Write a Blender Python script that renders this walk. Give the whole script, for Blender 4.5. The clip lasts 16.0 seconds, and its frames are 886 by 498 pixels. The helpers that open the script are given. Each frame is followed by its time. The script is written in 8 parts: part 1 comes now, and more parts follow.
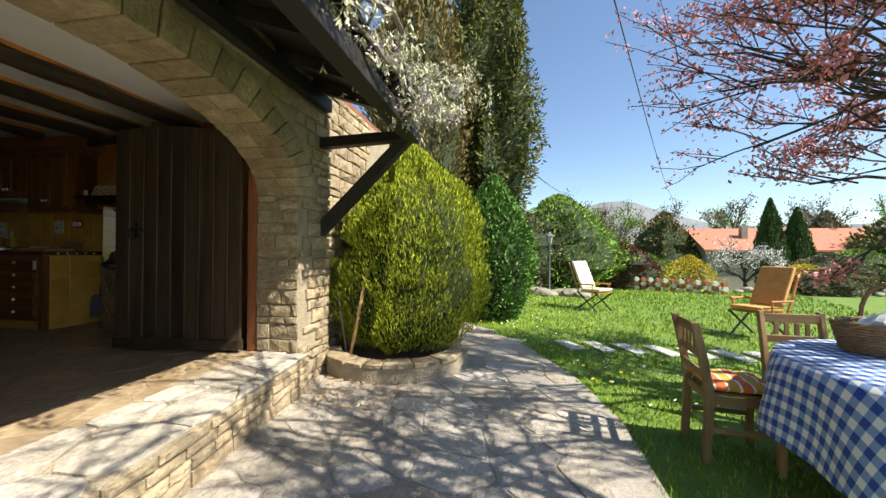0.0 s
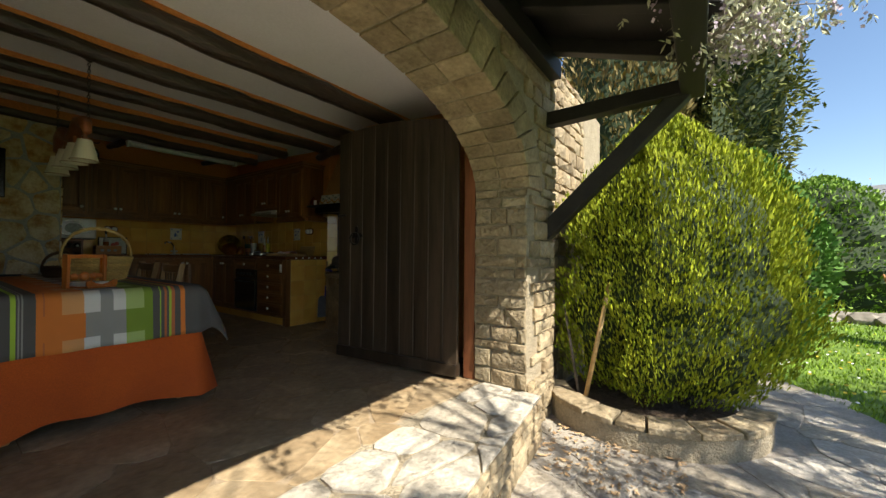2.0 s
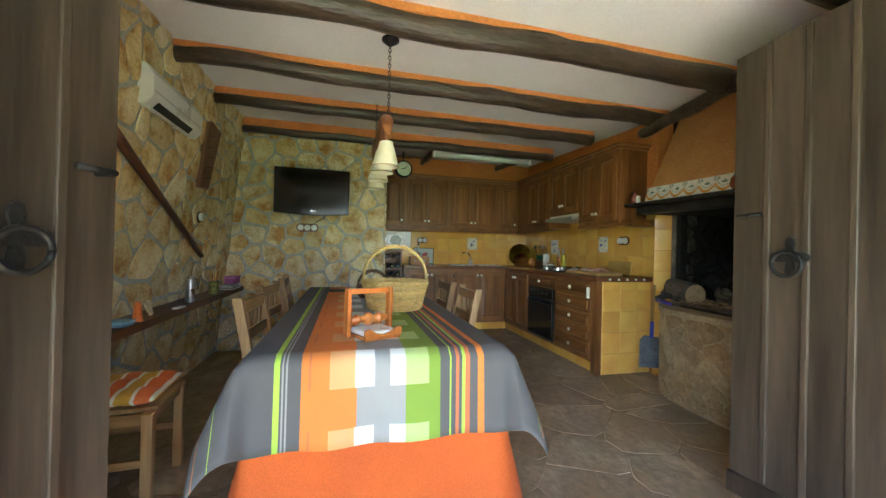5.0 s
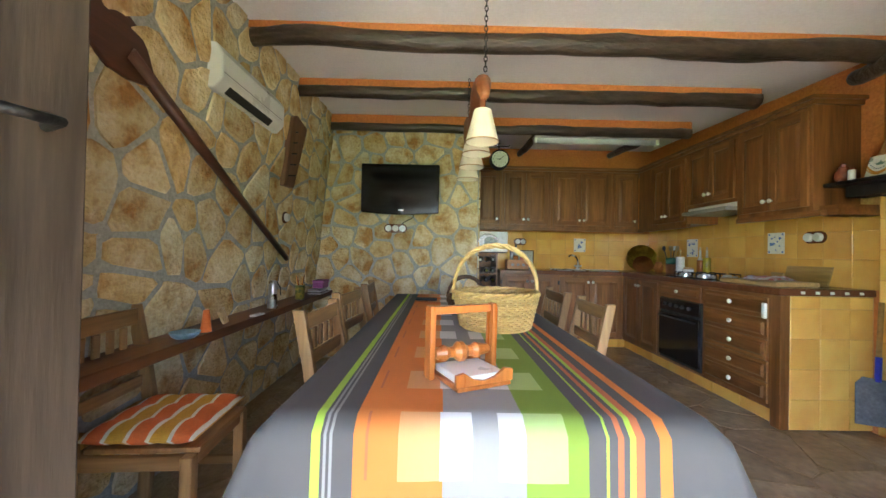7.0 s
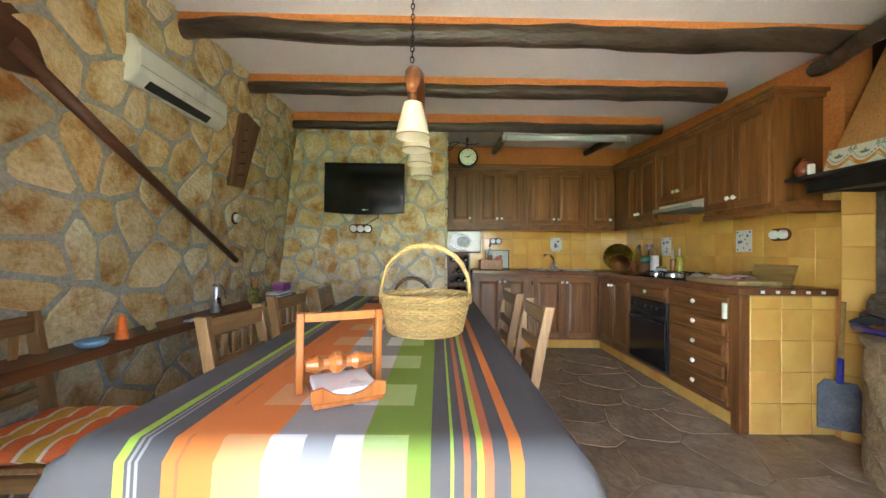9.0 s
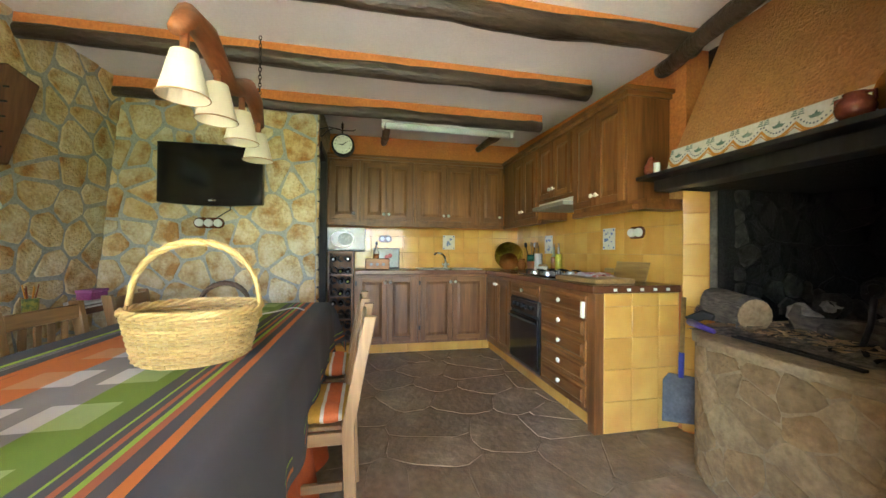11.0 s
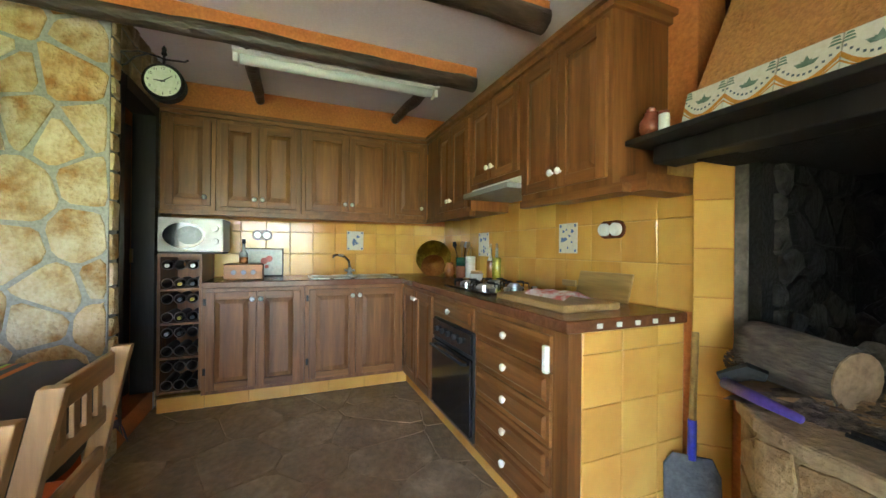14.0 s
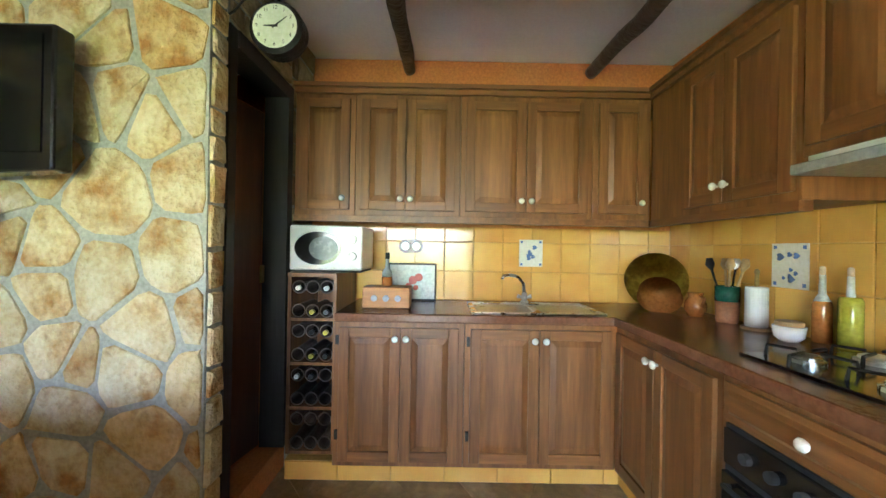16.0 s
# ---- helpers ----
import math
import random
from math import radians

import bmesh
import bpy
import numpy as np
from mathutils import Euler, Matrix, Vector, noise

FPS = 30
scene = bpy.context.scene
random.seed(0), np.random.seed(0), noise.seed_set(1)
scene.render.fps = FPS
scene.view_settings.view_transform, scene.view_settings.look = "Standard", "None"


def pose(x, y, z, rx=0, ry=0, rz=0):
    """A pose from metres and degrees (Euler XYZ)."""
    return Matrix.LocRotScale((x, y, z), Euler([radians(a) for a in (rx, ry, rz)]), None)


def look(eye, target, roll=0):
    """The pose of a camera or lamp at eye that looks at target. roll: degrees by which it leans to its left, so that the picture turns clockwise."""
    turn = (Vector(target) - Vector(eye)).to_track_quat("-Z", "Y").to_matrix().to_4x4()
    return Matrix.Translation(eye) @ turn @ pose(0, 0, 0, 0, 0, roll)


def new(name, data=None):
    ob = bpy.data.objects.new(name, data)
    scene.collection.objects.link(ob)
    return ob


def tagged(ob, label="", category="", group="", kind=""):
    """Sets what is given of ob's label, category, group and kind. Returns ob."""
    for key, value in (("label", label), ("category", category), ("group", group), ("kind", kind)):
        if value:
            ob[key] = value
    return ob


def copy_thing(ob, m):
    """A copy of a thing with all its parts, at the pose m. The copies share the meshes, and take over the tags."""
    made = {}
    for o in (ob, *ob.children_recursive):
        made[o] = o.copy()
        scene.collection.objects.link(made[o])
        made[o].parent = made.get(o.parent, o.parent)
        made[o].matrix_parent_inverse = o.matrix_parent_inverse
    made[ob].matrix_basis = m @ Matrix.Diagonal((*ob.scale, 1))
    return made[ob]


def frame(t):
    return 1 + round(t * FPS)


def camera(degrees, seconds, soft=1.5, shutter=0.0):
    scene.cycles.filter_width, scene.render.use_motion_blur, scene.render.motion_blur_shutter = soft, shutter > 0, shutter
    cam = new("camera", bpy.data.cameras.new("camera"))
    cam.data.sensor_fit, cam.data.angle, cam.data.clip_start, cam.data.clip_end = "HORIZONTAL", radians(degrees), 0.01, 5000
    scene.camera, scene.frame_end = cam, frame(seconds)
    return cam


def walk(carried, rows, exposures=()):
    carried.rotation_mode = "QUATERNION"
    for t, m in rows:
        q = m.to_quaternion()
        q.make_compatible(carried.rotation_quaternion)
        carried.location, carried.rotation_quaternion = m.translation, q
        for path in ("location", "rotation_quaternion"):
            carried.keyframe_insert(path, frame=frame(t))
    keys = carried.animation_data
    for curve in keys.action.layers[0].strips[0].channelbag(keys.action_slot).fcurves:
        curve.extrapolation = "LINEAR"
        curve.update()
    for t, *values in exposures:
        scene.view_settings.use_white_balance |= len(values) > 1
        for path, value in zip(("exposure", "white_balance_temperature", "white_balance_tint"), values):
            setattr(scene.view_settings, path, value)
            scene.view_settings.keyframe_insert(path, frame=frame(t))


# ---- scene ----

cam = camera(100.5, 16.0)
METRES, EYE, TILT, LEAN, TURN = 6.7, 1.35, 0.0, 0.0, 10.3
EXPOSURES = [(0.0, 1.1, 6550, 9), (2.0, 1.15, 6600, 8), (3.0, 1.4, 6100, 8), (3.5, 1.95, 5950, 8), (4.0, 3.2, 6000, 8), (5.0, 4.3, 5750, 10), (8.0, 4.85, 5750, 20), (10.5, 5.2, 5850, 16), (13.0, 5.35, 5900, 15), (14.0, 5.25, 5800, 15), (14.6, 5.36, 5650, 15), (15.2, 5.5, 5600, 16), (16.0, 5.75, 5550, 16)]
ROWS = [
    (0.0, 0.0, 0.0, 0.0, -0.0, 0.34, -0.38),
    (0.5, -0.0254, 0.031, 0.0032, 6.74, 0.25, -0.47),
    (1.0, -0.0525, 0.0565, 0.0053, 13.06, 0.44, -0.52),
    (1.5, -0.0874, 0.0853, 0.007, 18.83, 0.43, -0.52),
    (2.0, -0.1221, 0.1187, 0.0059, 24.64, 0.5, -0.51),
    (2.5, -0.1559, 0.1507, 0.0088, 31.61, 0.8, -0.66),
    (3.0, -0.1946, 0.173, 0.0101, 39.63, 0.69, -0.9),
    (3.5, -0.2306, 0.1933, 0.0124, 46.7, 0.63, -1.02),
    (4.0, -0.2635, 0.2155, 0.0175, 53.24, 0.29, -1.1),
    (4.5, -0.2916, 0.228, 0.0193, 59.56, 0.33, -1.24),
    (5.0, -0.3285, 0.2341, 0.0272, 65.04, 0.27, -1.36),
    (7.5, -0.4206, 0.2607, 0.0237, 80.0, 0.65, -1.02),
    (8.0, -0.4216, 0.2732, 0.0242, 79.97, 0.65, -0.91),
    (10.5, -0.4317, 0.3682, 0.0258, 72.04, 0.55, -0.53),
    (11.0, -0.4456, 0.3914, 0.0258, 67.62, 0.52, -0.51),
    (11.5, -0.4584, 0.4135, 0.0249, 63.08, 0.49, -0.45),
    (12.0, -0.473, 0.4283, 0.0248, 59.36, 0.5, -0.5),
    (12.5, -0.493, 0.4415, 0.0244, 56.35, 0.35, -0.48),
    (13.0, -0.5156, 0.4532, 0.025, 55.21, 0.32, -0.46),
    (13.5, -0.5453, 0.4721, 0.028, 55.27, 0.14, -0.49),
    (14.0, -0.5835, 0.4913, 0.0335, 57.06, 0.1, -0.57),
    (14.5, -0.6262, 0.5034, 0.0377, 61.44, 0.09, -0.72),
    (15.0, -0.6659, 0.512, 0.0412, 66.51, 0.15, -0.76),
    (15.5, -0.7099, 0.5201, 0.0462, 72.79, 0.16, -0.82),
    (16.0, -0.7576, 0.521, 0.0478, 79.54, 0.08, -1.02),
]
walk(cam, [(t, pose(0, 0, EYE, TILT, LEAN, TURN) @ pose(METRES * x, METRES * y, METRES * z, 90 + pitch, roll, yaw)) for t, x, y, z, yaw, pitch, roll in ROWS],
     EXPOSURES)

# ---- sun and sky ----
SUN_FROM = Vector((0.88, -0.22, 1.0)).normalized()
world = bpy.data.worlds.new("world")
scene.world = world
world.use_nodes = True
sky = world.node_tree.nodes.new("ShaderNodeTexSky")
sky.sky_type = 'NISHITA'
sky.sun_disc = False
sky.dust_density, sky.ozone_density, sky.air_density = 0.3, 2.5, 1.0
sky.sun_elevation = math.asin(SUN_FROM.z)
sky.sun_rotation = math.atan2(SUN_FROM.x, SUN_FROM.y)
world.node_tree.links.new(sky.outputs[0], world.node_tree.nodes["Background"].inputs[0])
world.node_tree.nodes["Background"].inputs[1].default_value = 0.095
sun = new("sun", bpy.data.lights.new("sun", "SUN"))
sun.data.energy, sun.data.angle, sun.data.color = 5.0, radians(0.5), (1.0, 0.95, 0.86)
sun.matrix_world = look(tuple(SUN_FROM * 30), (0, 0, 0))

# ---- plan, in metres ----
FZ, CZ = 0.36, 3.04          # inner floor, top of the inner walls
CEIL = lambda x: 2.80 + (-2.45 - x) * 0.035      # the ceiling rises towards the kitchen
GZ = 0.03                    # patio
XF, XI = -2.00, -2.45        # facade, outer and inner face
YL, YR, YK = -0.12, 3.74, 4.14   # left wall, right wall at the doors, tiled kitchen wall
XT, XB = -7.07, -8.22        # wall with the television, kitchen's back wall
YP = 1.60                    # side of the television wall
CT = 1.315                   # worktop height

# ---- mesh helpers ----
def box(bm, x0, x1, y0, y1, z0, z1, bevel=0.0):
    vs = [bm.verts.new(p) for p in ((x0, y0, z0), (x1, y0, z0), (x1, y1, z0), (x0, y1, z0), (x0, y0, z1), (x1, y0, z1), (x1, y1, z1), (x0, y1, z1))]
    fs = [bm.faces.new([vs[i] for i in q]) for q in ((3, 2, 1, 0), (4, 5, 6, 7), (0, 1, 5, 4), (1, 2, 6, 5), (2, 3, 7, 6), (3, 0, 4, 7))]
    if bevel > 0:
        edges = {e for f in fs for e in f.edges}
        bmesh.ops.bevel(bm, geom=list(edges), offset=bevel, segments=1, affect='EDGES', profile=0.5)
    return vs


def prism(bm, pts, d, off=(0, 0, 0)):
    """A solid from a flat polygon, pushed along d."""
    d, off = Vector(d), Vector(off)
    a = [bm.verts.new(Vector(p) + off) for p in pts]
    b = [bm.verts.new(Vector(p) + off + d) for p in pts]
    bm.faces.new(a[::-1])
    bm.faces.new(b)
    n = len(pts)
    for i in range(n):
        bm.faces.new((a[i], a[(i + 1) % n], b[(i + 1) % n], b[i]))


def tube(bm, path, radii, seg=10, caps=True, wobble=0.0, seed=0):
    """A round bar along the path; radii: one, or one a point."""
    path = [Vector(p) for p in path]
    if not hasattr(radii, "__len__"):
        radii = [radii] * len(path)
    rings = []
    side = None
    for i, p in enumerate(path):
        way = (path[min(i + 1, len(path) - 1)] - path[max(i - 1, 0)]).normalized()
        if side is None:
            side = way.cross(Vector((0, 0, 1)) if abs(way.z) < 0.9 else Vector((1, 0, 0))).normalized()
        side = (side - way * side.dot(way)).normalized()
        up = way.cross(side)
        ring = []
        for k in range(seg):
            a = 2 * math.pi * k / seg
            q = side * math.cos(a) + up * math.sin(a)
            r = radii[i]
            if wobble:
                r *= 1 + wobble * noise.noise(p * 3.1 + q * 0.9 + Vector((seed, seed * 2, 0)))
            ring.append(bm.verts.new(p + q * r))
        rings.append(ring)
    for a, b in zip(rings, rings[1:]):
        for k in range(seg):
            bm.faces.new((a[k], a[(k + 1) % seg], b[(k + 1) % seg], b[k]))
    if caps:
        bm.faces.new(rings[0][::-1])
        bm.faces.new(rings[-1])


def lathe(bm, profile, centre=(0, 0, 0), seg=20, axis="z"):
    """A turned shape from (radius, height) pairs."""
    c = Vector(centre)
    turn = {"z": Matrix.Identity(3), "x": Matrix(((0, 0, 1), (0, 1, 0), (-1, 0, 0))), "y": Matrix(((1, 0, 0), (0, 0, 1), (0, -1, 0)))}[axis]
    rings = [[bm.verts.new(c + turn @ Vector((max(r, 1e-4) * math.cos(2 * math.pi * k / seg), max(r, 1e-4) * math.sin(2 * math.pi * k / seg), h))) for k in range(seg)] for r, h in profile]
    for a, b in zip(rings, rings[1:]):
        for k in range(seg):
            bm.faces.new((a[k], a[(k + 1) % seg], b[(k + 1) % seg], b[k]))
    bm.faces.new(rings[0][::-1])
    bm.faces.new(rings[-1])


def part(name, bm, material, parent=None, label="", smooth=False, bevel=0.0, kind="", category="", local=False):
    """Links a bmesh as ONE mesh object. Its vertices are in the world unless local."""
    me = bpy.data.meshes.new(name)
    bmesh.ops.recalc_face_normals(bm, faces=bm.faces)
    if parent is not None and not local:
        base = parent.matrix_basis.translation.copy()
        up = parent.parent
        while up is not None:
            base += up.matrix_basis.translation
            up = up.parent
        bmesh.ops.translate(bm, verts=bm.verts, vec=-base)
    bm.to_mesh(me)
    bm.free()
    me.materials.append(material)
    if smooth:
        me.shade_smooth()
    ob = new(name, me)
    if parent is not None:
        ob.parent = parent
    if bevel > 0:
        mod = ob.modifiers.new("edge", "BEVEL")
        mod.width, mod.segments, mod.limit_method, mod.angle_limit = bevel, 2, 'ANGLE', radians(40)
    return tagged(ob, label, category, "", kind)


def thing(name, at, label, category, group="", kind=""):
    ob = new(name)
    ob.empty_display_size = 0.1
    ob.location = at
    return tagged(ob, label, category, group, kind)


def one(fn, *a, **k):
    bm = bmesh.new()
    fn(bm, *a, **k)
    return bm


# ---- materials ----
def material(name, a, b, scale=6.0, rough=0.7, bump=0.15, fine=60.0, metal=0.0, stretch=(1, 1, 1), island=0.0, obj=0.0, c=None, spot=0.0, gen="Object", contrast=0.25, bumpdist=0.01, rough_var=0.12, tone=None):
    """Two colours mixed by broad noise, with fine noise for grain and relief; island, obj: brightness varied by piece."""
    m = bpy.data.materials.new(name)
    m.use_nodes = True
    nt = m.node_tree
    N, L = nt.nodes, nt.links
    bsdf = N["Principled BSDF"]
    tc = N.new("ShaderNodeTexCoord")
    mp = N.new("ShaderNodeMapping")
    mp.inputs["Scale"].default_value = stretch
    L.new(tc.outputs[gen], mp.inputs[0])
    src = mp.outputs[0]
    info = N.new("ShaderNodeObjectInfo")
    if obj or island:
        add = N.new("ShaderNodeVectorMath")
        add.operation = 'ADD'
        L.new(src, add.inputs[0])
        if island:
            geo = N.new("ShaderNodeNewGeometry")
            rnd = geo.outputs["Random Per Island"]
        else:
            rnd = info.outputs["Random"]
        mul = N.new("ShaderNodeMath")
        mul.operation = 'MULTIPLY'
        mul.inputs[1].default_value = 37.0
        L.new(rnd, mul.inputs[0])
        L.new(mul.outputs[0], add.inputs[1])
        src = add.outputs[0]
    n1 = N.new("ShaderNodeTexNoise")
    n1.inputs["Scale"].default_value = scale
    n1.inputs["Detail"].default_value = 6
    n1.inputs["Roughness"].default_value = 0.62
    n2 = N.new("ShaderNodeTexNoise")
    n2.inputs["Scale"].default_value = fine
    n2.inputs["Detail"].default_value = 4
    L.new(src, n1.inputs["Vector"])
    L.new(src, n2.inputs["Vector"])
    ramp = N.new("ShaderNodeValToRGB")
    ramp.color_ramp.elements[0].position = 0.5 - contrast
    ramp.color_ramp.elements[1].position = 0.5 + contrast
    ramp.color_ramp.elements[0].color = (*a, 1)
    ramp.color_ramp.elements[1].color = (*b, 1)
    if c:
        e = ramp.color_ramp.elements.new(0.5)
        e.color = (*c, 1)
    L.new(n1.outputs["Fac"], ramp.inputs[0])
    col = ramp.outputs[0]
    mix = N.new("ShaderNodeMix")
    mix.data_type, mix.blend_type = 'RGBA', 'OVERLAY'
    mix.inputs[0].default_value = 0.45
    L.new(col, mix.inputs[6])
    L.new(n2.outputs["Fac"], mix.inputs[7])
    col = mix.outputs[2]
    if island or obj:
        hsv = N.new("ShaderNodeHueSaturation")
        mr = N.new("ShaderNodeMapRange")
        amt = island or obj
        mr.inputs[3].default_value, mr.inputs[4].default_value = 1 - amt, 1 + amt
        L.new(rnd, mr.inputs[0])
        L.new(mr.outputs[0], hsv.inputs["Value"])
        L.new(col, hsv.inputs["Color"])
        col = hsv.outputs[0]
        if tone:
            wn = N.new("ShaderNodeTexWhiteNoise")
            wn.noise_dimensions = '1D'
            L.new(rnd, wn.inputs["W"])
            tm = N.new("ShaderNodeMix")
            tm.data_type, tm.blend_type = 'RGBA', 'MULTIPLY'
            tm.inputs[7].default_value = (*tone, 1)
            L.new(wn.outputs["Value"], tm.inputs[0])
            L.new(col, tm.inputs[6])
            col = tm.outputs[2]
    L.new(col, bsdf.inputs["Base Color"])
    bsdf.inputs["Metallic"].default_value = metal
    rr = N.new("ShaderNodeMapRange")
    rr.inputs[3].default_value, rr.inputs[4].default_value = max(0.03, rough - rough_var), min(1, rough + rough_var)
    L.new(n1.outputs["Fac"], rr.inputs[0])
    L.new(rr.outputs[0], bsdf.inputs["Roughness"])
    if bump:
        hm = N.new("ShaderNodeMath")
        hm.operation = 'ADD'
        L.new(n1.outputs["Fac"], hm.inputs[0])
        L.new(n2.outputs["Fac"], hm.inputs[1])
        bp = N.new("ShaderNodeBump")
        bp.inputs["Strength"].default_value = bump
        bp.inputs["Distance"].default_value = bumpdist
        L.new(hm.outputs[0], bp.inputs["Height"])
        L.new(bp.outputs[0], bsdf.inputs["Normal"])
    return m


def wood(name, a, b, axis="z", rough=0.5, scale=9.0, bump=0.25, obj=0.12):
    s = {"x": (0.08, 1, 1), "y": (1, 0.08, 1), "z": (1, 1, 0.08)}[axis]
    return material(name, a, b, scale=scale, rough=rough, bump=bump, fine=55, stretch=s, obj=obj, contrast=0.2, bumpdist=0.003)


M_cab = {k: wood("cabinet_oak_" + k, (0.115, 0.042, 0.009), (0.29, 0.12, 0.032), k, 0.42) for k in "xyz"}
M_top = material("worktop_tile", (0.12, 0.045, 0.02), (0.20, 0.085, 0.04), 5, 0.22, 0.08)
M_beam = material("tarred_log", (0.012, 0.008, 0.006), (0.10, 0.066, 0.044), 7, 0.34, 0.7, 40, stretch=(1, 0.25, 1), bumpdist=0.02)
M_darkwood = wood("black_stained_wood", (0.006, 0.0055, 0.005), (0.035, 0.031, 0.027), "z", 0.5, 7, 0.4)
M_doorpaint = wood("dark_plank_paint", (0.014, 0.009, 0.005), (0.078, 0.054, 0.035), "z", 0.40, 7, 0.5, 0.3)
M_orange = material("orange_plaster", (0.50, 0.17, 0.035), (0.62, 0.24, 0.06), 3, 0.85, 0.15)
M_ochre = material("rough_ochre_plaster", (0.46, 0.21, 0.06), (0.56, 0.28, 0.09), 5, 0.9, 0.9, 75, bumpdist=0.012)
M_white = material("white_ceiling_plaster", (0.82, 0.81, 0.79), (0.88, 0.87, 0.85), 2, 0.9, 0.12)
M_tile = material("yellow_glazed_tile", (0.64, 0.34, 0.065), (0.73, 0.43, 0.10), 1.6, 0.14, 0.015, 3, obj=0.06, rough_var=0.04)
M_grout = material("grout", (0.52, 0.31, 0.09), (0.60, 0.38, 0.13), 8, 0.9)
M_clad = material("ochre_limestone", (0.42, 0.22, 0.06), (0.74, 0.68, 0.50), 5, 0.8, 0.8, 45, obj=0.14, c=(0.64, 0.53, 0.31), bumpdist=0.025, contrast=0.15, tone=(1.0, 0.85, 0.62))
M_mortar = material("grey_mortar", (0.34, 0.34, 0.30), (0.48, 0.47, 0.42), 6, 0.95, 0.6)
M_stone = material("buff_rubble_stone", (0.23, 0.175, 0.10), (0.50, 0.40, 0.255), 6, 0.9, 0.9, 35, obj=0.2, bumpdist=0.02, tone=(0.85, 0.8, 0.75))
M_flag = material("pale_threshold_stone", (0.34, 0.30, 0.24), (0.66, 0.60, 0.50), 6, 0.85, 0.8, 35, obj=0.12, bumpdist=0.015, tone=(0.9, 0.86, 0.8))
M_stonemortar = material("sandy_mortar", (0.27, 0.22, 0.145), (0.42, 0.345, 0.235), 8, 0.95, 0.8, bumpdist=0.02)
M_slate = material("brown_flagstone", (0.25, 0.18, 0.105), (0.56, 0.44, 0.285), 3, 0.42, 0.45, 22, obj=0.10, c=(0.34, 0.25, 0.15), bumpdist=0.018, tone=(0.9, 0.86, 0.8))
M_slatejoint = material("dusty_joint", (0.24, 0.175, 0.105), (0.42, 0.32, 0.21), 7, 0.9, 0.5)
M_paving = material("grey_paving_stone", (0.27, 0.235, 0.19), (0.49, 0.44, 0.375), 4, 0.85, 0.8, 36, obj=0.2, bumpdist=0.02, tone=(0.9, 0.85, 0.75))
M_pavejoint = material("paving_joint", (0.24, 0.21, 0.17), (0.40, 0.35, 0.29), 6, 0.95, 0.5)
M_grass_ground = material("lawn_soil", (0.06, 0.12, 0.010), (0.16, 0.24, 0.022), 3, 0.95, 0.6)
M_plasticw = material("white_plastic", (0.72, 0.72, 0.70), (0.80, 0.80, 0.78), 3, 0.3, 0.0, 3)
M_porcelain = material("white_porcelain", (0.75, 0.74, 0.70), (0.82, 0.81, 0.78), 3, 0.15, 0.0, 3)
M_blackgloss = material("black_gloss_plastic", (0.008, 0.008, 0.009), (0.014, 0.014, 0.015), 3, 0.12, 0.0)
M_blackmat = material("black_matt", (0.012, 0.012, 0.012), (0.03, 0.03, 0.03), 5, 0.7, 0.2)
M_steel = material("brushed_steel", (0.50, 0.50, 0.50), (0.62, 0.62, 0.62), 8, 0.28, 0.05, metal=1.0)
M_iron = material("wrought_iron", (0.010, 0.010, 0.010), (0.035, 0.033, 0.03), 12, 0.5, 0.4, metal=0.6)
M_brownplaster = material("dark_brown_plaster", (0.012, 0.006, 0.003), (0.060, 0.024, 0.009), 3, 0.9, 0.3)
M_soot = material("sooty_stone", (0.0025, 0.002, 0.002), (0.014, 0.012, 0.010), 3, 0.95, 0.9, bumpdist=0.02)


# ---- pieces: polygons of stone ----
def clip(poly, px, py, nx, ny):
    out = []
    n = len(poly)
    for i in range(n):
        a, b = poly[i], poly[(i + 1) % n]
        da = (a[0] - px) * nx + (a[1] - py) * ny
        db = (b[0] - px) * nx + (b[1] - py) * ny
        if da <= 0:
            out.append(a)
        if (da < 0 < db) or (db < 0 < da):
            t = da / (da - db)
            out.append((a[0] + t * (b[0] - a[0]), a[1] + t * (b[1] - a[1])))
    return out


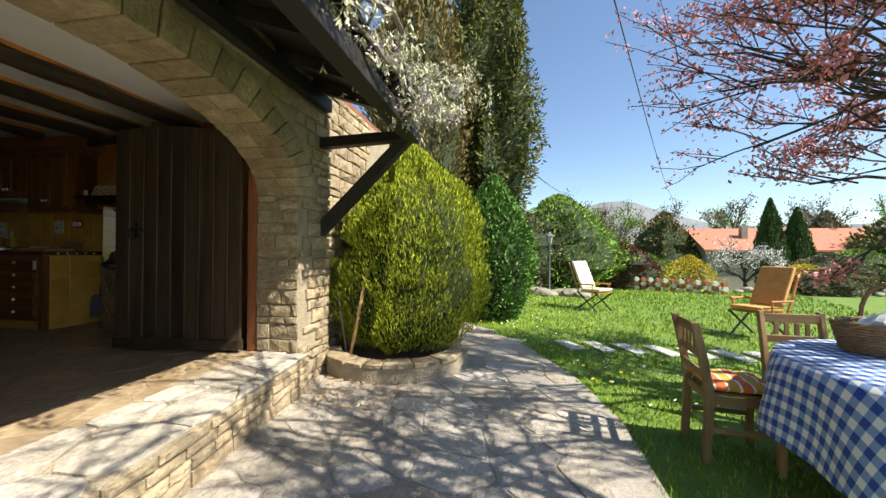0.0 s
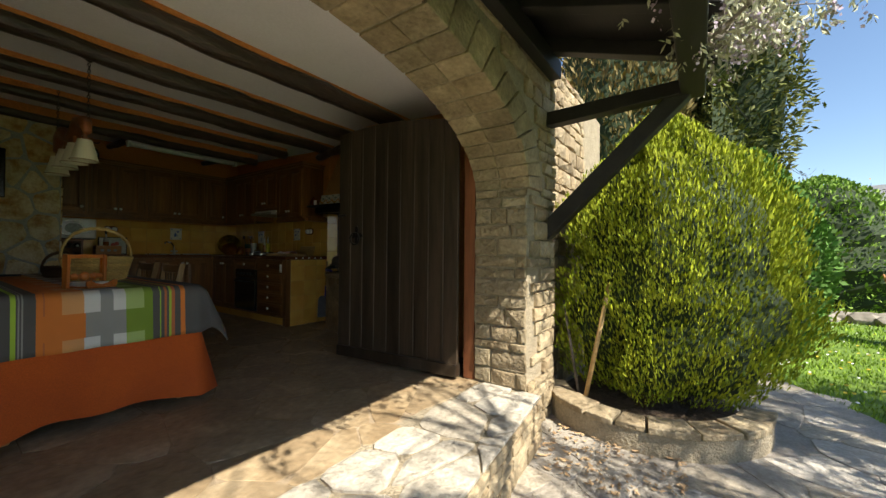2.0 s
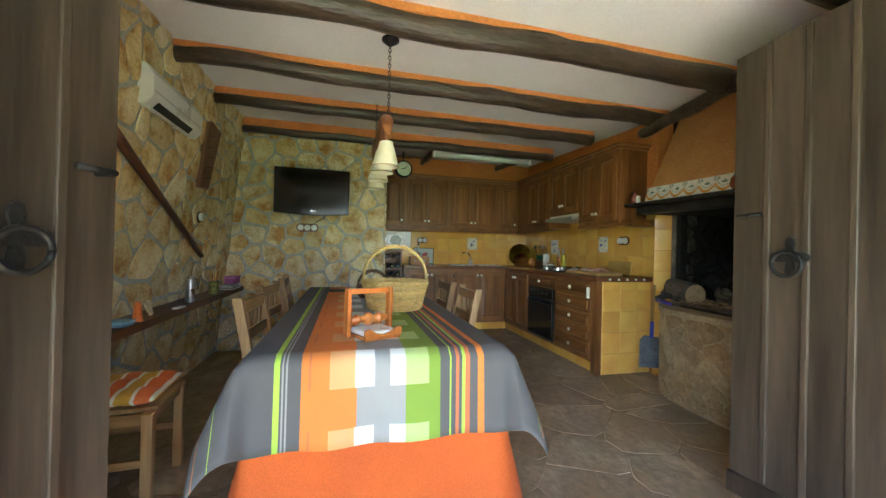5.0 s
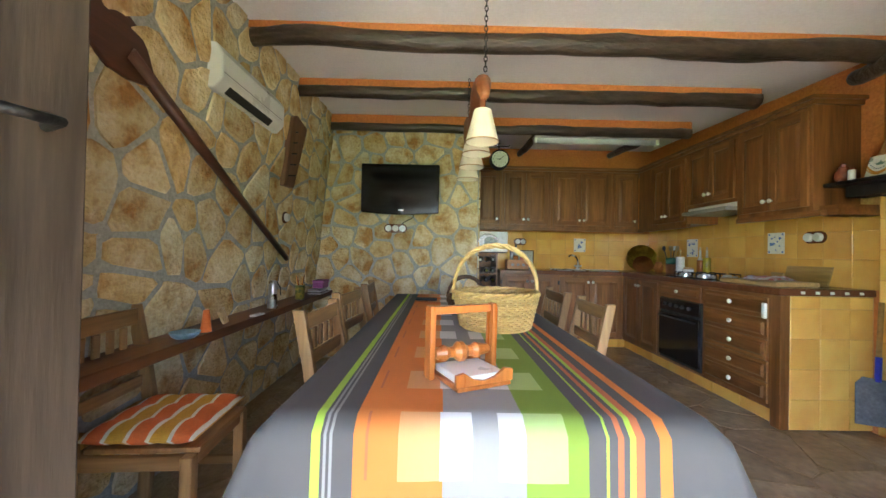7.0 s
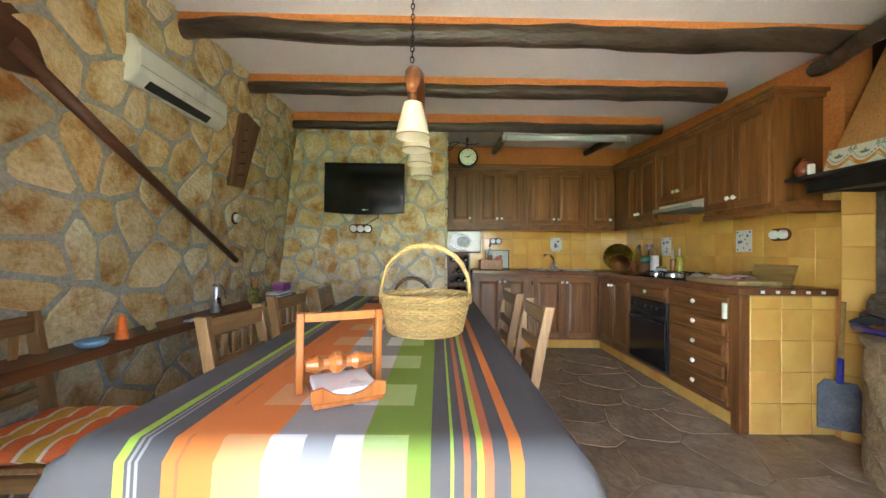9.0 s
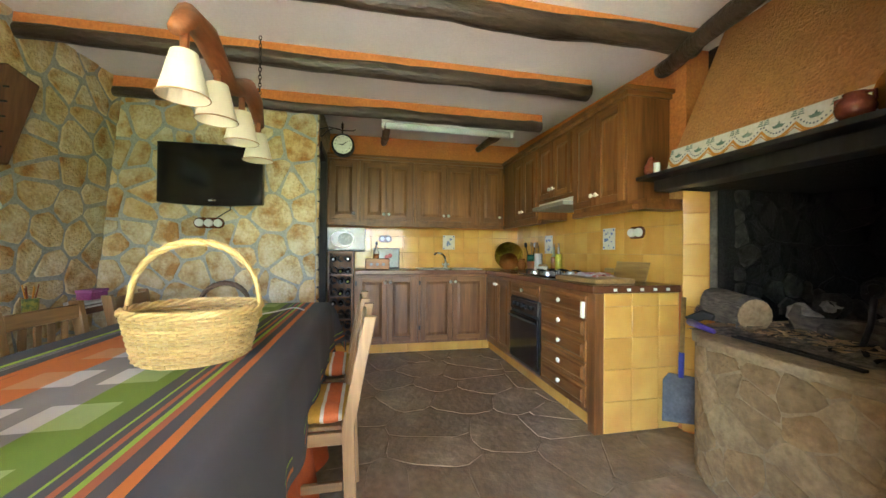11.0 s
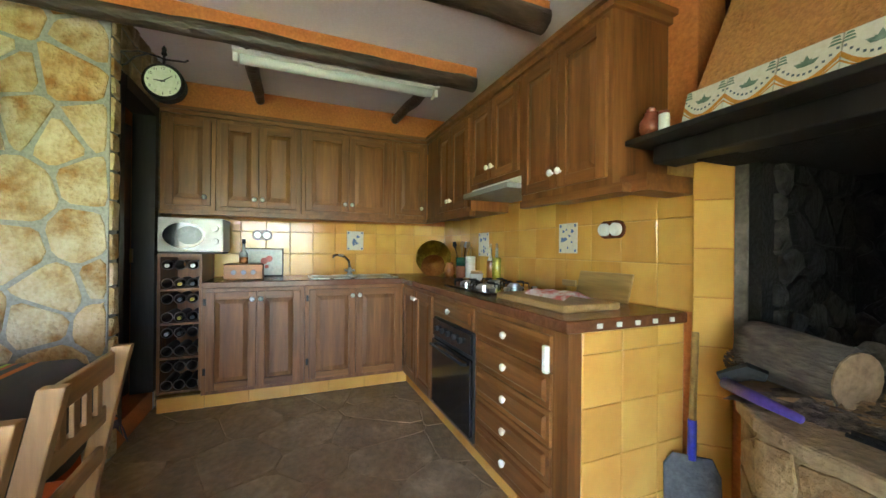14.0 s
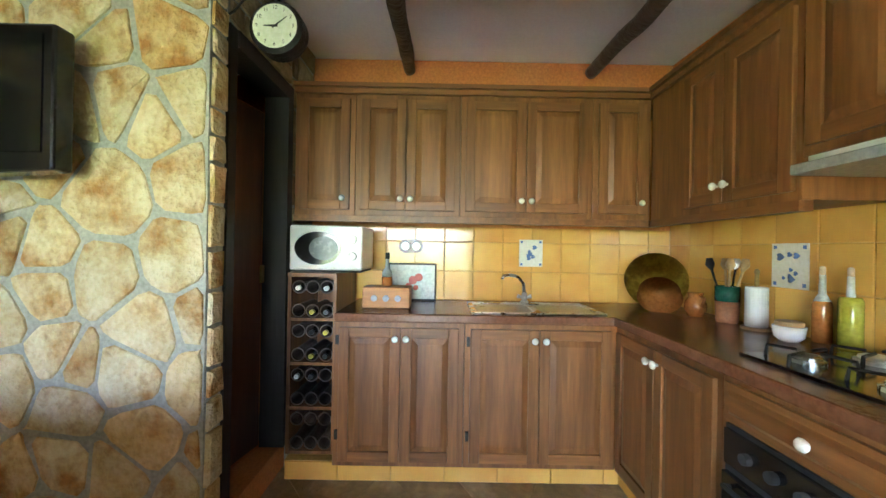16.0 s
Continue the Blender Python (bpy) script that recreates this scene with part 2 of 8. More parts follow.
def cells(u0, u1, v0, v1, su, sv, gap, seed, jitter=0.42, drop=0.0):
    """Irregular stones that fill a rectangle: a list of polygons with a joint between them."""
    rng = random.Random(seed)
    nu, nv = max(1, round((u1 - u0) / su)), max(1, round((v1 - v0) / sv))
    du, dv = (u1 - u0) / nu, (v1 - v0) / nv
    pts = {}
    for i in range(-1, nu + 1):
        for j in range(-1, nv + 1):
            if rng.random() < drop and 0 < i < nu - 1 and 0 < j < nv - 1:
                continue
            pts[i, j] = (u0 + (i + 0.5 + (0.5 if j % 2 else 0) * 0.8 - 0.2 + rng.uniform(-jitter, jitter)) * du, v0 + (j + 0.5 + rng.uniform(-jitter, jitter)) * dv)
    out = []
    for i in range(-1, nu + 1):
        for j in range(-1, nv + 1):
            if (i, j) not in pts:
                continue
            x, y = pts[i, j]
            poly = [(u0, v0), (u1, v0), (u1, v1), (u0, v1)]
            for a in range(-3, 4):
                for b in range(-3, 4):
                    q = pts.get((i + a, j + b))
                    if (a or b) and q:
                        dx, dy = q[0] - x, q[1] - y
                        d = math.hypot(dx, dy) or 1e-6
                        poly = clip(poly, x + dx / 2 - dx / d * gap / 2, y + dy / 2 - dy / d * gap / 2, dx, dy)
                        if len(poly) < 3:
                            break
                if len(poly) < 3:
                    break
            if len(poly) >= 3:
                cx, cy = sum(p[0] for p in poly) / len(poly), sum(p[1] for p in poly) / len(poly)
                area = 0.5 * abs(sum(poly[k][0] * poly[(k + 1) % len(poly)][1] - poly[(k + 1) % len(poly)][0] * poly[k][1] for k in range(len(poly))))
                if area > 0.12 * su * sv:
                    soft = []
                    for k in range(len(poly)):
                        a, b, c = poly[k - 1], poly[k], poly[(k + 1) % len(poly)]
                        for w, o in ((0.16, a), (0.16, c)):
                            soft.append((b[0] + (o[0] - b[0]) * w + rng.uniform(-1, 1) * 0.006, b[1] + (o[1] - b[1]) * w + rng.uniform(-1, 1) * 0.006))
                    out.append(soft)
    return out


def slab(name, poly, place, depth, parent, mat_, rng, dome=0.006, label="", inset=0.88):
    """One stone: the polygon (u, v) goes through place(u, v, w), w out of the wall."""
    bm = bmesh.new()
    cu, cv = sum(p[0] for p in poly) / len(poly), sum(p[1] for p in poly) / len(poly)
    d = depth * rng.uniform(0.75, 1.25)
    a = [bm.verts.new(place(u, v, -0.002)) for u, v in poly]
    b = [bm.verts.new(place(u, v, d * 0.75)) for u, v in poly]
    c = [bm.verts.new(place(cu + (u - cu) * inset, cv + (v - cv) * inset, d + rng.uniform(-1, 1) * dome)) for u, v in poly]
    n = len(poly)
    for i in range(n):
        j = (i + 1) % n
        bm.faces.new((a[i], a[j], b[j], b[i]))
        bm.faces.new((b[i], b[j], c[j], c[i]))
    m = bm.verts.new(place(cu, cv, d + dome))
    for i in range(n):
        bm.faces.new((c[i], c[(i + 1) % n], m))
    return part(name, bm, mat_, parent, label)


def courses(u0, u1, v0, v1, h, w, seed, gap=0.014, keep=None):
    """Rough courses of stones as four-sided polygons, for walls."""
    rng = random.Random(seed)
    out, v = [], v0
    while v < v1 - 0.02:
        hh = min(h * rng.uniform(0.6, 1.35), v1 - v)
        if v1 - v - hh < 0.03:
            hh = v1 - v
        u = u0
        while u < u1 - 0.01:
            ww = min(w * rng.uniform(0.5, 1.6), u1 - u)
            if u1 - u - ww < 0.06:
                ww = u1 - u
            j = lambda: rng.uniform(-1, 1) * 0.006
            g = gap / 2
            p = [(u + g + j(), v + g + j()), (u + ww / 2, v + g + j()), (u + ww - g + j(), v + g + j()), (u + ww - g + j(), v + hh - g + j()), (u + ww / 2, v + hh - g + j()), (u + g + j(), v + hh - g + j())]
            if keep is None or all(keep(q[0], q[1]) for q in p):
                out.append(p)
            u += ww
        v += hh
    return out

# ---- the large structure ----
YC, ARCH_A, ZS, RISE = 1.58, 1.67, 1.88, 0.70


def arch_z(y, grow=0.0):
    q = (y - YC) / (ARCH_A + grow)
    return ZS + (RISE + grow) * math.sqrt(max(0.0, 1 - q * q)) if abs(q) <= 1 else None


def arch_pt(a, grow=0.0):
    return YC + (ARCH_A + grow) * math.cos(a), ZS + (RISE + grow) * math.sin(a)


def facade():
    y0, y1, top = -5.0, 3.84, 3.25
    outline = [(y0, -0.1), (y0, top), (y1, top), (y1, -0.1), (YC + ARCH_A, -0.1)]
    outline += [arch_pt(math.pi * k / 28) for k in range(29)]
    outline += [(YC - ARCH_A, -0.1)]
    bm = bmesh.new()
    prism(bm, [(XI, y, z) for y, z in outline], (XF - XI - 0.02, 0, 0))
    return part("wall_facade", bm, M_stonemortar, None, "rough stone front wall with a wide arched opening", kind="structure", category="wall")


wall_facade = facade()


def plain_wall(name, label, mat_, *dims):
    return part(name, one(box, *dims), mat_, None, label, kind="structure", category="wall")


WALL_LEAN = lambda z: -0.24 + (z - FZ) * 0.095      # the clad side wall leans in towards the ceiling
bmw = bmesh.new()
prism(bmw, [(XI, YL - 0.45, 0.0), (XI, WALL_LEAN(0), 0.0), (XI, WALL_LEAN(CZ), CZ), (XI, YL - 0.45, CZ)], (XT - 0.02 - XI, 0, 0))
wall_left = part("wall_left", bmw, M_mortar, None, "inner side wall clad in irregular ochre stones", kind="structure", category="wall")
bmw = bmesh.new()
box(bmw, XT - 0.11, XT, YL - 0.45, YP, 0.0, CZ)
wall_tv = part("wall_television", bmw, M_mortar, None, "inner end wall clad in irregular ochre stones", kind="structure", category="wall")
bmw = bmesh.new()
box(bmw, XB - 0.3, -7.84, YP - 0.14, YP, 0.0, CZ)
box(bmw, -7.84, XT - 0.112, YP - 0.14, YP, 2.62, CZ)
wall_passage = part("wall_passage", bmw, M_mortar, None, "short stone wall with a doorway beside the kitchen", kind="structure", category="wall")
wall_back = plain_wall("wall_back", "orange plastered kitchen back wall", M_orange, XB - 0.25, XB, YP, YK + 0.3, 0.0, CZ)
wall_kitchen = plain_wall("wall_kitchen", "orange plastered kitchen side wall", M_orange, XB, -5.468, YK, YK + 0.3, 0.0, CZ)
bmw = bmesh.new()
box(bmw, -4.17, XI, YR, YR + 0.4, 0.0, CZ)
box(bmw, -4.18, -4.0, YR - 0.08, YR + 0.95, 0.0, CZ)
wall_right = part("wall_right", bmw, M_ochre, None, "orange plastered wall beside the fireplace", kind="structure", category="wall")
bmw = bmesh.new()
prism(bmw, [(-5.467, YK - 0.02, 0.0), (-5.374, 4.235, 0.0), (-5.342, 4.235, 0.0), (-5.342, 4.40, 0.0), (-5.467, 4.40, 0.0)], (0, 0, 1.99))
wall_pier = part("wall_pier", bmw, M_orange, None, "splayed orange plastered pier between worktop and hearth", kind="structure", category="wall")
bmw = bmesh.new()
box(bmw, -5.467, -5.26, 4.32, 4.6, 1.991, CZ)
part("wall_recess", bmw, M_brownplaster, None, "dark brown plaster between cabinet and hood", kind="structure", category="wall")
bmw = bmesh.new()
box(bmw, -5.30, -4.0, 4.95, 5.15, 0.0, CZ)
box(bmw, -5.341, -5.28, 4.237, 4.95, 0.0, 1.99)
firebox = part("wall_firebox", bmw, M_soot, None, "soot-black masonry behind the hearth", kind="structure", category="wall")
bmw = bmesh.new()
prism(bmw, [(XB - 0.36, YL - 0.5, CEIL(XB - 0.36)), (XI, YL - 0.5, CEIL(XI)), (XI, YL - 0.5, 3.2), (XB - 0.36, YL - 0.5, 3.2)], (0, 5.65, 0))
ceiling = part("ceiling", bmw, M_white, None, "white plastered ceiling between dark log beams", kind="structure", category="ceiling")
bmw = bmesh.new()
box(bmw, XB - 0.3, XI + 0.002, YL - 0.3, 5.15, FZ - 0.4, FZ - 0.012)
floor_bed = part("floor", bmw, M_slatejoint, None, "brown irregular flagstone floor", kind="structure", category="floor")
bmw = bmesh.new()
prism(bmw, [(XI + 0.002, -0.6, 0), (-1.62, -0.6, 0), (-1.70, 1.5, 0), (-1.82, 2.4, 0), (-1.90, 3.249, 0), (XI + 0.002, 3.249, 0)], (0, 0, FZ - 0.012))
platform = part("threshold_platform", bmw, M_stonemortar, None, "raised stone threshold with a rough front edge", kind="structure", category="step")
# room behind the doorway
bmw = bmesh.new()
box(bmw, XB - 0.3, XT - 0.112, -0.60, -0.46, 0.0, CZ)
box(bmw, XB - 0.35, XB - 0.302, -0.6, YP - 0.14, 0.0, CZ)
box(bmw, XB - 0.30, XB - 0.252, YP - 0.138, YP + 0.3, 0.0, CZ)
box(bmw, -7.84, XT - 0.113, YP - 1.7, YP - 0.002, FZ - 0.005, FZ + 0.14)
passage = part("passage_room", bmw, M_orange, None, "dim orange plastered passage with a raised tiled step", kind="structure", category="room")


def log(name, path, r, label, seed, orange=True):
    rng = random.Random(seed)
    bm = bmesh.new()
    a, b = Vector(path[0]), Vector(path[-1])
    n = 34
    pts, rad = [], []
    for k in range(n + 1):
        s = k / n
        p = a.lerp(b, s)
        p += Vector((noise.noise(Vector((s * 6, seed, 0))) * 0.022, 0, noise.noise(Vector((s * 5, seed, 9))) * 0.022))
        pts.append(p)
        knot = 1 + 0.16 * max(0, noise.noise(Vector((s * 22, seed, 4)))) 
        rad.append(r * (0.88 + 0.2 * s) * knot)
    tube(bm, pts, rad, 12, True, 0.22, seed)
    ob = thing(name, a, label, "beam", "log beams")
    part("log", bm, M_beam, ob, smooth=True)
    if orange:
        part("orange_fillet", one(box, min(a.x, b.x) - r * 0.95, max(a.x, b.x) + r * 0.75, a.y, b.y, a.z + r * 0.55, CEIL(max(a.x, b.x)) - 0.001), M_orange, ob, "orange painted fillet above the log")
    return ob


for i, (x, z, yl, yr) in enumerate([(-6.96, 2.84, YL, YR + 0.10), (-6.10, 2.838, YL, YR + 0.09), (-5.31, 2.822, YL, 4.06), (-4.47, 2.785, YL, YR + 0.04), (-3.61, 2.765, YL, YR)]):
    log("ceiling_log", [(x, yl + 0.10, z), (x, yr, z)], (0.052, 0.057, 0.064, 0.072, 0.075)[i], "round dark tarred log beam across the ceiling", 11 + i)
log("ceiling_log", [(-5.50, 3.98, 2.75), (-4.1, 3.66, 2.73)], 0.055, "short dark log beam along the hood", 31, False)
for k, y in enumerate((2.28, 3.55)):
    log("ceiling_log", [(-8.20, y, 2.925), (-6.96, y, 2.862)], 0.045, "short dark log stub behind the tube lamp", 41 + k, False)

# wooden jamb posts behind the arch, the leaves hang on them
bmw = bmesh.new()
box(bmw, XI - 0.10, XI - 0.003, 3.24, 3.40, FZ, 2.62)
post = part("door_frame_post", bmw, wood("reddish_post_wood", (0.16, 0.05, 0.02), (0.28, 0.10, 0.04)), None, "reddish wooden post behind the arch", kind="structure", category="door frame")


def barn_leaf(name, hinge, free, z0, z1, label, handle=True):
    h, fr = Vector((*hinge, 0)), Vector((*free, 0))
    way = (fr - h).normalized()
    side = Vector((-way.y, way.x, 0))
    width = (fr - h).length
    ob = thing(name, (h.x, h.y, z0), label, "door", "arched door leaves")
    n = 9
    for k in range(n):
        u0, u1 = width * k / n + 0.003, width * (k + 1) / n - 0.003
        bm = bmesh.new()
        zt = [z1(u0 / width), z1(u1 / width)]
        prism(bm, [h + way * u0 + Vector((0, 0, z0 + 0.02)), h + way * u1 + Vector((0, 0, z0 + 0.02)), h + way * u1 + Vector((0, 0, zt[1])), h + way * u0 + Vector((0, 0, zt[0]))], side * 0.032, side * -0.016)
        part("plank", bm, M_doorpaint, ob, bevel=0.004)
        if k:
            bm = bmesh.new()
            prism(bm, [h + way * (u0 - 0.016) + Vector((0, 0, z0 + 0.12)), h + way * (u0 + 0.01) + Vector((0, 0, z0 + 0.12)), h + way * (u0 + 0.01) + Vector((0, 0, zt[0] - 0.01)), h + way * (u0 - 0.016) + Vector((0, 0, zt[0] - 0.01))], side * 0.052, side * -0.026)
            part("cover_strip", bm, M_doorpaint, ob, bevel=0.004)
    bm = bmesh.new()
    prism(bm, [h + Vector((0, 0, z0 + 0.01)), h + way * width + Vector((0, 0, z0 + 0.01)), h + way * width + Vector((0, 0, z0 + 0.11)), h + Vector((0, 0, z0 + 0.11))], side * 0.075, side * -0.0375)
    part("bottom_rail", bm, M_doorpaint, ob, bevel=0.006)
    if handle:
        for sgn in (-1, 1):
            c = h + way * (width - 0.24) + side * 0.04 * sgn + Vector((0, 0, z0 + 1.17))
            bm = bmesh.new()
            ring = [c + side * 0.014 * sgn + way * 0.055 * math.cos(a) + Vector((0, 0, 0.055 * math.sin(a) - 0.03)) for a in [2 * math.pi * q / 18 for q in range(19)]]
            tube(bm, ring, 0.009, 8)
            part("ring_handle", bm, M_iron, ob, smooth=True)
            bm = bmesh.new()
            pts = [c + way * (0.045 + 0.03 * math.cos(4 * a)) * math.cos(a) * 1.0 + Vector((0, 0, (0.06 + 0.03 * math.cos(4 * a)) * math.sin(a) * 1.0)) - side * 0.02 * sgn for a in [2 * math.pi * q / 32 for q in range(32)]]
            prism(bm, pts, side * 0.012 * sgn)
            part("handle_plate", bm, M_iron, ob)
            bm = bmesh.new()
            d = h + way * (width - 0.07) + Vector((0, 0, z0 + 1.36)) + side * 0.034 * sgn
            tube(bm, [d, d + side * 0.06 * sgn, d + side * 0.07 * sgn + way * -0.10], 0.010, 8)
            part("latch", bm, M_iron, ob, smooth=True)
    return ob


barn_leaf("barn_door", (-2.56, 3.17), (-3.87, 3.04), FZ + 0.01, lambda s: FZ + 2.12 + 0.12 * math.sin(s * 2.2) - 0.05 * s, "dark grey-brown plank door leaf standing open into the room")
barn_leaf("barn_door", (-2.60, -0.10), (-3.80, 0.45), FZ + 0.01, lambda s: FZ + 2.12 + 0.12 * math.sin(s * 2.2), "dark weathered plank door leaf standing open by the stone wall")
# ---- kitchen ----
def raised_door(parent, name, u0, u1, z0, z1, place, knob=None, matk="z", label="", arch=False):
    """A frame-and-panel door. place(u, z, w) gives the world place, w out of the face."""
    door = thing(name, (0, 0, 0), label, "")
    door.parent = parent
    base = parent.matrix_basis.translation
    door.location = Vector(place(u0, z0, 0)) - base
    g = 0.003
    u0, u1, z0, z1 = u0 + g, u1 - g, z0 + g, z1 - g
    r = min(0.055, (u1 - u0) * 0.22)

    def bar(nm, a, b, c, d, w0, w1, k, bev=0.003):
        bm = bmesh.new()
        p = [place(a, c, w0), place(b, c, w0), place(b, d, w0), place(a, d, w0)]
        prism(bm, p, Vector(place(a, c, w1)) - Vector(place(a, c, w0)))
        return part(nm, bm, M_cab[k], door, bevel=bev)
    hk = matk
    if z1 - z0 > 0.25:
        bar("stile", u0, u0 + r, z0, z1, 0, 0.020, "z")
        bar("stile", u1 - r, u1, z0, z1, 0, 0.020, "z")
        bar("rail", u0 + r, u1 - r, z0, z0 + r, 0, 0.020, hk)
        bar("rail", u0 + r, u1 - r, z1 - r, z1, 0, 0.020, hk)
    else:
        bar("front_board", u0, u1, z0, z1, 0, 0.016, hk)
        r = 0.022
    bm = bmesh.new()
    b0 = 0.008 if z1 - z0 > 0.25 else 0.016
    ins = 0.035 if z1 - z0 > 0.25 else 0.014
    a0, a1, c0, c1 = u0 + r, u1 - r, z0 + r, z1 - r
    if a1 - a0 < 2.6 * ins:
        ins = (a1 - a0) * 0.25
    o = [place(a0, c0, b0), place(a1, c0, b0), place(a1, c1, b0), place(a0, c1, b0)]
    i = [place(a0 + ins, c0 + ins, b0 + 0.011), place(a1 - ins, c0 + ins, b0 + 0.011), place(a1 - ins, c1 - ins, b0 + 0.011), place(a0 + ins, c1 - ins, b0 + 0.011)]
    back = [place(a0, c0, 0.0), place(a1, c0, 0.0), place(a1, c1, 0.0), place(a0, c1, 0.0)]
    vo, vi, vb = [bm.verts.new(p) for p in o], [bm.verts.new(p) for p in i], [bm.verts.new(p) for p in back]
    bm.faces.new(vi)
    bm.faces.new(vb[::-1])
    for k in range(4):
        bm.faces.new((vo[k], vo[(k + 1) % 4], vi[(k + 1) % 4], vi[k]))
        bm.faces.new((vb[k], vb[(k + 1) % 4], vo[(k + 1) % 4], vo[k]))
    part("panel", bm, M_cab["z" if z1 - z0 > 0.25 else hk], door)
    if knob:
        bm = bmesh.new()
        c = Vector(place(knob[0], knob[1], 0.018))
        d = (Vector(place(knob[0], knob[1], 0.1)) - c).normalized()
        prof = [(0.007, 0), (0.007, 0.012), (0.016, 0.018), (0.019, 0.026), (0.015, 0.034), (0.004, 0.037)]
        tube(bm, [c + d * h for _, h in prof], [q for q, _ in prof], 12)
        part("knob", bm, M_porcelain, door, "white porcelain knob", smooth=True)
    return door


def back_place(x):
    return lambda u, z, w: (x + w, u, z)


def side_place(y):
    return lambda u, z, w: (u, y - w, z)


def cabinet(name, label, dims, k="z", group=""):
    x0, x1, y0, y1, z0, z1 = dims
    ob = thing(name, ((x0 + x1) / 2, (y0 + y1) / 2, z0), label, "cabinet", group)
    part("body", one(box, *dims), M_cab[k], ob, bevel=0.003)
    return ob


XBF, XUF = -7.65, -7.87          # fronts of base and wall units on the back wall
YBF, YUF = 3.50, 3.80            # the same on the side wall
ZB0, ZB1, ZU0, ZU1 = 0.47, 1.265, 1.87, 2.61
ZD0, ZD1 = 0.50, 1.24

for u0, u1, div in ((1.94, 2.66, 2.31), (2.66, 3.50, 3.07)):
    c = cabinet("base_cabinet", "brown oak base cabinet with two raised-panel doors", (XB, XBF, u0 + 0.001, u1 - 0.001, ZB0, ZB1), group="base cabinets")
    pl = back_place(XBF)
    raised_door(c, "door", u0 + 0.03, div, ZD0, ZD1, pl, (div - 0.03, ZD1 - 0.06), "y")
    raised_door(c, "door", div, u1 - 0.03, ZD0, ZD1, pl, (div + 0.03, ZD1 - 0.06), "y")
    for z in (0.62, 1.14):
        part("hinge", one(box, XBF, XBF + 0.012, u0 + 0.012, u0 + 0.030, z, z + 0.05), M_iron, c, "black iron hinge")
c = cabinet("base_cabinet", "narrow brown oak base cabinet in the corner with one split door", (-7.65 + 0.001, -6.88, YBF, YK, ZB0, ZB1), group="base cabinets")
raised_door(c, "door", -7.62, -7.26, ZD0, ZD1, side_place(YBF), (-7.29, ZD1 - 0.06), "x")
raised_door(c, "door", -7.26, -6.90, ZD0, ZD1, side_place(YBF), (-7.23, ZD1 - 0.06), "x")
# oven unit
c = cabinet("oven_cabinet", "brown oak oven housing with one drawer above the oven", (-6.878, -6.24, YBF, YK, ZB0, ZB1), group="base cabinets")
raised_door(c, "drawer", -6.86, -6.26, 1.12, 1.25, side_place(YBF), (-6.56, 1.185), "x")
ov = thing("oven", (-6.56, YBF, 0.52), "black built-in electric oven with a glass door under the hob", "oven")
part("body", one(box, -6.85, -6.25, YBF - 0.012, YBF - 0.001, 0.50, 1.11), M_blackmat, ov)
part("glass_door", one(box, -6.84, -6.26, YBF - 0.034, YBF - 0.013, 0.53, 0.96), M_blackgloss, ov, bevel=0.004)
part("control_panel", one(box, -6.84, -6.26, YBF - 0.028, YBF - 0.013, 0.985, 1.10), M_blackgloss, ov, bevel=0.004)
part("handle", one(tube, [(-6.80, YBF - 0.034, 0.925), (-6.80, YBF - 0.06, 0.93), (-6.30, YBF - 0.06, 0.93), (-6.30, YBF - 0.034, 0.925)], 0.008, 8), M_blackmat, ov)
for k in range(5):
    part("dial", one(lathe, [(0.018, 0), (0.018, 0.012), (0.014, 0.02)], (-6.74 + 0.09 * k, YBF - 0.028, 1.045), 12, "y") if 0 else one(tube, [(-6.74 + 0.09 * k, YBF - 0.028, 1.045), (-6.74 + 0.09 * k, YBF - 0.048, 1.045)], 0.017, 12), M_blackmat, ov)
# drawers
c = cabinet("drawer_cabinet", "brown oak cabinet with five narrow drawers and white knobs", (-6.238, -5.59, YBF, YK, ZB0, ZB1), group="base cabinets")
for k in range(5):
    z = 0.50 + k * 0.149
    raised_door(c, "drawer", -6.22, -5.60, z, z + 0.147, side_place(YBF), (-5.908, z + 0.083), "x")
c = c_pillar = thing("end_pillar", (-5.62, YBF, FZ), "brown oak end panel at the end of the worktop with tiled flank", "panel")
part("stile", one(box, -5.59 + 0.001, -5.512, YBF - 0.005, YBF + 0.06, FZ, ZB1), M_cab["z"], c, bevel=0.004)
part("core", one(box, -5.59 + 0.001, -5.52, YBF + 0.062, YK, FZ, ZB1), M_grout, c)
part("towel_rail", one(box, -5.622, -5.590, YBF - 0.045, YBF - 0.022, 1.095, 1.205), M_porcelain, c, "white plastic hook plate", bevel=0.008)
# worktop
wt = bmesh.new()
prism(wt, [(XB, 1.945, 1.267), (XBF + 0.025, 1.945, 1.267), (XBF + 0.025, YBF - 0.025, 1.267), (-5.50, YBF - 0.025, 1.267), (-5.50, YK, 1.267), (XB, YK, 1.267)], (0, 0, CT - 1.267))
worktop = thing("worktop", (-7.0, 3.8, 1.267), "red-brown worktop with a dark wooden edge round the corner", "worktop")
part("slab", wt, M_top, worktop, bevel=0.008)
for k in range(5):
    part("edge_tile", one(box, -5.499, -5.492, 3.62 + 0.10 * k, 3.642 + 0.10 * k, 1.281, 1.299), M_porcelain, worktop, "small white square on the edge")
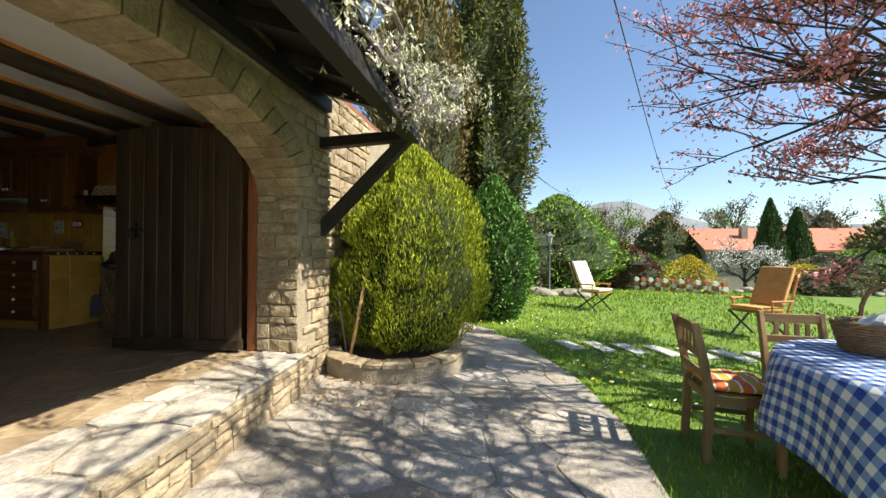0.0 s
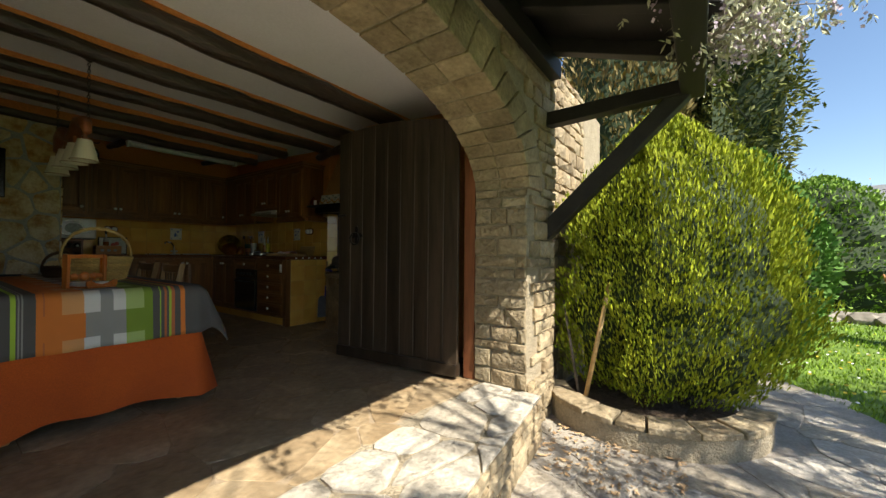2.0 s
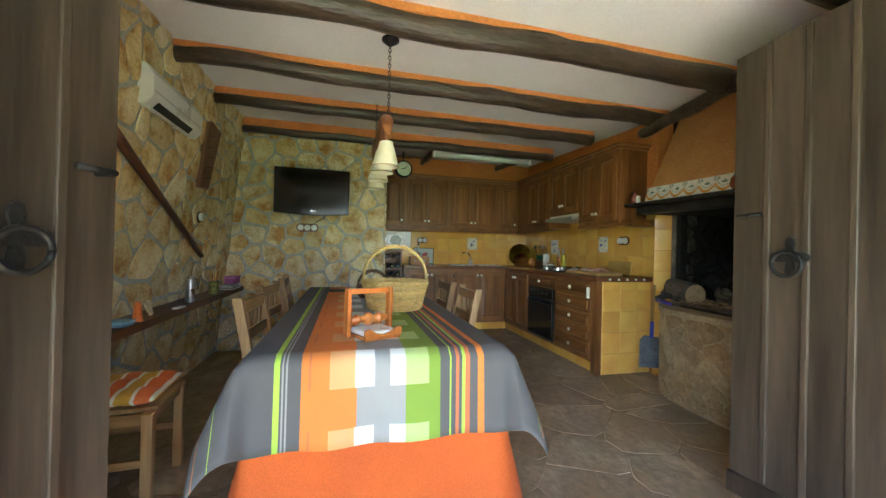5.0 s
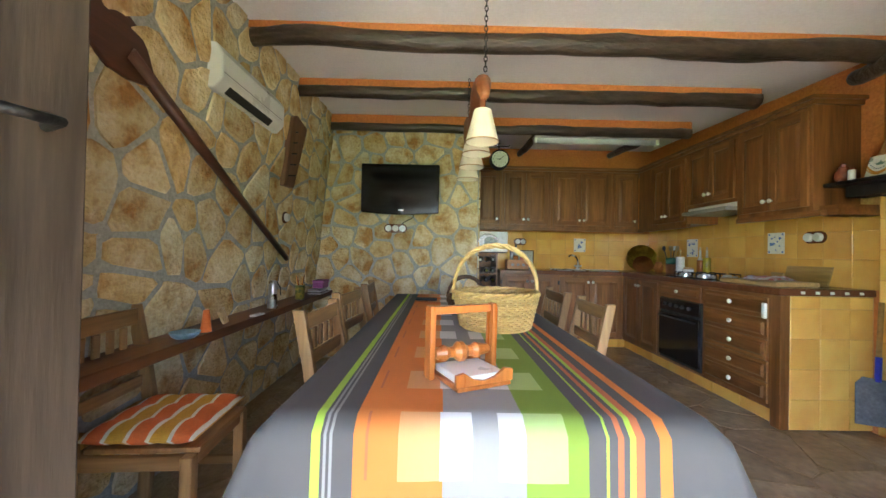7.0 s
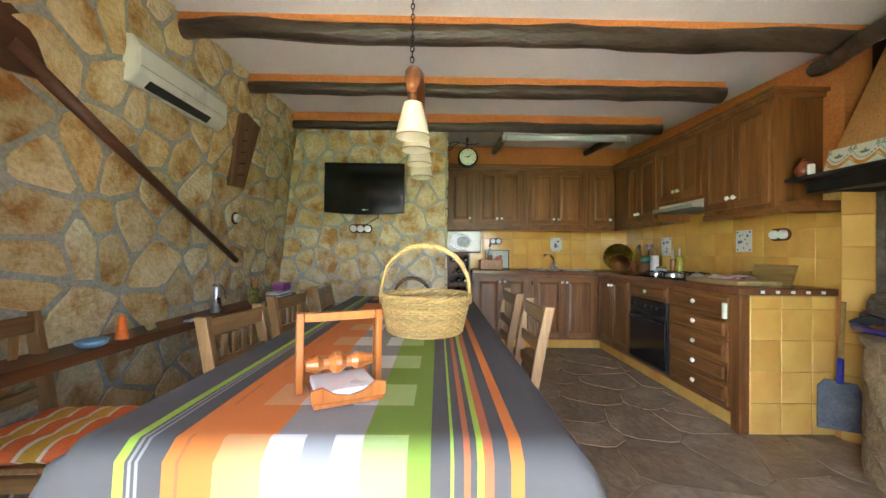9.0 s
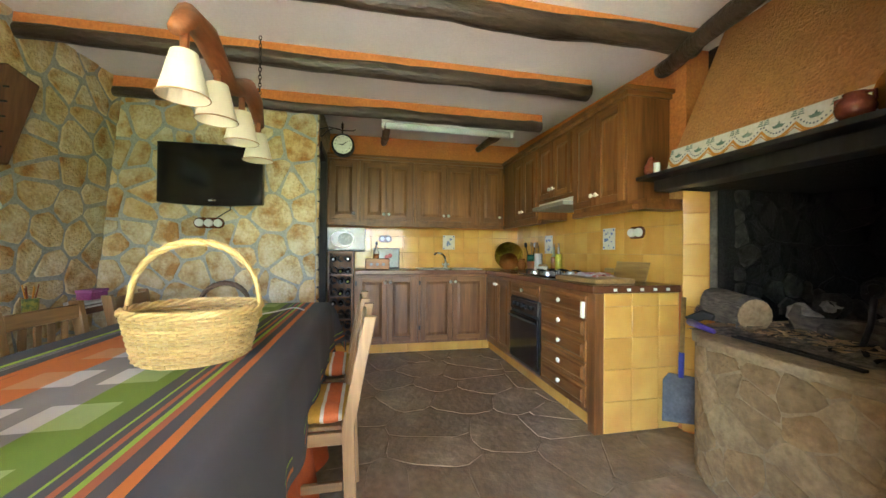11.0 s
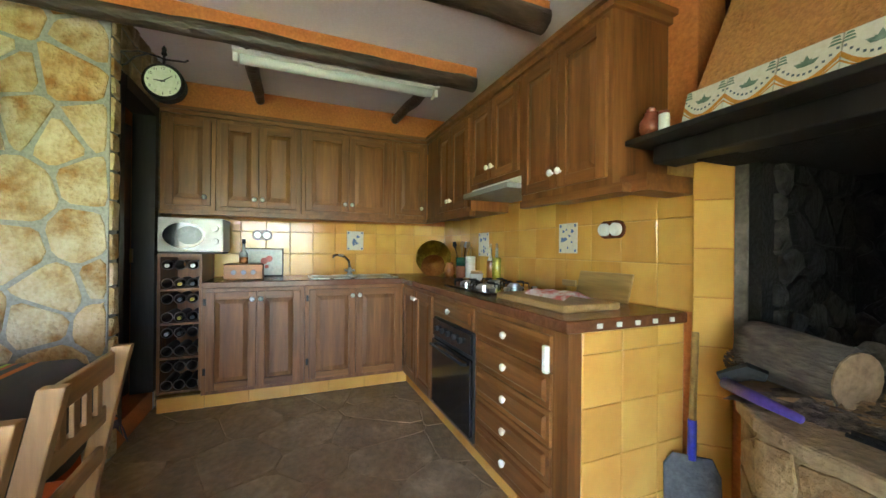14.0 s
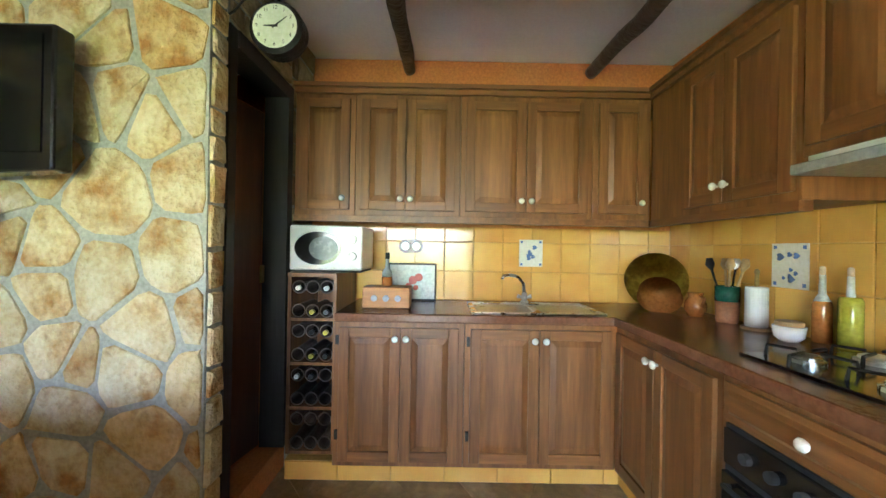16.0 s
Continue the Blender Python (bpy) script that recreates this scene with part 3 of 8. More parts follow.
# plinth
pl1 = bmesh.new()
box(pl1, XB, XBF - 0.05, 1.66, YK, FZ, ZB0 - 0.002)
box(pl1, XBF - 0.05, -5.592, YBF + 0.05, YK, FZ, ZB0 - 0.002)
part("plinth", pl1, M_grout, None, "tiled plinth under the kitchen units", kind="structure", category="trim")

# wall units
for u0, u1, divs in ((1.62, 1.99, None), (1.99, 2.63, 2.30), (2.63, 3.44, 3.03), (3.44, 3.795, None)):
    c = cabinet("wall_cabinet", "brown oak wall cabinet with raised-panel doors above the sink wall", (XB, XUF, u0 + 0.001, u1 - 0.001, ZU0, ZU1), group="wall cabinets")
    if divs:
        raised_door(c, "door", u0 + 0.03, divs, ZU0 + 0.03, ZU1 - 0.03, back_place(XUF), (divs - 0.03, ZU0 + 0.10), "y")
        raised_door(c, "door", divs, u1 - 0.03, ZU0 + 0.03, ZU1 - 0.03, back_place(XUF), (divs + 0.03, ZU0 + 0.10), "y")
    else:
        raised_door(c, "door", u0 + 0.03, u1 - 0.03, ZU0 + 0.03, ZU1 - 0.03, back_place(XUF), (u1 - 0.07, ZU0 + 0.10), "y")
for u0, u1, zz, divs in ((-7.868, -6.92, ZU0, -7.27), (-6.92, -6.26, 2.02, -6.59), (-6.26, -5.60, ZU0 - 0.01, -5.93)):
    c = cabinet("wall_cabinet", "brown oak wall cabinet with paired raised-panel doors above the hob wall", (u0 + 0.001, u1 - 0.001, YUF, YK, zz, ZU1), group="wall cabinets")
    st = u0 + (0.32 if u0 < -7.5 else 0.02)
    raised_door(c, "door", st, divs, zz + 0.03, ZU1 - 0.03, side_place(YUF), (divs - 0.03, zz + 0.11), "x")
    raised_door(c, "door", divs, u1 - 0.02, zz + 0.03, ZU1 - 0.03, side_place(YUF), (divs + 0.03, zz + 0.11), "x")
cn = bmesh.new()
for a, b, h0, h1 in ((0.02, 0.0, ZU1, ZU1 + 0.03), (0.045, 0.0, ZU1 + 0.03, ZU1 + 0.055)):
    box(cn, XB, XUF + a, 1.62, YUF - a, h0, h1)
    box(cn, XB, -5.60 + a, YUF - a, YK, h0, h1)
part("cornice", cn, M_cab["y"], None, "moulded oak cornice along the wall cabinets", kind="structure", category="trim")
cn = bmesh.new()
box(cn, XUF - 0.04, XUF + 0.012, 1.62, YUF - 0.012, ZU0 - 0.04, ZU0 - 0.001)
box(cn, XUF - 0.04, -6.92, YUF - 0.012, YUF + 0.04, ZU0 - 0.04, ZU0 - 0.001)
box(cn, -6.26, -5.54, YUF - 0.012, YUF + 0.04, ZU0 - 0.05, ZU0 - 0.011)
box(cn, -5.60 + 0.002, -5.47, YUF + 0.0405, YK, ZU0 - 0.05, ZU0 + 0.02)
part("light_pelmet", cn, M_cab["x"], None, "oak trim under the wall cabinets", kind="structure", category="trim")
hd = thing("extractor_hood", (-6.59, YUF, 1.95), "slim steel extractor hood above the hob", "extractor hood")
hb = bmesh.new()
prism(hb, [(-6.88, YUF - 0.085, 1.945), (-6.29, YUF - 0.085, 1.945), (-6.29, YK, 1.945), (-6.88, YK, 1.945)], (0, 0, 0.035))
part("tray", hb, material("silver_paint", (0.26, 0.26, 0.25), (0.34, 0.34, 0.33), 5, 0.45, 0.02), hd, bevel=0.004)
hb = bmesh.new()
box(hb, -6.90, -6.28, YUF, YK, 1.981, 2.018)
part("housing", hb, M_plasticw, hd)

# microwave on a wine rack
rk = thing("wine_rack", (-7.9, 1.78, FZ), "tall wooden wine rack full of round clay bottle cells", "wine rack")
RX, RY0, RY1, RZ0, RZ1 = -7.74, 1.645, 1.925, 0.48, 1.50
M_clay = material("grey_clay_tube", (0.06, 0.045, 0.035), (0.13, 0.10, 0.08), 8, 0.8, 0.3)
fr = bmesh.new()
box(fr, XB, RX, RY0, RY0 + 0.02, RZ0, RZ1)
box(fr, XB, RX, RY1 - 0.018, RY1, RZ0, RZ1)
box(fr, XB, RX + 0.01, RY0, RY1, RZ1, RZ1 + 0.022)
for z in (RZ0 - 0.0, 0.735, 0.99, 1.245):
    box(fr, XB, RX, RY0 + 0.02, RY1 - 0.018, z, z + 0.018)
box(fr, XB, XB + 0.02, RY0 + 0.02, RY1 - 0.018, RZ0, RZ1)
part("frame", fr, M_cab["z"], rk)
rng = random.Random(5)
for i in range(3):
    for j in range(8):
        y = RY0 + 0.02 + 0.0403 + 0.0806 * i
        z = RZ0 + 0.0655 + 0.1270 * j + (0.006 if j % 2 else -0.004)
        ring = bmesh.new()
        n = 14
        o = [[ring.verts.new((x, y + r * math.cos(2 * math.pi * k / n), z + r * math.sin(2 * math.pi * k / n))) for k in range(n)] for x, r in ((RX - 0.01, 0.0400), (RX - 0.01, 0.0335), (RX - 0.25, 0.0335))]
        for a, b in zip(o, o[1:]):
            for k in range(n):
                ring.faces.new((a[k], a[(k + 1) % n], b[(k + 1) % n], b[k]))
        part("clay_cell", ring, M_clay, rk, smooth=False)
        if j >= 3 and rng.random() < 0.7:
            bt = thing("wine_bottle", (RX - 0.1, y, z), "dark glass wine bottle lying in a rack cell", "bottle", "wine bottles")
            part("bottle", one(tube, [(RX - 0.24, y, z - 0.006), (RX - 0.10, y, z - 0.006), (RX - 0.07, y, z - 0.006), (RX - 0.01, y, z - 0.006)], [0.026, 0.026, 0.013, 0.013], 10), M_blackgloss, bt, smooth=True)
            part("capsule", one(tube, [(RX - 0.012, y, z - 0.006), (RX + 0.012, y, z - 0.006)], 0.0145, 10), material("capsule", *(((0.55, 0.5, 0.08), (0.6, 0.55, 0.1)) if rng.random() < 0.35 else ((0.02, 0.02, 0.02), (0.04, 0.04, 0.04)) if rng.random() < 0.6 else ((0.7, 0.7, 0.7), (0.8, 0.8, 0.8))), 3, 0.3, 0), bt)
mw = thing("microwave", (-7.95, 1.84, 1.524), "white microwave oven with an oval black window on the wine rack", "microwave")
MX, MY0, MY1, MZ0, MZ1 = -7.78, 1.63, 2.06, 1.524, 1.80
part("casing", one(box, MX - 0.34, MX, MY0, MY1, MZ0 + 0.012, MZ1), M_plasticw, mw, bevel=0.012)
ova = [(MX + 0.002, 1.80 + 0.135 * math.cos(a), 1.665 + 0.098 * math.sin(a)) for a in [2 * math.pi * k / 32 for k in range(32)]]
part("window", one(prism, ova, (0.006, 0, 0)), M_blackgloss, mw)
ova = [(MX + 0.0085, 1.835 + 0.085 * math.cos(a), 1.665 + 0.07 * math.sin(a)) for a in [2 * math.pi * k / 28 for k in range(28)]]
part("screen", one(prism, ova, (0.002, 0, 0)), material("mesh_window", (0.03, 0.045, 0.04), (0.05, 0.07, 0.06), 20, 0.25, 0), mw)
for z in (1.72, 1.62):
    part("dial", one(tube, [(MX, 2.005, z), (MX + 0.02, 2.005, z)], 0.024, 16), M_plasticw, mw, bevel=0.003)
part("bottom_strip", one(box, MX - 0.33, MX - 0.005, MY0 + 0.01, MY1 - 0.01, MZ0, MZ0 + 0.011), M_blackmat, mw)
# ---- hearth and hood ----
hearth = thing("hearth", (-4.75, 3.9, FZ), "raised rubble-stone hearth with a rounded corner and a rough mortar top", "fireplace")
HP = [(-4.182, 3.69), (-4.70, 3.71), (-4.93, 3.74), (-5.06, 3.80), (-5.16, 3.90), (-5.22, 4.02), (-5.27, 4.14), (-5.30, 4.230)]
bm = bmesh.new()
prism(bm, [(x, y, FZ - 0.004) for x, y in HP] + [(-5.30, 4.233, FZ - 0.004), (-5.279, 4.234, FZ - 0.004), (-5.279, 4.945, FZ - 0.004), (-4.182, 4.945, FZ - 0.004)], (0, 0, 0.70))
M_hearthmortar = material("brown_hearth_mortar", (0.24, 0.165, 0.085), (0.44, 0.33, 0.19), 9, 0.95, 0.8, 40, bumpdist=0.015)
part("core", bm, M_hearthmortar, hearth)
bm = bmesh.new()
top = [(x - (0.012 if x < -5 else 0), y - 0.025 + 0.008 * math.sin(i * 5)) for i, (x, y) in enumerate(HP)]
prism(bm, [(x, y, FZ + 0.697) for x, y in top] + [(-5.277, 4.238, FZ + 0.697), (-5.277, 4.94, FZ + 0.697), (-4.184, 4.94, FZ + 0.697)], (0, 0, 0.045))
part("capping", bm, M_hearthmortar, hearth, "smoothed grey-brown mortar capping", bevel=0.012)
seglen = [0]
for a, b in zip(HP, HP[1:]):
    seglen.append(seglen[-1] + math.dist(a, b))


def hearth_place(u, v, w):
    u = min(max(u, 0), seglen[-1] - 1e-4)
    for i in range(len(HP) - 1):
        if u <= seglen[i + 1]:
            s = (u - seglen[i]) / (seglen[i + 1] - seglen[i])
            a, b = Vector((*HP[i], 0)), Vector((*HP[i + 1], 0))
            p = a.lerp(b, s)
            d = (b - a).normalized()
            n = Vector((d.y, -d.x, 0))
            if n.y > 0.3:
                n = -n
            n = Vector((-abs(n.x) if i > 2 else n.x, -abs(n.y), 0))
            return (p.x + n.x * w, p.y + n.y * w, v)
    return (*HP[-1], v)


M_hearthstone = material("brown_hearth_stone", (0.22, 0.145, 0.07), (0.46, 0.345, 0.19), 9, 0.9, 0.9, 35, obj=0.2, bumpdist=0.02, tone=(0.9, 0.8, 0.66))
rng = random.Random(8)
for poly in cells(0, seglen[-1], FZ, FZ + 0.69, 0.21, 0.085, 0.009, 8, 0.46, 0.18):
    slab("stone", poly, hearth_place, 0.006, hearth, M_hearthstone, rng, 0.002, "", 0.96)
# ash, logs and embers
M_ash = material("ash_and_leaves", (0.05, 0.04, 0.035), (0.30, 0.24, 0.18), 22, 0.95, 0.9, 60, contrast=0.15, bumpdist=0.02)
bm = bmesh.new()
n = 26
grid = {}
for i in range(n + 1):
    for j in range(n + 1):
        x, y = -5.20 + 0.92 * i / n, 3.86 + 1.05 * j / n
        e = min(i, j, n - i, n - j) / 6
        grid[i, j] = bm.verts.new((x, y, FZ + 0.738 + min(1, e) * (0.02 + 0.035 * (0.5 + noise.noise(Vector((x * 9, y * 9, 1))))) + 0.012 * noise.noise(Vector((x * 40, y * 40, 3)))))
for i in range(n):
    for j in range(n):
        bm.faces.new((grid[i, j], grid[i + 1, j], grid[i + 1, j + 1], grid[i, j + 1]))
tagged(part("ash_bed", bm, M_ash, None, "grey ash and dry leaves spread over the hearth top", smooth=True), category="ash", kind="stuff")
M_leafdry = material("dry_leaf", (0.24, 0.14, 0.065), (0.55, 0.38, 0.21), 12, 0.8, 0.2, island=0.3)
bm = bmesh.new()
rng = random.Random(3)
for k in range(260):
    x, y = rng.uniform(-5.05, -4.3), rng.uniform(3.85, 4.25)
    a, l = rng.uniform(0, 6.28), rng.uniform(0.012, 0.035)
    z = FZ + 0.785 + rng.uniform(0, 0.015)
    c, s_ = math.cos(a), math.sin(a)
    q = [(x + c * l, y + s_ * l, z + rng.uniform(0, 0.012)), (x - s_ * l * 0.5, y + c * l * 0.5, z), (x - c * l, y - s_ * l, z + rng.uniform(0, 0.012)), (x + s_ * l * 0.5, y - c * l * 0.5, z + 0.004)]
    bm.faces.new([bm.verts.new(p) for p in q])
tagged(part("dry_leaves", bm, M_leafdry, None, "scattered dry leaves on the ash"), category="leaves", kind="stuff")
M_bark = material("grey_bark", (0.07, 0.055, 0.045), (0.20, 0.165, 0.13), 14, 0.9, 0.9, 30, stretch=(1, 1, 3), bumpdist=0.02)
M_endgrain = material("sawn_end", (0.30, 0.19, 0.10), (0.45, 0.31, 0.18), 20, 0.85, 0.2)
M_char = material("charred_wood", (0.01, 0.009, 0.008), (0.09, 0.08, 0.07), 9, 0.95, 0.8, bumpdist=0.02)


def firelog(a, b, r, mat_, label, ends=True):
    ob = thing("fire_log", a, label, "log", "logs on the hearth")
    a, b = Vector(a), Vector(b)
    pts = [a.lerp(b, k / 8) for k in range(9)]
    part("bark", one(tube, pts, r, 14, True, 0.25, r * 100), mat_, ob, smooth=True)
    if ends:
        d = (b - a).normalized()
        part("sawn_end", one(tube, [b + d * 0.001, b + d * 0.006], r * 0.93, 16), M_endgrain, ob, "pale sawn end")
    return ob


firelog((-5.25, 4.13, 1.225), (-4.955, 4.05, 1.205), 0.094, M_bark, "thick grey bark log with a pale sawn end on the hearth")
firelog((-4.95, 4.30, 1.15), (-4.55, 4.42, 1.17), 0.055, M_char, "half-burnt charred log in the ashes", False)
firelog((-4.60, 4.22, 1.14), (-4.38, 4.05, 1.15), 0.05, M_bark, "curved grey bark log lying in the ashes", False)
firelog((-4.50, 4.50, 1.16), (-4.80, 4.70, 1.28), 0.06, M_char, "charred log leaning against the firebox back", False)
firelog((-4.42, 4.62, 1.18), (-4.40, 4.40, 1.30), 0.055, M_bark, "ashen grey log piled at the firebox side", False)
fi = thing("fire_tongs", (-4.6, 3.83, 1.11), "long black iron fire tongs on the hearth edge", "tongs")
for dy in (0, 0.03):
    part("arm", one(tube, [(-4.90, 3.84 + dy, 1.118), (-4.6, 3.80 + dy * 1.6, 1.118), (-4.36, 3.76 + dy * 0.5, 1.118)], 0.006, 8), M_iron, fi)
po = thing("fire_poker", (-4.36, 4.0, 1.12), "black iron poker with a looped handle leaning in the fireplace", "poker")
part("rod", one(tube, [(-4.42, 3.92, 1.125), (-4.36, 3.98, 1.18), (-4.33, 4.02, 1.26), (-4.32, 4.03, 1.36)], 0.008, 8), M_iron, po)
part("loop", one(tube, [(-4.32 + 0.025 * math.cos(a), 4.03, 1.385 + 0.025 * math.sin(a)) for a in [k * math.pi / 6 for k in range(13)]], 0.006, 6), M_iron, po)
cone_ = thing("pine_cone", (-5.25, 4.06, 1.12), "open dark brown pine cone beside the log", "pine cone")
bm = bmesh.new()
for k in range(70):
    f = k / 70
    a = k * 2.4
    r = 0.036 * math.sin(math.pi * (0.12 + 0.85 * f))
    c = Vector((-5.265, 4.05, 1.135 + 0.075 * f)) + Vector((math.cos(a), math.sin(a), 0)) * r * 0.6
    d = Vector((math.cos(a), math.sin(a), 0.45)) * 0.016
    e = Vector((-math.sin(a), math.cos(a), 0)) * 0.008
    prism(bm, [c - e * 0.5, c + e * 0.5, c + d + e, c + d - e], (0, 0, 0.003))
part("scales", bm, material("cone_brown", (0.05, 0.03, 0.018), (0.14, 0.085, 0.05), 30, 0.8, 0.2), cone_)
M_rubble = material("pale_burnt_stone", (0.16, 0.14, 0.12), (0.42, 0.37, 0.30), 12, 0.95, 0.8, 45, bumpdist=0.02)
rngh = random.Random(77)


def lump(name, at, size, mat_, label, category, seed):
    bm = bmesh.new()
    bmesh.ops.create_icosphere(bm, subdivisions=2, radius=1)
    for v in bm.verts:
        n_ = 1 + 0.45 * noise.noise(v.co * 1.4 + Vector((seed * 3.1, 0, 0))) + 0.2 * noise.noise(v.co * 3.7 + Vector((0, seed, 0)))
        v.co = Vector((v.co.x * size[0], v.co.y * size[1], v.co.z * size[2])) * n_ + Vector(at)
    ob = thing(name, at, label, category, name + "s in the hearth")
    part("block", bm, mat_, ob)


for k in range(20):
    x, y = rngh.uniform(-5.15, -4.26), rngh.uniform(4.46, 4.84)
    z = 1.13 + (y - 4.3) * 0.16
    lump("burnt_stone", (x, y, z + 0.02), (rngh.uniform(0.03, 0.085), rngh.uniform(0.03, 0.06), rngh.uniform(0.025, 0.075)), M_rubble if k % 3 else M_char, "irregular burnt stone lying in the ashes", "stone", k)
for k in range(26):
    x, y = rngh.uniform(-5.0, -4.25), rngh.uniform(4.0, 4.5)
    lump("charcoal", (x, y, 1.145 + (0.015 if y > 4.2 else 0)), (rngh.uniform(0.012, 0.035), rngh.uniform(0.01, 0.02), rngh.uniform(0.008, 0.018)), M_char, "small black lump of charcoal in the ashes", "charcoal", 40 + k)
root = thing("curved_root", (-4.80, 4.25, 1.12), "curved grey burnt root with an upturned end in the ashes", "log")
part("bark", one(tube, [(-4.86, 4.20, 1.27), (-4.875, 4.20, 1.22), (-4.84, 4.20, 1.175), (-4.74, 4.21, 1.165), (-4.62, 4.24, 1.175), (-4.50, 4.28, 1.17), (-4.42, 4.32, 1.155)], [0.014, 0.026, 0.040, 0.048, 0.046, 0.036, 0.022], 12, True, 0.25, 9), M_bark, root, smooth=True)
slabw = thing("burnt_slab", (-4.55, 4.62, 1.15), "pale charred plank leaning on the stones at the back", "wood")
part("plank", one(prism, [(-4.80, 4.66, 1.16), (-4.56, 4.60, 1.34), (-4.50, 4.60, 1.335), (-4.66, 4.62, 1.16)], (0.02, 0.05, 0.0)), M_rubble, slabw, bevel=0.008)
part("stub", one(prism, [(-4.47, 4.58, 1.17), (-4.30, 4.56, 1.22), (-4.24, 4.56, 1.36), (-4.40, 4.58, 1.38), (-4.50, 4.60, 1.30)], (0.0, 0.07, 0.01)), M_rubble, slabw, bevel=0.01)
M_purple = material("purple_plastic", (0.05, 0.03, 0.22), (0.08, 0.05, 0.30), 5, 0.45, 0.1)
br = thing("hearth_brush", (-5.1, 3.87, 1.11), "purple plastic hearth brush with black bristles", "brush")
part("handle", one(tube, [(-5.23, 3.93, 1.125), (-5.10, 3.86, 1.13), (-4.98, 3.82, 1.125)], [0.02, 0.018, 0.012], 10), M_purple, br, smooth=True)
part("bristles", one(tube, [(-5.26, 3.95, 1.13), (-5.19, 3.99, 1.17), (-5.15, 4.01, 1.16)], [0.03, 0.035, 0.02], 10, True, 0.6, 4), M_blackmat, br)
M_mortaredge = material("smoked_mortar", (0.06, 0.055, 0.045), (0.24, 0.215, 0.17), 10, 0.95, 0.8, 45, bumpdist=0.015)
# firebox stonework
rng = random.Random(9)
fbx = tagged(new("firebox_lining"), "soot-blackened rubble stone lining of the fireplace", "lining")
fbx["kind"] = "structure"
# ashy stone, its paler tone also painting in light near the opening
M_litash = material("lit_ash_stone", (0.006, 0.005, 0.004), (0.085, 0.073, 0.060), 9, 0.95, 0.9, 40, obj=0.3, bumpdist=0.02)


def lining_stone(poly):
    """Soot thins, and light is painted in, towards the hearth's floor and open side."""
    low = min(q[1] for q in poly)
    return M_litash if rng.random() < max(0.0, 0.9 - (low - 1.12) / 0.26) else M_soot


for poly in cells(4.312, 4.93, 1.12, 1.95, 0.16, 0.12, 0.016, 12):
    slab("stone", poly, lambda u, v, w: (-5.279 + w, u, v), 0.022, fbx, M_litash if min(q[0] for q in poly) < 4.36 else lining_stone(poly), rng)
for poly in cells(-5.27, -4.19, 1.12, 1.95, 0.20, 0.14, 0.018, 13):
    slab("stone", poly, lambda u, v, w: (u, 4.949 - w, v), 0.025, fbx, lining_stone(poly), rng)
part("render_edge", one(box, -5.372, -5.325, 4.229, 4.30, 1.10, 1.93), M_mortaredge, None, "grey mortar edge of the fireplace", kind="structure", category="trim")

# hood
hood = thing("chimney_hood", (-4.75, 3.8, 1.97), "ochre roughcast chimney hood with painted tile frieze and dark shelf", "chimney hood")
HY = lambda x: 3.90 - 0.10 * (x + 5.38)         # front of the frieze, not quite square to the wall
HZ = lambda x: 2.035 - 0.035 * (x + 5.38)       # top of the shelf
HS = lambda x: HY(x) - 0.075 - 0.04 * (x + 5.58)  # front of the shelf
HX0, HX1 = -5.38, -4.182
bm = bmesh.new()
lo = [(HX0, HY(HX0) + 0.014, HZ(HX0) + 0.02), (HX1, HY(HX1) + 0.014, HZ(HX1) + 0.02), (HX1, 4.94, HZ(HX1) + 0.02), (HX0, 4.94, HZ(HX0) + 0.02)]
hi = [(-5.25, 4.21, 2.93), (HX1, 4.10, 2.93), (HX1, 4.94, 2.93), (-5.25, 4.94, 2.93)]
a, b = [bm.verts.new(p) for p in lo], [bm.verts.new(p) for p in hi]
bm.faces.new(a[::-1])
bm.faces.new(b)
for k in range(4):
    bm.faces.new((a[k], a[(k + 1) % 4], b[(k + 1) % 4], b[k]))
part("plaster", bm, M_ochre, hood, "rough ochre plaster", bevel=0.012)


def sloping_bar(x0, x1, front, back, top, high):
    """A long bar that follows the slightly turned front of the hood."""
    bm = bmesh.new()
    v = []
    for x in (x0, x1):
        v.append([bm.verts.new(p) for p in ((x, front(x), HZ(x) - top), (x, back(x), HZ(x) - top), (x, back(x), HZ(x) - top - high), (x, front(x), HZ(x) - top - high))])
    bm.faces.new(v[0][::-1])
    bm.faces.new(v[1])
    for k in range(4):
        bm.faces.new((v[0][k], v[0][(k + 1) % 4], v[1][(k + 1) % 4], v[1][k]))
    return bm


part("mantel_shelf", sloping_bar(-5.58, HX1 - 0.002, HS, lambda x: HY(x) + 0.10, 0, 0.024), M_darkwood, hood, "dark wooden shelf", bevel=0.005)
part("mantel_beam", sloping_bar(-5.52, HX1 - 0.002, lambda x: HS(x) + 0.10, lambda x: HS(x) + 0.24, 0.025, 0.075), M_darkwood, hood, "black timber beam", bevel=0.008)
part("soot_lintel", one(box, -5.379, -4.184, 4.0, 4.94, 1.93, 2.02), M_soot, hood)
M_frtile = material("white_glazed_tile", (0.72, 0.70, 0.60), (0.78, 0.76, 0.68), 5, 0.15, 0.03)
M_swag = material("ochre_glaze", (0.60, 0.27, 0.04), (0.68, 0.34, 0.07), 5, 0.2)
M_green = material("dull_green_glaze", (0.13, 0.21, 0.16), (0.24, 0.33, 0.26), 20, 0.25)
FW = 0.149
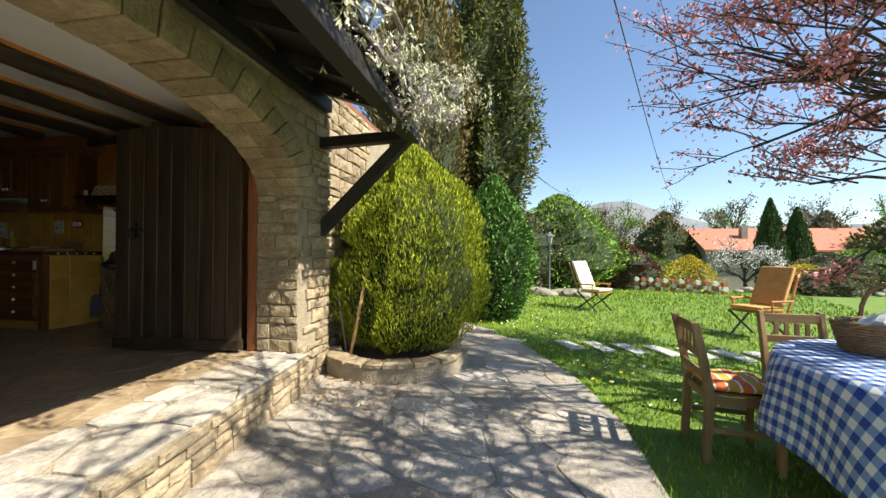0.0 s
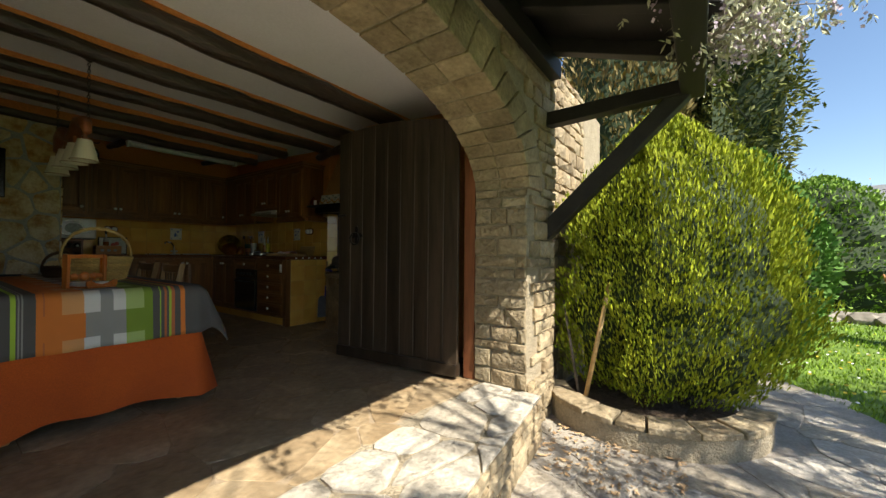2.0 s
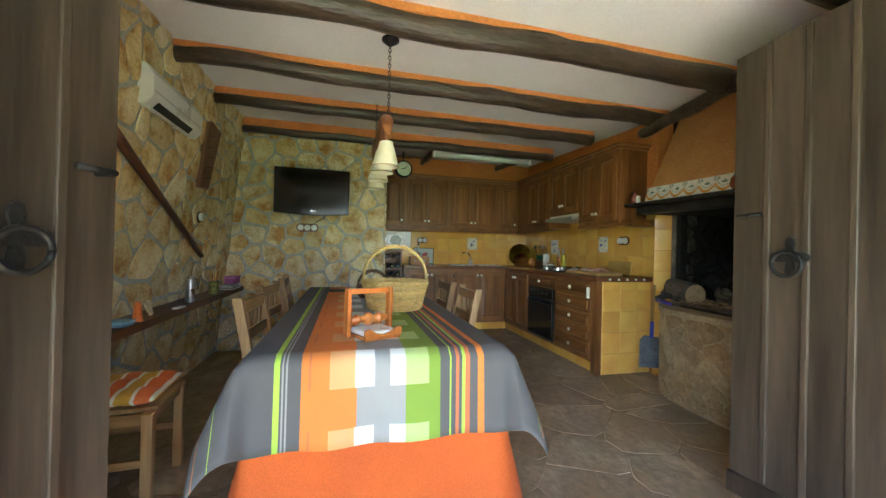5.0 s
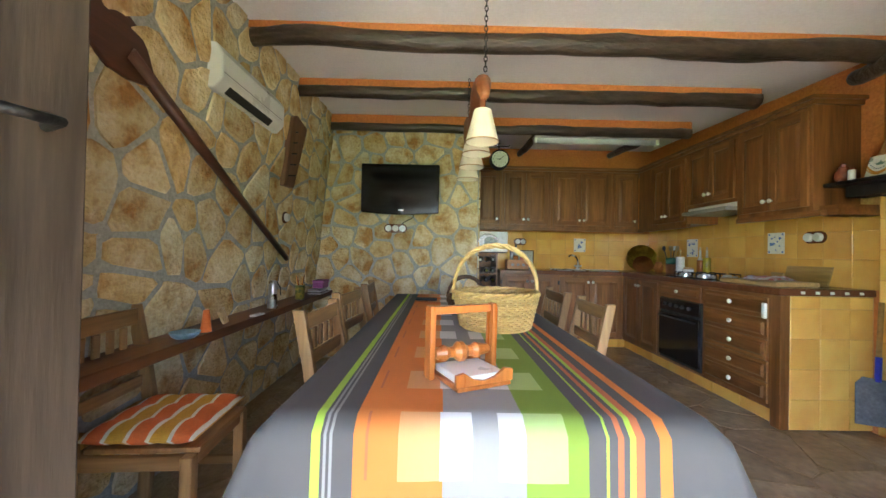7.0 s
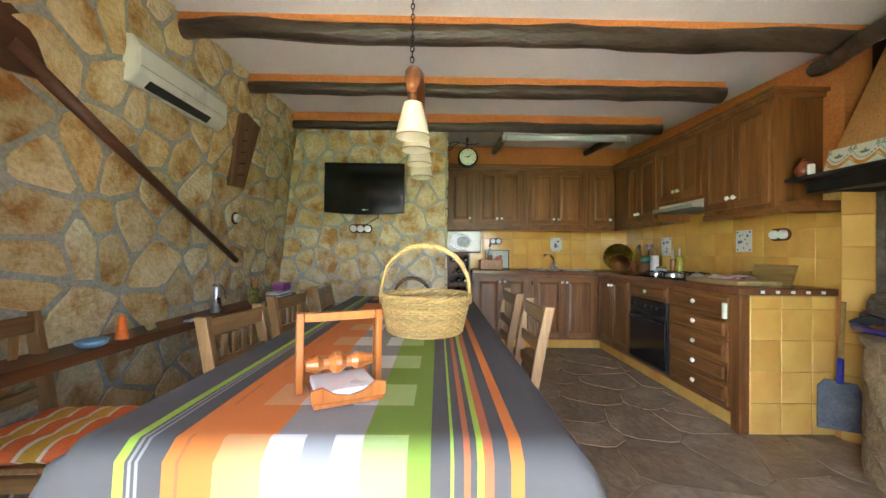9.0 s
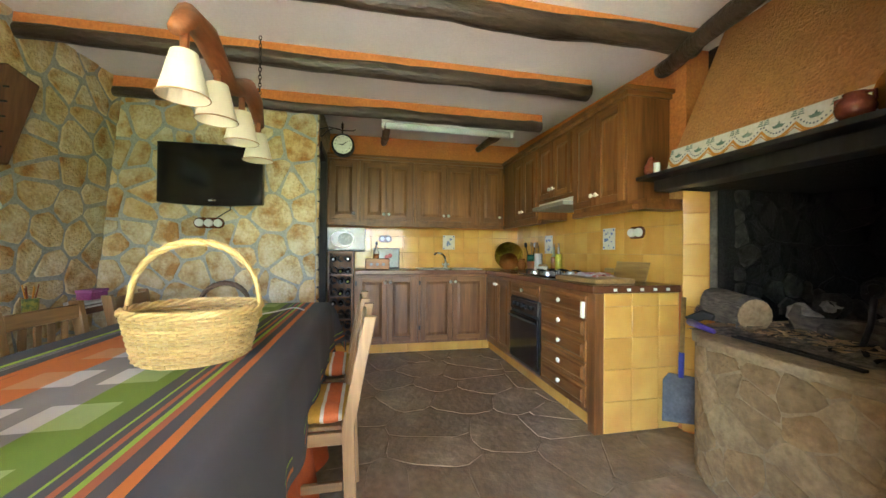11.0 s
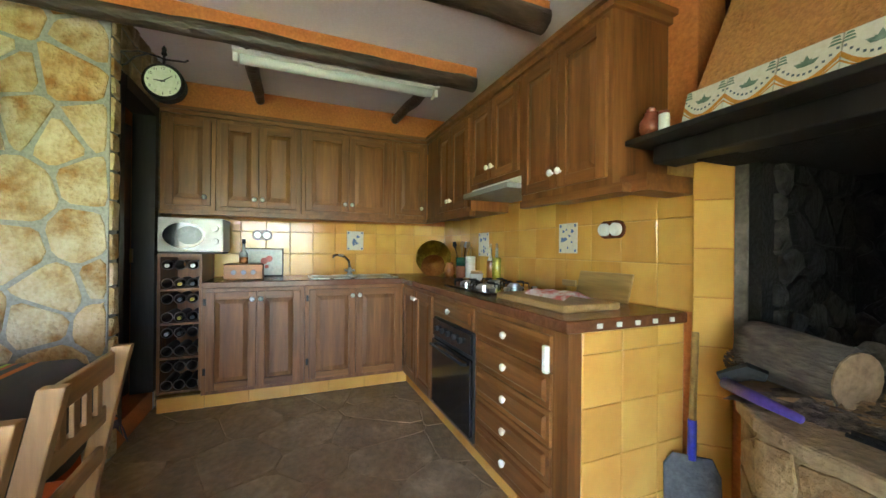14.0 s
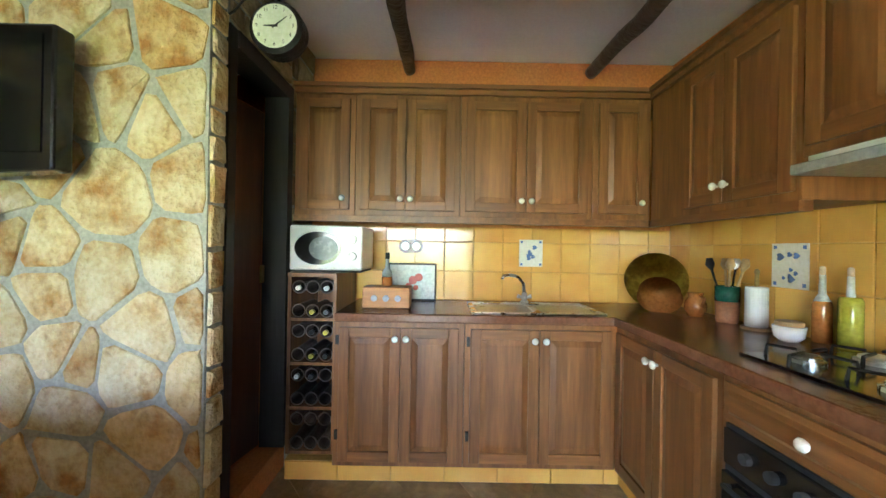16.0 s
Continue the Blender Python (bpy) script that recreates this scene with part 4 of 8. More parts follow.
for k in range(8):
    x = HX0 + (FW + 0.001) * k
    def fp(u, z, out=0.0, x=x):
        xx = x + u * FW
        return (xx, HY(xx) + 0.30 * z - out, HZ(xx) + 0.003 + z)
    bm = bmesh.new()
    prism(bm, [fp(0.004, 0.0), fp(0.996, 0.0), fp(0.996, 0.143), fp(0.004, 0.143)], (0, 0.012, 0))
    part("frieze_tile", bm, M_frtile, hood, "white frieze tile", bevel=0.002)
    bm = bmesh.new()
    for q in range(12):
        s0, s1 = q / 12, (q + 1) / 12
        for top, drop, th in ((0.088, 0.050, 0.016), (0.064, 0.040, 0.006)):
            z0, z1 = top - drop * math.sin(math.pi * s0), top - drop * math.sin(math.pi * s1)
            prism(bm, [fp(s0, z0 - th, 0.0012), fp(s1, z1 - th, 0.0012), fp(s1, z1, 0.0012), fp(s0, z0, 0.0012)], (0, 0.0010, 0))
    part("swag", bm, M_swag, hood, "ochre painted swag")
    bm = bmesh.new()
    for q in range(11):
        s0 = (q + 0.5) / 11
        c = 0.108 - 0.052 * math.sin(math.pi * s0)
        prism(bm, [fp(s0 - 0.022, c - 0.003, 0.0014), fp(s0 + 0.022, c - 0.003, 0.0014), fp(s0 + 0.022, c + 0.004, 0.0014), fp(s0 - 0.022, c + 0.004, 0.0014)], (0, 0.0010, 0))
    part("dotted_line", bm, material("slate_glaze", (0.10, 0.13, 0.16), (0.16, 0.19, 0.22), 9, 0.25, 0) if k == 0 else bpy.data.materials["slate_glaze"], hood, "dark painted dots", kind="stuff")
    bm = bmesh.new()
    for q in range(5):
        an = math.pi * (0.10 + 0.20 * q)
        ln = 0.15 if q % 2 else 0.21
        cu, cz = 0.5, 0.080
        du, dz = math.cos(an) * ln, (abs(math.sin(an)) * 0.8 + 0.25) * ln * FW
        eu, ez = -dz / FW * 0.22, du * FW * 0.22
        prism(bm, [fp(cu, cz, 0.0014), fp(cu + du * 0.5 + eu, cz + dz * 0.5 + ez, 0.0014), fp(cu + du, cz + dz, 0.0014), fp(cu + du * 0.5 - eu, cz + dz * 0.5 - ez, 0.0014)], (0, 0.0010, 0))
    for u0 in (0.03, 0.85):
        for z0 in (0.112, 0.122, 0.132):
            w = 0.20 - 4.0 * (z0 - 0.112)
            prism(bm, [fp(u0 + 0.06 - w / 2, z0, 0.0014), fp(u0 + 0.06 + w / 2, z0, 0.0014), fp(u0 + 0.06 + w / 3, z0 + 0.006, 0.0014), fp(u0 + 0.06 - w / 3, z0 + 0.006, 0.0014)], (0, 0.0010, 0))
    part("leaf_sprig", bm, M_green, hood, "green painted leaves", kind="stuff")
M_terracotta = material("glazed_terracotta", (0.16, 0.04, 0.02), (0.26, 0.075, 0.035), 6, 0.25, 0.1)
pot = thing("clay_jug", (-4.36, 3.72, 1.999), "round glazed brown clay jug with two handles on the mantel shelf", "jug")
part("body", one(lathe, [(0.028, 0), (0.047, 0.02), (0.055, 0.045), (0.048, 0.07), (0.030, 0.086), (0.032, 0.098), (0.026, 0.098), (0.025, 0.08)], (-4.37, 3.735, HZ(-4.37)), 24), M_terracotta, pot, smooth=True)
for s_ in (-1, 1):
    part("handle", one(tube, [(-4.37 + s_ * 0.028, 3.735, 2.091), (-4.37 + s_ * 0.054, 3.735, 2.088), (-4.37 + s_ * 0.055, 3.735, 2.056)], 0.006, 8), M_terracotta, pot, smooth=True)
jar = thing("spice_jug", (-5.50, 3.90, HZ(-5.50)), "small brown clay jug on the end of the mantel shelf", "jug")
part("body", one(lathe, [(0.03, 0), (0.045, 0.03), (0.045, 0.06), (0.025, 0.09), (0.028, 0.10)], (-5.50, 3.90, HZ(-5.50)), 18), M_terracotta, jar, smooth=True)
part("stopper", one(lathe, [(0.015, 0.1005), (0.02, 0.115), (0.01, 0.125)], (-5.50, 3.90, HZ(-5.50)), 12), M_terracotta, jar)
mug = thing("striped_jar", (-5.42, 3.87, HZ(-5.42)), "white jar with a dark band beside the frieze", "jar")
part("body", one(lathe, [(0.018, 0), (0.02, 0.005), (0.02, 0.065), (0.018, 0.07)], (-5.42, 3.87, HZ(-5.42)), 16), M_porcelain, mug, smooth=True)
part("lid", one(lathe, [(0.018, 0.0705), (0.018, 0.08), (0.006, 0.086)], (-5.42, 3.87, HZ(-5.42)), 16), M_terracotta, mug)
pl_ = thing("painted_plate", (-4.25, 3.745, 1.995), "painted ochre and green plate leaning on the mantel", "plate")
bm = bmesh.new()
tube(bm, [(-4.26, 3.775, 2.085), (-4.265, 3.755, 2.087)], [0.05, 0.085], 24)
part("plate", bm, M_swag, pl_, smooth=True)

# ---- worktop things ----
M_bamboo = wood("bamboo_board", (0.34, 0.20, 0.075), (0.50, 0.33, 0.14), "x", 0.5, 14, 0.1)
cb = thing("chopping_board", (-5.95, 3.72, CT), "thick pale bamboo chopping board on the worktop", "chopping board")
part("board", one(box, -6.17, -5.64, 3.58, 3.90, CT + 0.001, CT + 0.034), M_bamboo, cb, bevel=0.008)
M_oldboard = wood("worn_board_wood", (0.26, 0.15, 0.035), (0.44, 0.28, 0.085), "x", 0.6, 14, 0.2)
cb = thing("leaning_board", (-5.95, 4.09, CT), "worn wooden board leaning on the tiles", "chopping board")
bm = bmesh.new()
prism(bm, [(-6.12, 4.075, CT + 0.001), (-5.76, 4.075, CT + 0.001), (-5.76, 4.116, CT + 0.145), (-6.12, 4.116, CT + 0.145)], (0, 0.014, 0))
part("board", bm, M_oldboard, cb, bevel=0.004)
part("grip", one(box, -6.24, -6.125, 4.085, 4.10, CT + 0.05, CT + 0.085), M_oldboard, cb, bevel=0.004)
M_cloth = material("white_red_cloth", (0.75, 0.70, 0.68), (0.62, 0.18, 0.16), 16, 0.9, 0.3, contrast=0.08)
bm = bmesh.new()
g = {}
for i in range(21):
    for j in range(9):
        x, y = -6.03 + 0.30 * i / 20, 3.66 + 0.16 * j / 8
        g[i, j] = bm.verts.new((x + 0.02 * noise.noise(Vector((j, i * 0.4, 2))), y, CT + 0.038 + 0.045 * (0.5 + 0.5 * noise.noise(Vector((x * 14, y * 11, 5)))) * math.sin(math.pi * j / 8) ** 0.4))
for i in range(20):
    for j in range(8):
        bm.faces.new((g[i, j], g[i + 1, j], g[i + 1, j + 1], g[i, j + 1]))
tagged(part("dish_cloth", bm, M_cloth, None, "crumpled white and red dish cloth on the board", smooth=True), category="cloth")
hob = thing("gas_hob", (-6.56, 3.80, CT), "black four-burner gas hob with steel burners", "hob")
part("glass_plate", one(box, -6.93, -6.29, 3.59, 4.05, CT + 0.001, CT + 0.011), M_blackgloss, hob, bevel=0.003)
for i, (x, y, r) in enumerate(((-6.80, 3.71, 0.045), (-6.80, 3.94, 0.06), (-6.54, 3.71, 0.055), (-6.54, 3.94, 0.045))):
    part("burner", one(lathe, [(r, 0), (r, 0.012), (r * 0.8, 0.014), (r * 0.8, 0.022), (r * 0.6, 0.027)], (x, y, CT + 0.0115), 18), M_steel, hob)
    bm = bmesh.new()
    for a in range(4):
        c, s_ = math.cos(a * math.pi / 2 + 0.4), math.sin(a * math.pi / 2 + 0.4)
        tube(bm, [(x + c * 0.115, y + s_ * 0.115, CT + 0.012), (x + c * 0.11, y + s_ * 0.11, CT + 0.045), (x + c * 0.03, y + s_ * 0.03, CT + 0.048)], 0.0055, 6)
    part("pan_support", bm, M_iron, hob)
for k in range(4):
    part("knob", one(lathe, [(0.016, 0), (0.020, 0.018), (0.014, 0.024)], (-6.35, 3.66 + 0.10 * k, CT + 0.0115), 14), M_steel, hob)
# oil bottles
M_oil = material("yellow_oil_glass", (0.42, 0.36, 0.03), (0.50, 0.44, 0.05), 4, 0.1, 0)
M_glassb = material("clear_glass_look", (0.5, 0.5, 0.46), (0.6, 0.6, 0.56), 4, 0.08, 0)
M_amber = material("amber_glaze", (0.30, 0.10, 0.02), (0.42, 0.17, 0.04), 5, 0.15, 0)
M_cork = material("cork", (0.42, 0.30, 0.17), (0.55, 0.42, 0.26), 20, 0.8, 0.2)
ob = thing("oil_bottle", (-6.74, 4.04, CT), "tall glass bottle of yellow oil with a slim neck", "bottle")
part("oil", one(lathe, [(0.034, 0.001), (0.036, 0.006), (0.036, 0.185), (0.030, 0.2)], (-7.02, 4.09, CT), 18), M_oil, ob, smooth=True)
part("neck", one(lathe, [(0.014, 0.201), (0.012, 0.22), (0.011, 0.28)], (-7.02, 4.09, CT), 12), M_glassb, ob, smooth=True)
part("pourer", one(lathe, [(0.010, 0.281), (0.010, 0.31), (0.005, 0.315)], (-7.02, 4.09, CT), 10), M_cork, ob)
ob = thing("glass_bottle", (-7.16, 4.10, CT), "tall glass bottle of amber vinegar with a slim neck", "bottle")
part("vinegar", one(lathe, [(0.030, 0.001), (0.032, 0.006), (0.032, 0.15), (0.028, 0.17)], (-7.13, 4.095, CT), 18), M_amber, ob, smooth=True)
part("neck", one(lathe, [(0.028, 0.171), (0.013, 0.20), (0.011, 0.28)], (-7.13, 4.095, CT), 12), M_glassb, ob, smooth=True)
part("pourer", one(lathe, [(0.010, 0.281), (0.010, 0.31), (0.005, 0.315)], (-7.13, 4.095, CT), 10), M_cork, ob)
bw = thing("white_bowl", (-6.88, 3.96, CT), "small white bowl with a wooden lid", "bowl")
part("bowl", one(lathe, [(0.03, 0.001), (0.05, 0.02), (0.056, 0.065), (0.05, 0.065)], (-7.14, 3.97, CT), 20), M_porcelain, bw, smooth=True)
part("lid", one(lathe, [(0.048, 0.066), (0.048, 0.082), (0.04, 0.086)], (-7.14, 3.97, CT), 20), M_bamboo, bw)
pr = thing("paper_roll", (-7.05, 4.0, CT), "white kitchen paper roll on a small wooden base", "paper roll")
part("base", one(lathe, [(0.06, 0.001), (0.06, 0.014)], (-7.37, 4.03, CT), 20), M_bamboo, pr)
part("roll", one(lathe, [(0.043, 0.015), (0.045, 0.02), (0.045, 0.20), (0.04, 0.204)], (-7.37, 4.03, CT), 20), M_plasticw, pr)
part("rod", one(lathe, [(0.009, 0.205), (0.009, 0.26), (0.012, 0.28), (0.004, 0.29)], (-7.37, 4.03, CT), 10), M_oldboard, pr)
ut = thing("utensil_jar", (-7.19, 4.02, CT), "terracotta jar with a green glazed rim full of utensils", "jar")
part("jar", one(lathe, [(0.046, 0.001), (0.05, 0.01), (0.054, 0.11)], (-7.55, 4.03, CT), 20), material("terracotta", (0.34, 0.13, 0.06), (0.44, 0.19, 0.09), 6, 0.7, 0.1), ut, smooth=True)
part("green_band", one(lathe, [(0.055, 0.111), (0.056, 0.19), (0.048, 0.19), (0.046, 0.12)], (-7.55, 4.03, CT), 20), material("dark_green_glaze", (0.015, 0.08, 0.05), (0.03, 0.12, 0.08), 6, 0.2, 0), ut, smooth=True)
for k, (dx, dy, m_) in enumerate(((-0.02, 0.01, M_bamboo), (0.02, -0.01, M_bamboo), (0.0, 0.02, M_steel), (-0.03, -0.02, M_blackmat), (0.03, 0.015, M_bamboo))):
    bm = bmesh.new()
    tube(bm, [(-7.55 + dx, 4.03 + dy, CT + 0.15), (-7.55 + dx * 2, 4.03 + dy * 2, CT + 0.27), (-7.55 + dx * 2.3, 4.03 + dy * 2.2, CT + 0.30), (-7.55 + dx * 2.4, 4.03 + dy * 2.3, CT + 0.335)], [0.005, 0.006, 0.022, 0.014], 8)
    part("utensil", bm, m_, ut, smooth=True)
hj = thing("honey_jug", (-7.33, 3.98, CT), "small glossy amber clay jug with a handle", "jug")
part("body", one(lathe, [(0.035, 0.001), (0.055, 0.04), (0.055, 0.075), (0.035, 0.11), (0.04, 0.135), (0.03, 0.135)], (-7.72, 3.98, CT), 20), M_amber, hj, smooth=True)
part("handle", one(tube, [(-7.68, 3.98, CT + 0.125), (-7.645, 3.98, CT + 0.11), (-7.665, 3.98, CT + 0.06)], 0.007, 8), M_amber, hj, smooth=True)
dish = thing("painted_dish", (-7.6, 4.05, CT), "large yellow painted dish leaning in the worktop corner", "dish")
M_dish = material("yellow_painted_glaze", (0.72, 0.52, 0.07), (0.42, 0.27, 0.03), 9, 0.15, 0.05, contrast=0.06)


def disc(bm, c, n, prof, seg=30):
    c, n = Vector(c), Vector(n).normalized()
    tube(bm, [c + n * h for _, h in prof], [r for r, _ in prof], seg)


part("dish", one(disc, (-8.03, 3.93, CT + 0.178), (0.86, -0.45, 0.25), [(0.09, -0.02), (0.14, -0.008), (0.185, 0.004), (0.18, 0.009), (0.12, 0.0), (0.05, -0.004)]), M_dish, dish, smooth=True)
for k, (dz, r) in enumerate(((0.085, 0.125), (0.120, 0.115))):
    bk = thing("shallow_bowl", (-7.52, 3.84, CT), "woven shallow brown bowl in front of the painted dish", "bowl", "stacked bowls")
    part("bowl", one(disc, (-7.90 + 0.012 * k, 3.88 - 0.008 * k, CT + dz), (0.66, -0.35, 0.66), [(0.05, -0.03), (r * 0.8, -0.015), (r, 0.0), (r * 0.93, 0.0), (r * 0.6, -0.012)]), M_amber, bk, smooth=True)
# sink and tap
sk = thing("sink", (-7.9, 2.95, CT), "double steel sink set in the worktop", "sink")
bm = bmesh.new()
X0, X1, Y0, Y1 = -8.10, -7.68, 2.70, 3.46
for x0, x1, y0, y1 in ((X0, X0 + 0.06, Y0, Y1), (X1 - 0.03, X1, Y0, Y1), (X0 + 0.06, X1 - 0.03, Y0, Y0 + 0.03), (X0 + 0.06, X1 - 0.03, Y1 - 0.03, Y1), (X0 + 0.06, X1 - 0.03, 3.065, 3.1)):
    box(bm, x0, x1, y0, y1, CT + 0.001, CT + 0.010)
part("rim", bm, M_steel, sk, bevel=0.003)
# flat plates; their darker steel paints in the shade of the hollow basins
for y0, y1 in ((2.732, 3.063), (3.102, 3.428)):
    part("basin", one(box, X0 + 0.062, X1 - 0.032, y0, y1, CT + 0.0008, CT + 0.003), material("shaded_basin_steel", (0.22, 0.22, 0.22), (0.42, 0.42, 0.41), 7, 0.30, 0, metal=1.0), sk)
tp = thing("tap", (-8.06, 2.95, CT), "chrome swan-neck kitchen tap", "tap")
part("body", one(lathe, [(0.028, 0.0105), (0.028, 0.02), (0.018, 0.03), (0.018, 0.07), (0.012, 0.08)], (-8.07, 3.08, CT), 16), M_steel, tp, smooth=True)
part("spout", one(tube, [(-8.07, 3.08, CT + 0.07), (-8.06, 3.07, CT + 0.14), (-8.03, 3.03, CT + 0.185), (-7.98, 2.96, CT + 0.20), (-7.95, 2.92, CT + 0.195), (-7.945, 2.91, CT + 0.175)], 0.010, 10), M_steel, tp, smooth=True)
for dy in (-0.045, 0.045):
    part("lever", one(tube, [(-8.07, 3.08 + dy * 0.3, CT + 0.045), (-8.07, 3.08 + dy, CT + 0.055)], [0.008, 0.014], 10), M_steel, tp)
rd = thing("small_radio", (-7.85, 2.20, CT), "small orange wooden box with three dials", "radio")
M_orwood = wood("honey_wood", (0.34, 0.13, 0.025), (0.50, 0.22, 0.05), "y", 0.45, 9, 0.1)
part("case", one(box, -7.95, -7.80, 2.06, 2.34, CT + 0.001, CT + 0.125), M_orwood, rd, bevel=0.006)
for k in range(3):
    part("dial", one(tube, [(-7.80, 2.13 + 0.07 * k, CT + 0.06), (-7.792, 2.13 + 0.07 * k, CT + 0.06)], 0.019, 16), material("dial_grey", (0.2, 0.2, 0.2), (0.4, 0.4, 0.38), 20, 0.4, 0), rd)
ob = thing("spirit_bottle", (-7.95, 2.2, CT + 0.126), "small glass bottle with amber liquor on the wooden box", "bottle")
part("liquor", one(lathe, [(0.030, 0.127), (0.032, 0.13), (0.032, 0.18)], (-7.90, 2.19, CT), 16), M_amber, ob, smooth=True)
part("glass", one(lathe, [(0.032, 0.181), (0.030, 0.21), (0.012, 0.24), (0.010, 0.29)], (-7.90, 2.19, CT), 16), M_glassb, ob, smooth=True)
part("cap", one(lathe, [(0.013, 0.291), (0.013, 0.33)], (-7.90, 2.19, CT), 12), M_blackmat, ob)
pc = thing("fruit_picture", (-8.15, 2.35, CT), "framed picture of red fruit leaning on the tiles", "picture")
part("print", one(box, -8.165, -8.160, 2.17, 2.48, CT + 0.012, CT + 0.245), material("faded_print", (0.42, 0.50, 0.42), (0.50, 0.46, 0.40), 9, 0.3, 0), pc)
bm = bmesh.new()
for y0, y1, z0, z1 in ((2.16, 2.17, 0.001, 0.256), (2.48, 2.49, 0.001, 0.256), (2.17, 2.48, 0.001, 0.012), (2.17, 2.48, 0.246, 0.256)):
    box(bm, -8.17, -8.15, y0, y1, CT + z0, CT + z1)
part("frame", bm, M_blackmat, pc)
for k, (y, z, r) in enumerate(((2.33, 0.14, 0.03), (2.37, 0.16, 0.028), (2.30, 0.10, 0.022), (2.35, 0.09, 0.018))):
    part("painted_fruit", one(tube, [(-8.160, y, CT + z), (-8.1575 + 0.0004 * k, y, CT + z)], r, 16), material("fruit_red", (0.42, 0.05, 0.04), (0.5, 0.12, 0.06), 9, 0.4, 0), pc)

# ---- wall fittings ----
M_blue = material("blue_glaze", (0.10, 0.17, 0.42), (0.18, 0.26, 0.52), 12, 0.2, 0)


def painted_tile(name, place, u, z, s, label):
    ob = thing(name, place(u, z, 0), label, "tile", "painted tiles")
    bm = bmesh.new()
    p = [place(u, z, 0.009), place(u + s, z, 0.009), place(u + s, z + s * 1.15, 0.009), place(u, z + s * 1.15, 0.009)]
    prism(bm, p, Vector(place(u, z, 0.013)) - Vector(place(u, z, 0.009)))
    part("glaze", bm, M_frtile, ob)
    bm = bmesh.new()
    rg = random.Random(int(abs(u) * 100))
    for k in range(9):
        cu, cz, r = u + s * rg.uniform(0.2, 0.8), z + s * rg.uniform(0.2, 0.95), s * rg.uniform(0.04, 0.10)
        pts = [place(cu + r * math.cos(a) * (1 + 0.4 * math.cos(3 * a)), cz + r * math.sin(a), 0.0132) for a in [q * math.pi / 5 for q in range(10)]]
        prism(bm, pts, Vector(place(u, z, 0.0140)) - Vector(place(u, z, 0.0132)))
    for cu, cz in ((0.1, 0.1), (0.9, 0.1), (0.1, 1.05), (0.9, 1.05)):
        prism(bm, [place(u + s * cu - 0.008, z + s * cz - 0.008, 0.0132), place(u + s * cu + 0.008, z + s * cz - 0.008, 0.0132), place(u + s * cu + 0.008, z + s * cz + 0.008, 0.0132), place(u + s * cu - 0.008, z + s * cz + 0.008, 0.0132)], Vector(place(u, z, 0.0140)) - Vector(place(u, z, 0.0132)))
    part("blue_pattern", bm, M_blue, ob, "blue painted ornament", kind="stuff")


painted_tile("painted_tile", back_place(XB), 3.07, 1.56, 0.165, "white tile with blue painted ornament in the yellow tiles")
painted_tile("painted_tile", side_place(YK), -6.32, 1.56, 0.16, "white tile with blue painted ornament above the chopping board")
painted_tile("painted_tile", side_place(YK), -7.40, 1.52, 0.18, "white tile with grey painted ornament behind the oil bottle")
M_brownglaze = material("brown_porcelain", (0.09, 0.03, 0.015), (0.14, 0.05, 0.025), 5, 0.25, 0)


def sockets(u, z, place, n, label, gap=0.075):
    ob = thing("socket_set", place(u, z, 0), label, "socket", "porcelain sockets")
    bm = bmesh.new()
    hw = gap * (n - 1) / 2
    pts = []
    for k in range(24):
        a = 2 * math.pi * k / 24
        pts.append(place(u + (hw if math.cos(a) > 0 else -hw) + 0.048 * math.cos(a), z + 0.048 * math.sin(a), 0.010))
    prism(bm, pts, Vector(place(u, z, 0.022)) - Vector(place(u, z, 0.010)))
    part("mounting_plate", bm, M_brownglaze, ob)
    for k in range(n):
        c = Vector(place(u - hw + gap * k, z, 0.0225))
        d = (Vector(place(u, z, 1)) - Vector(place(u, z, 0))).normalized()
        bm = bmesh.new()
        tube(bm, [c, c + d * 0.02, c + d * 0.028, c + d * 0.028], [0.034, 0.034, 0.027, 0.012], 18)
        part("socket", bm, M_porcelain, ob, "white porcelain socket", smooth=False)
    return ob


sockets(-5.90, 1.69, side_place(YK), 2, "pair of round white porcelain sockets on a brown plate")
sockets(2.31, 1.69, back_place(XB), 2, "pair of round white sockets on a dark plate above the picture")
sockets(0.70, 1.765, back_place(XT + 0.02), 3, "three round white sockets on a brown plate under the television")
sockets(-6.06, 1.775, lambda u, z, w: (u, YL + 0.015 + w, z), 1, "single round white light switch on a brown base")
sockets(3.82, 1.62, lambda u, z, w: (-4.182 - w, u, z), 1, "single round white porcelain switch on the orange pillar")

# television
tv = thing("television", (-6.95, 0.77, 1.905), "black flat-screen television on the stone wall, switched off", "television")
TF = -6.905
tvo = [(TF, 0.345, 2.437), (TF, 0.345, 1.925)] + [(TF, 0.345 + 0.82 * q / 10, 1.925 - 0.022 * math.sin(math.pi * q / 10)) for q in range(1, 10)] + [(TF, 1.165, 1.925), (TF, 1.165, 2.437)]
part("casing", one(prism, tvo, (-0.075, 0, 0)), M_blackgloss, tv, bevel=0.010)
part("screen", one(box, TF + 0.0005, TF + 0.004, 0.385, 1.125, 1.985, 2.40), material("dark_screen", (0.005, 0.006, 0.006), (0.008, 0.009, 0.009), 2, 0.08, 0), tv)
part("wall_bracket", one(box, -7.04, TF - 0.076, 0.66, 0.88, 2.07, 2.29), M_blackmat, tv)
part("logo_bar", one(box, TF + 0.0005, TF + 0.002, 0.74, 0.80, 1.945, 1.957), M_steel, tv)
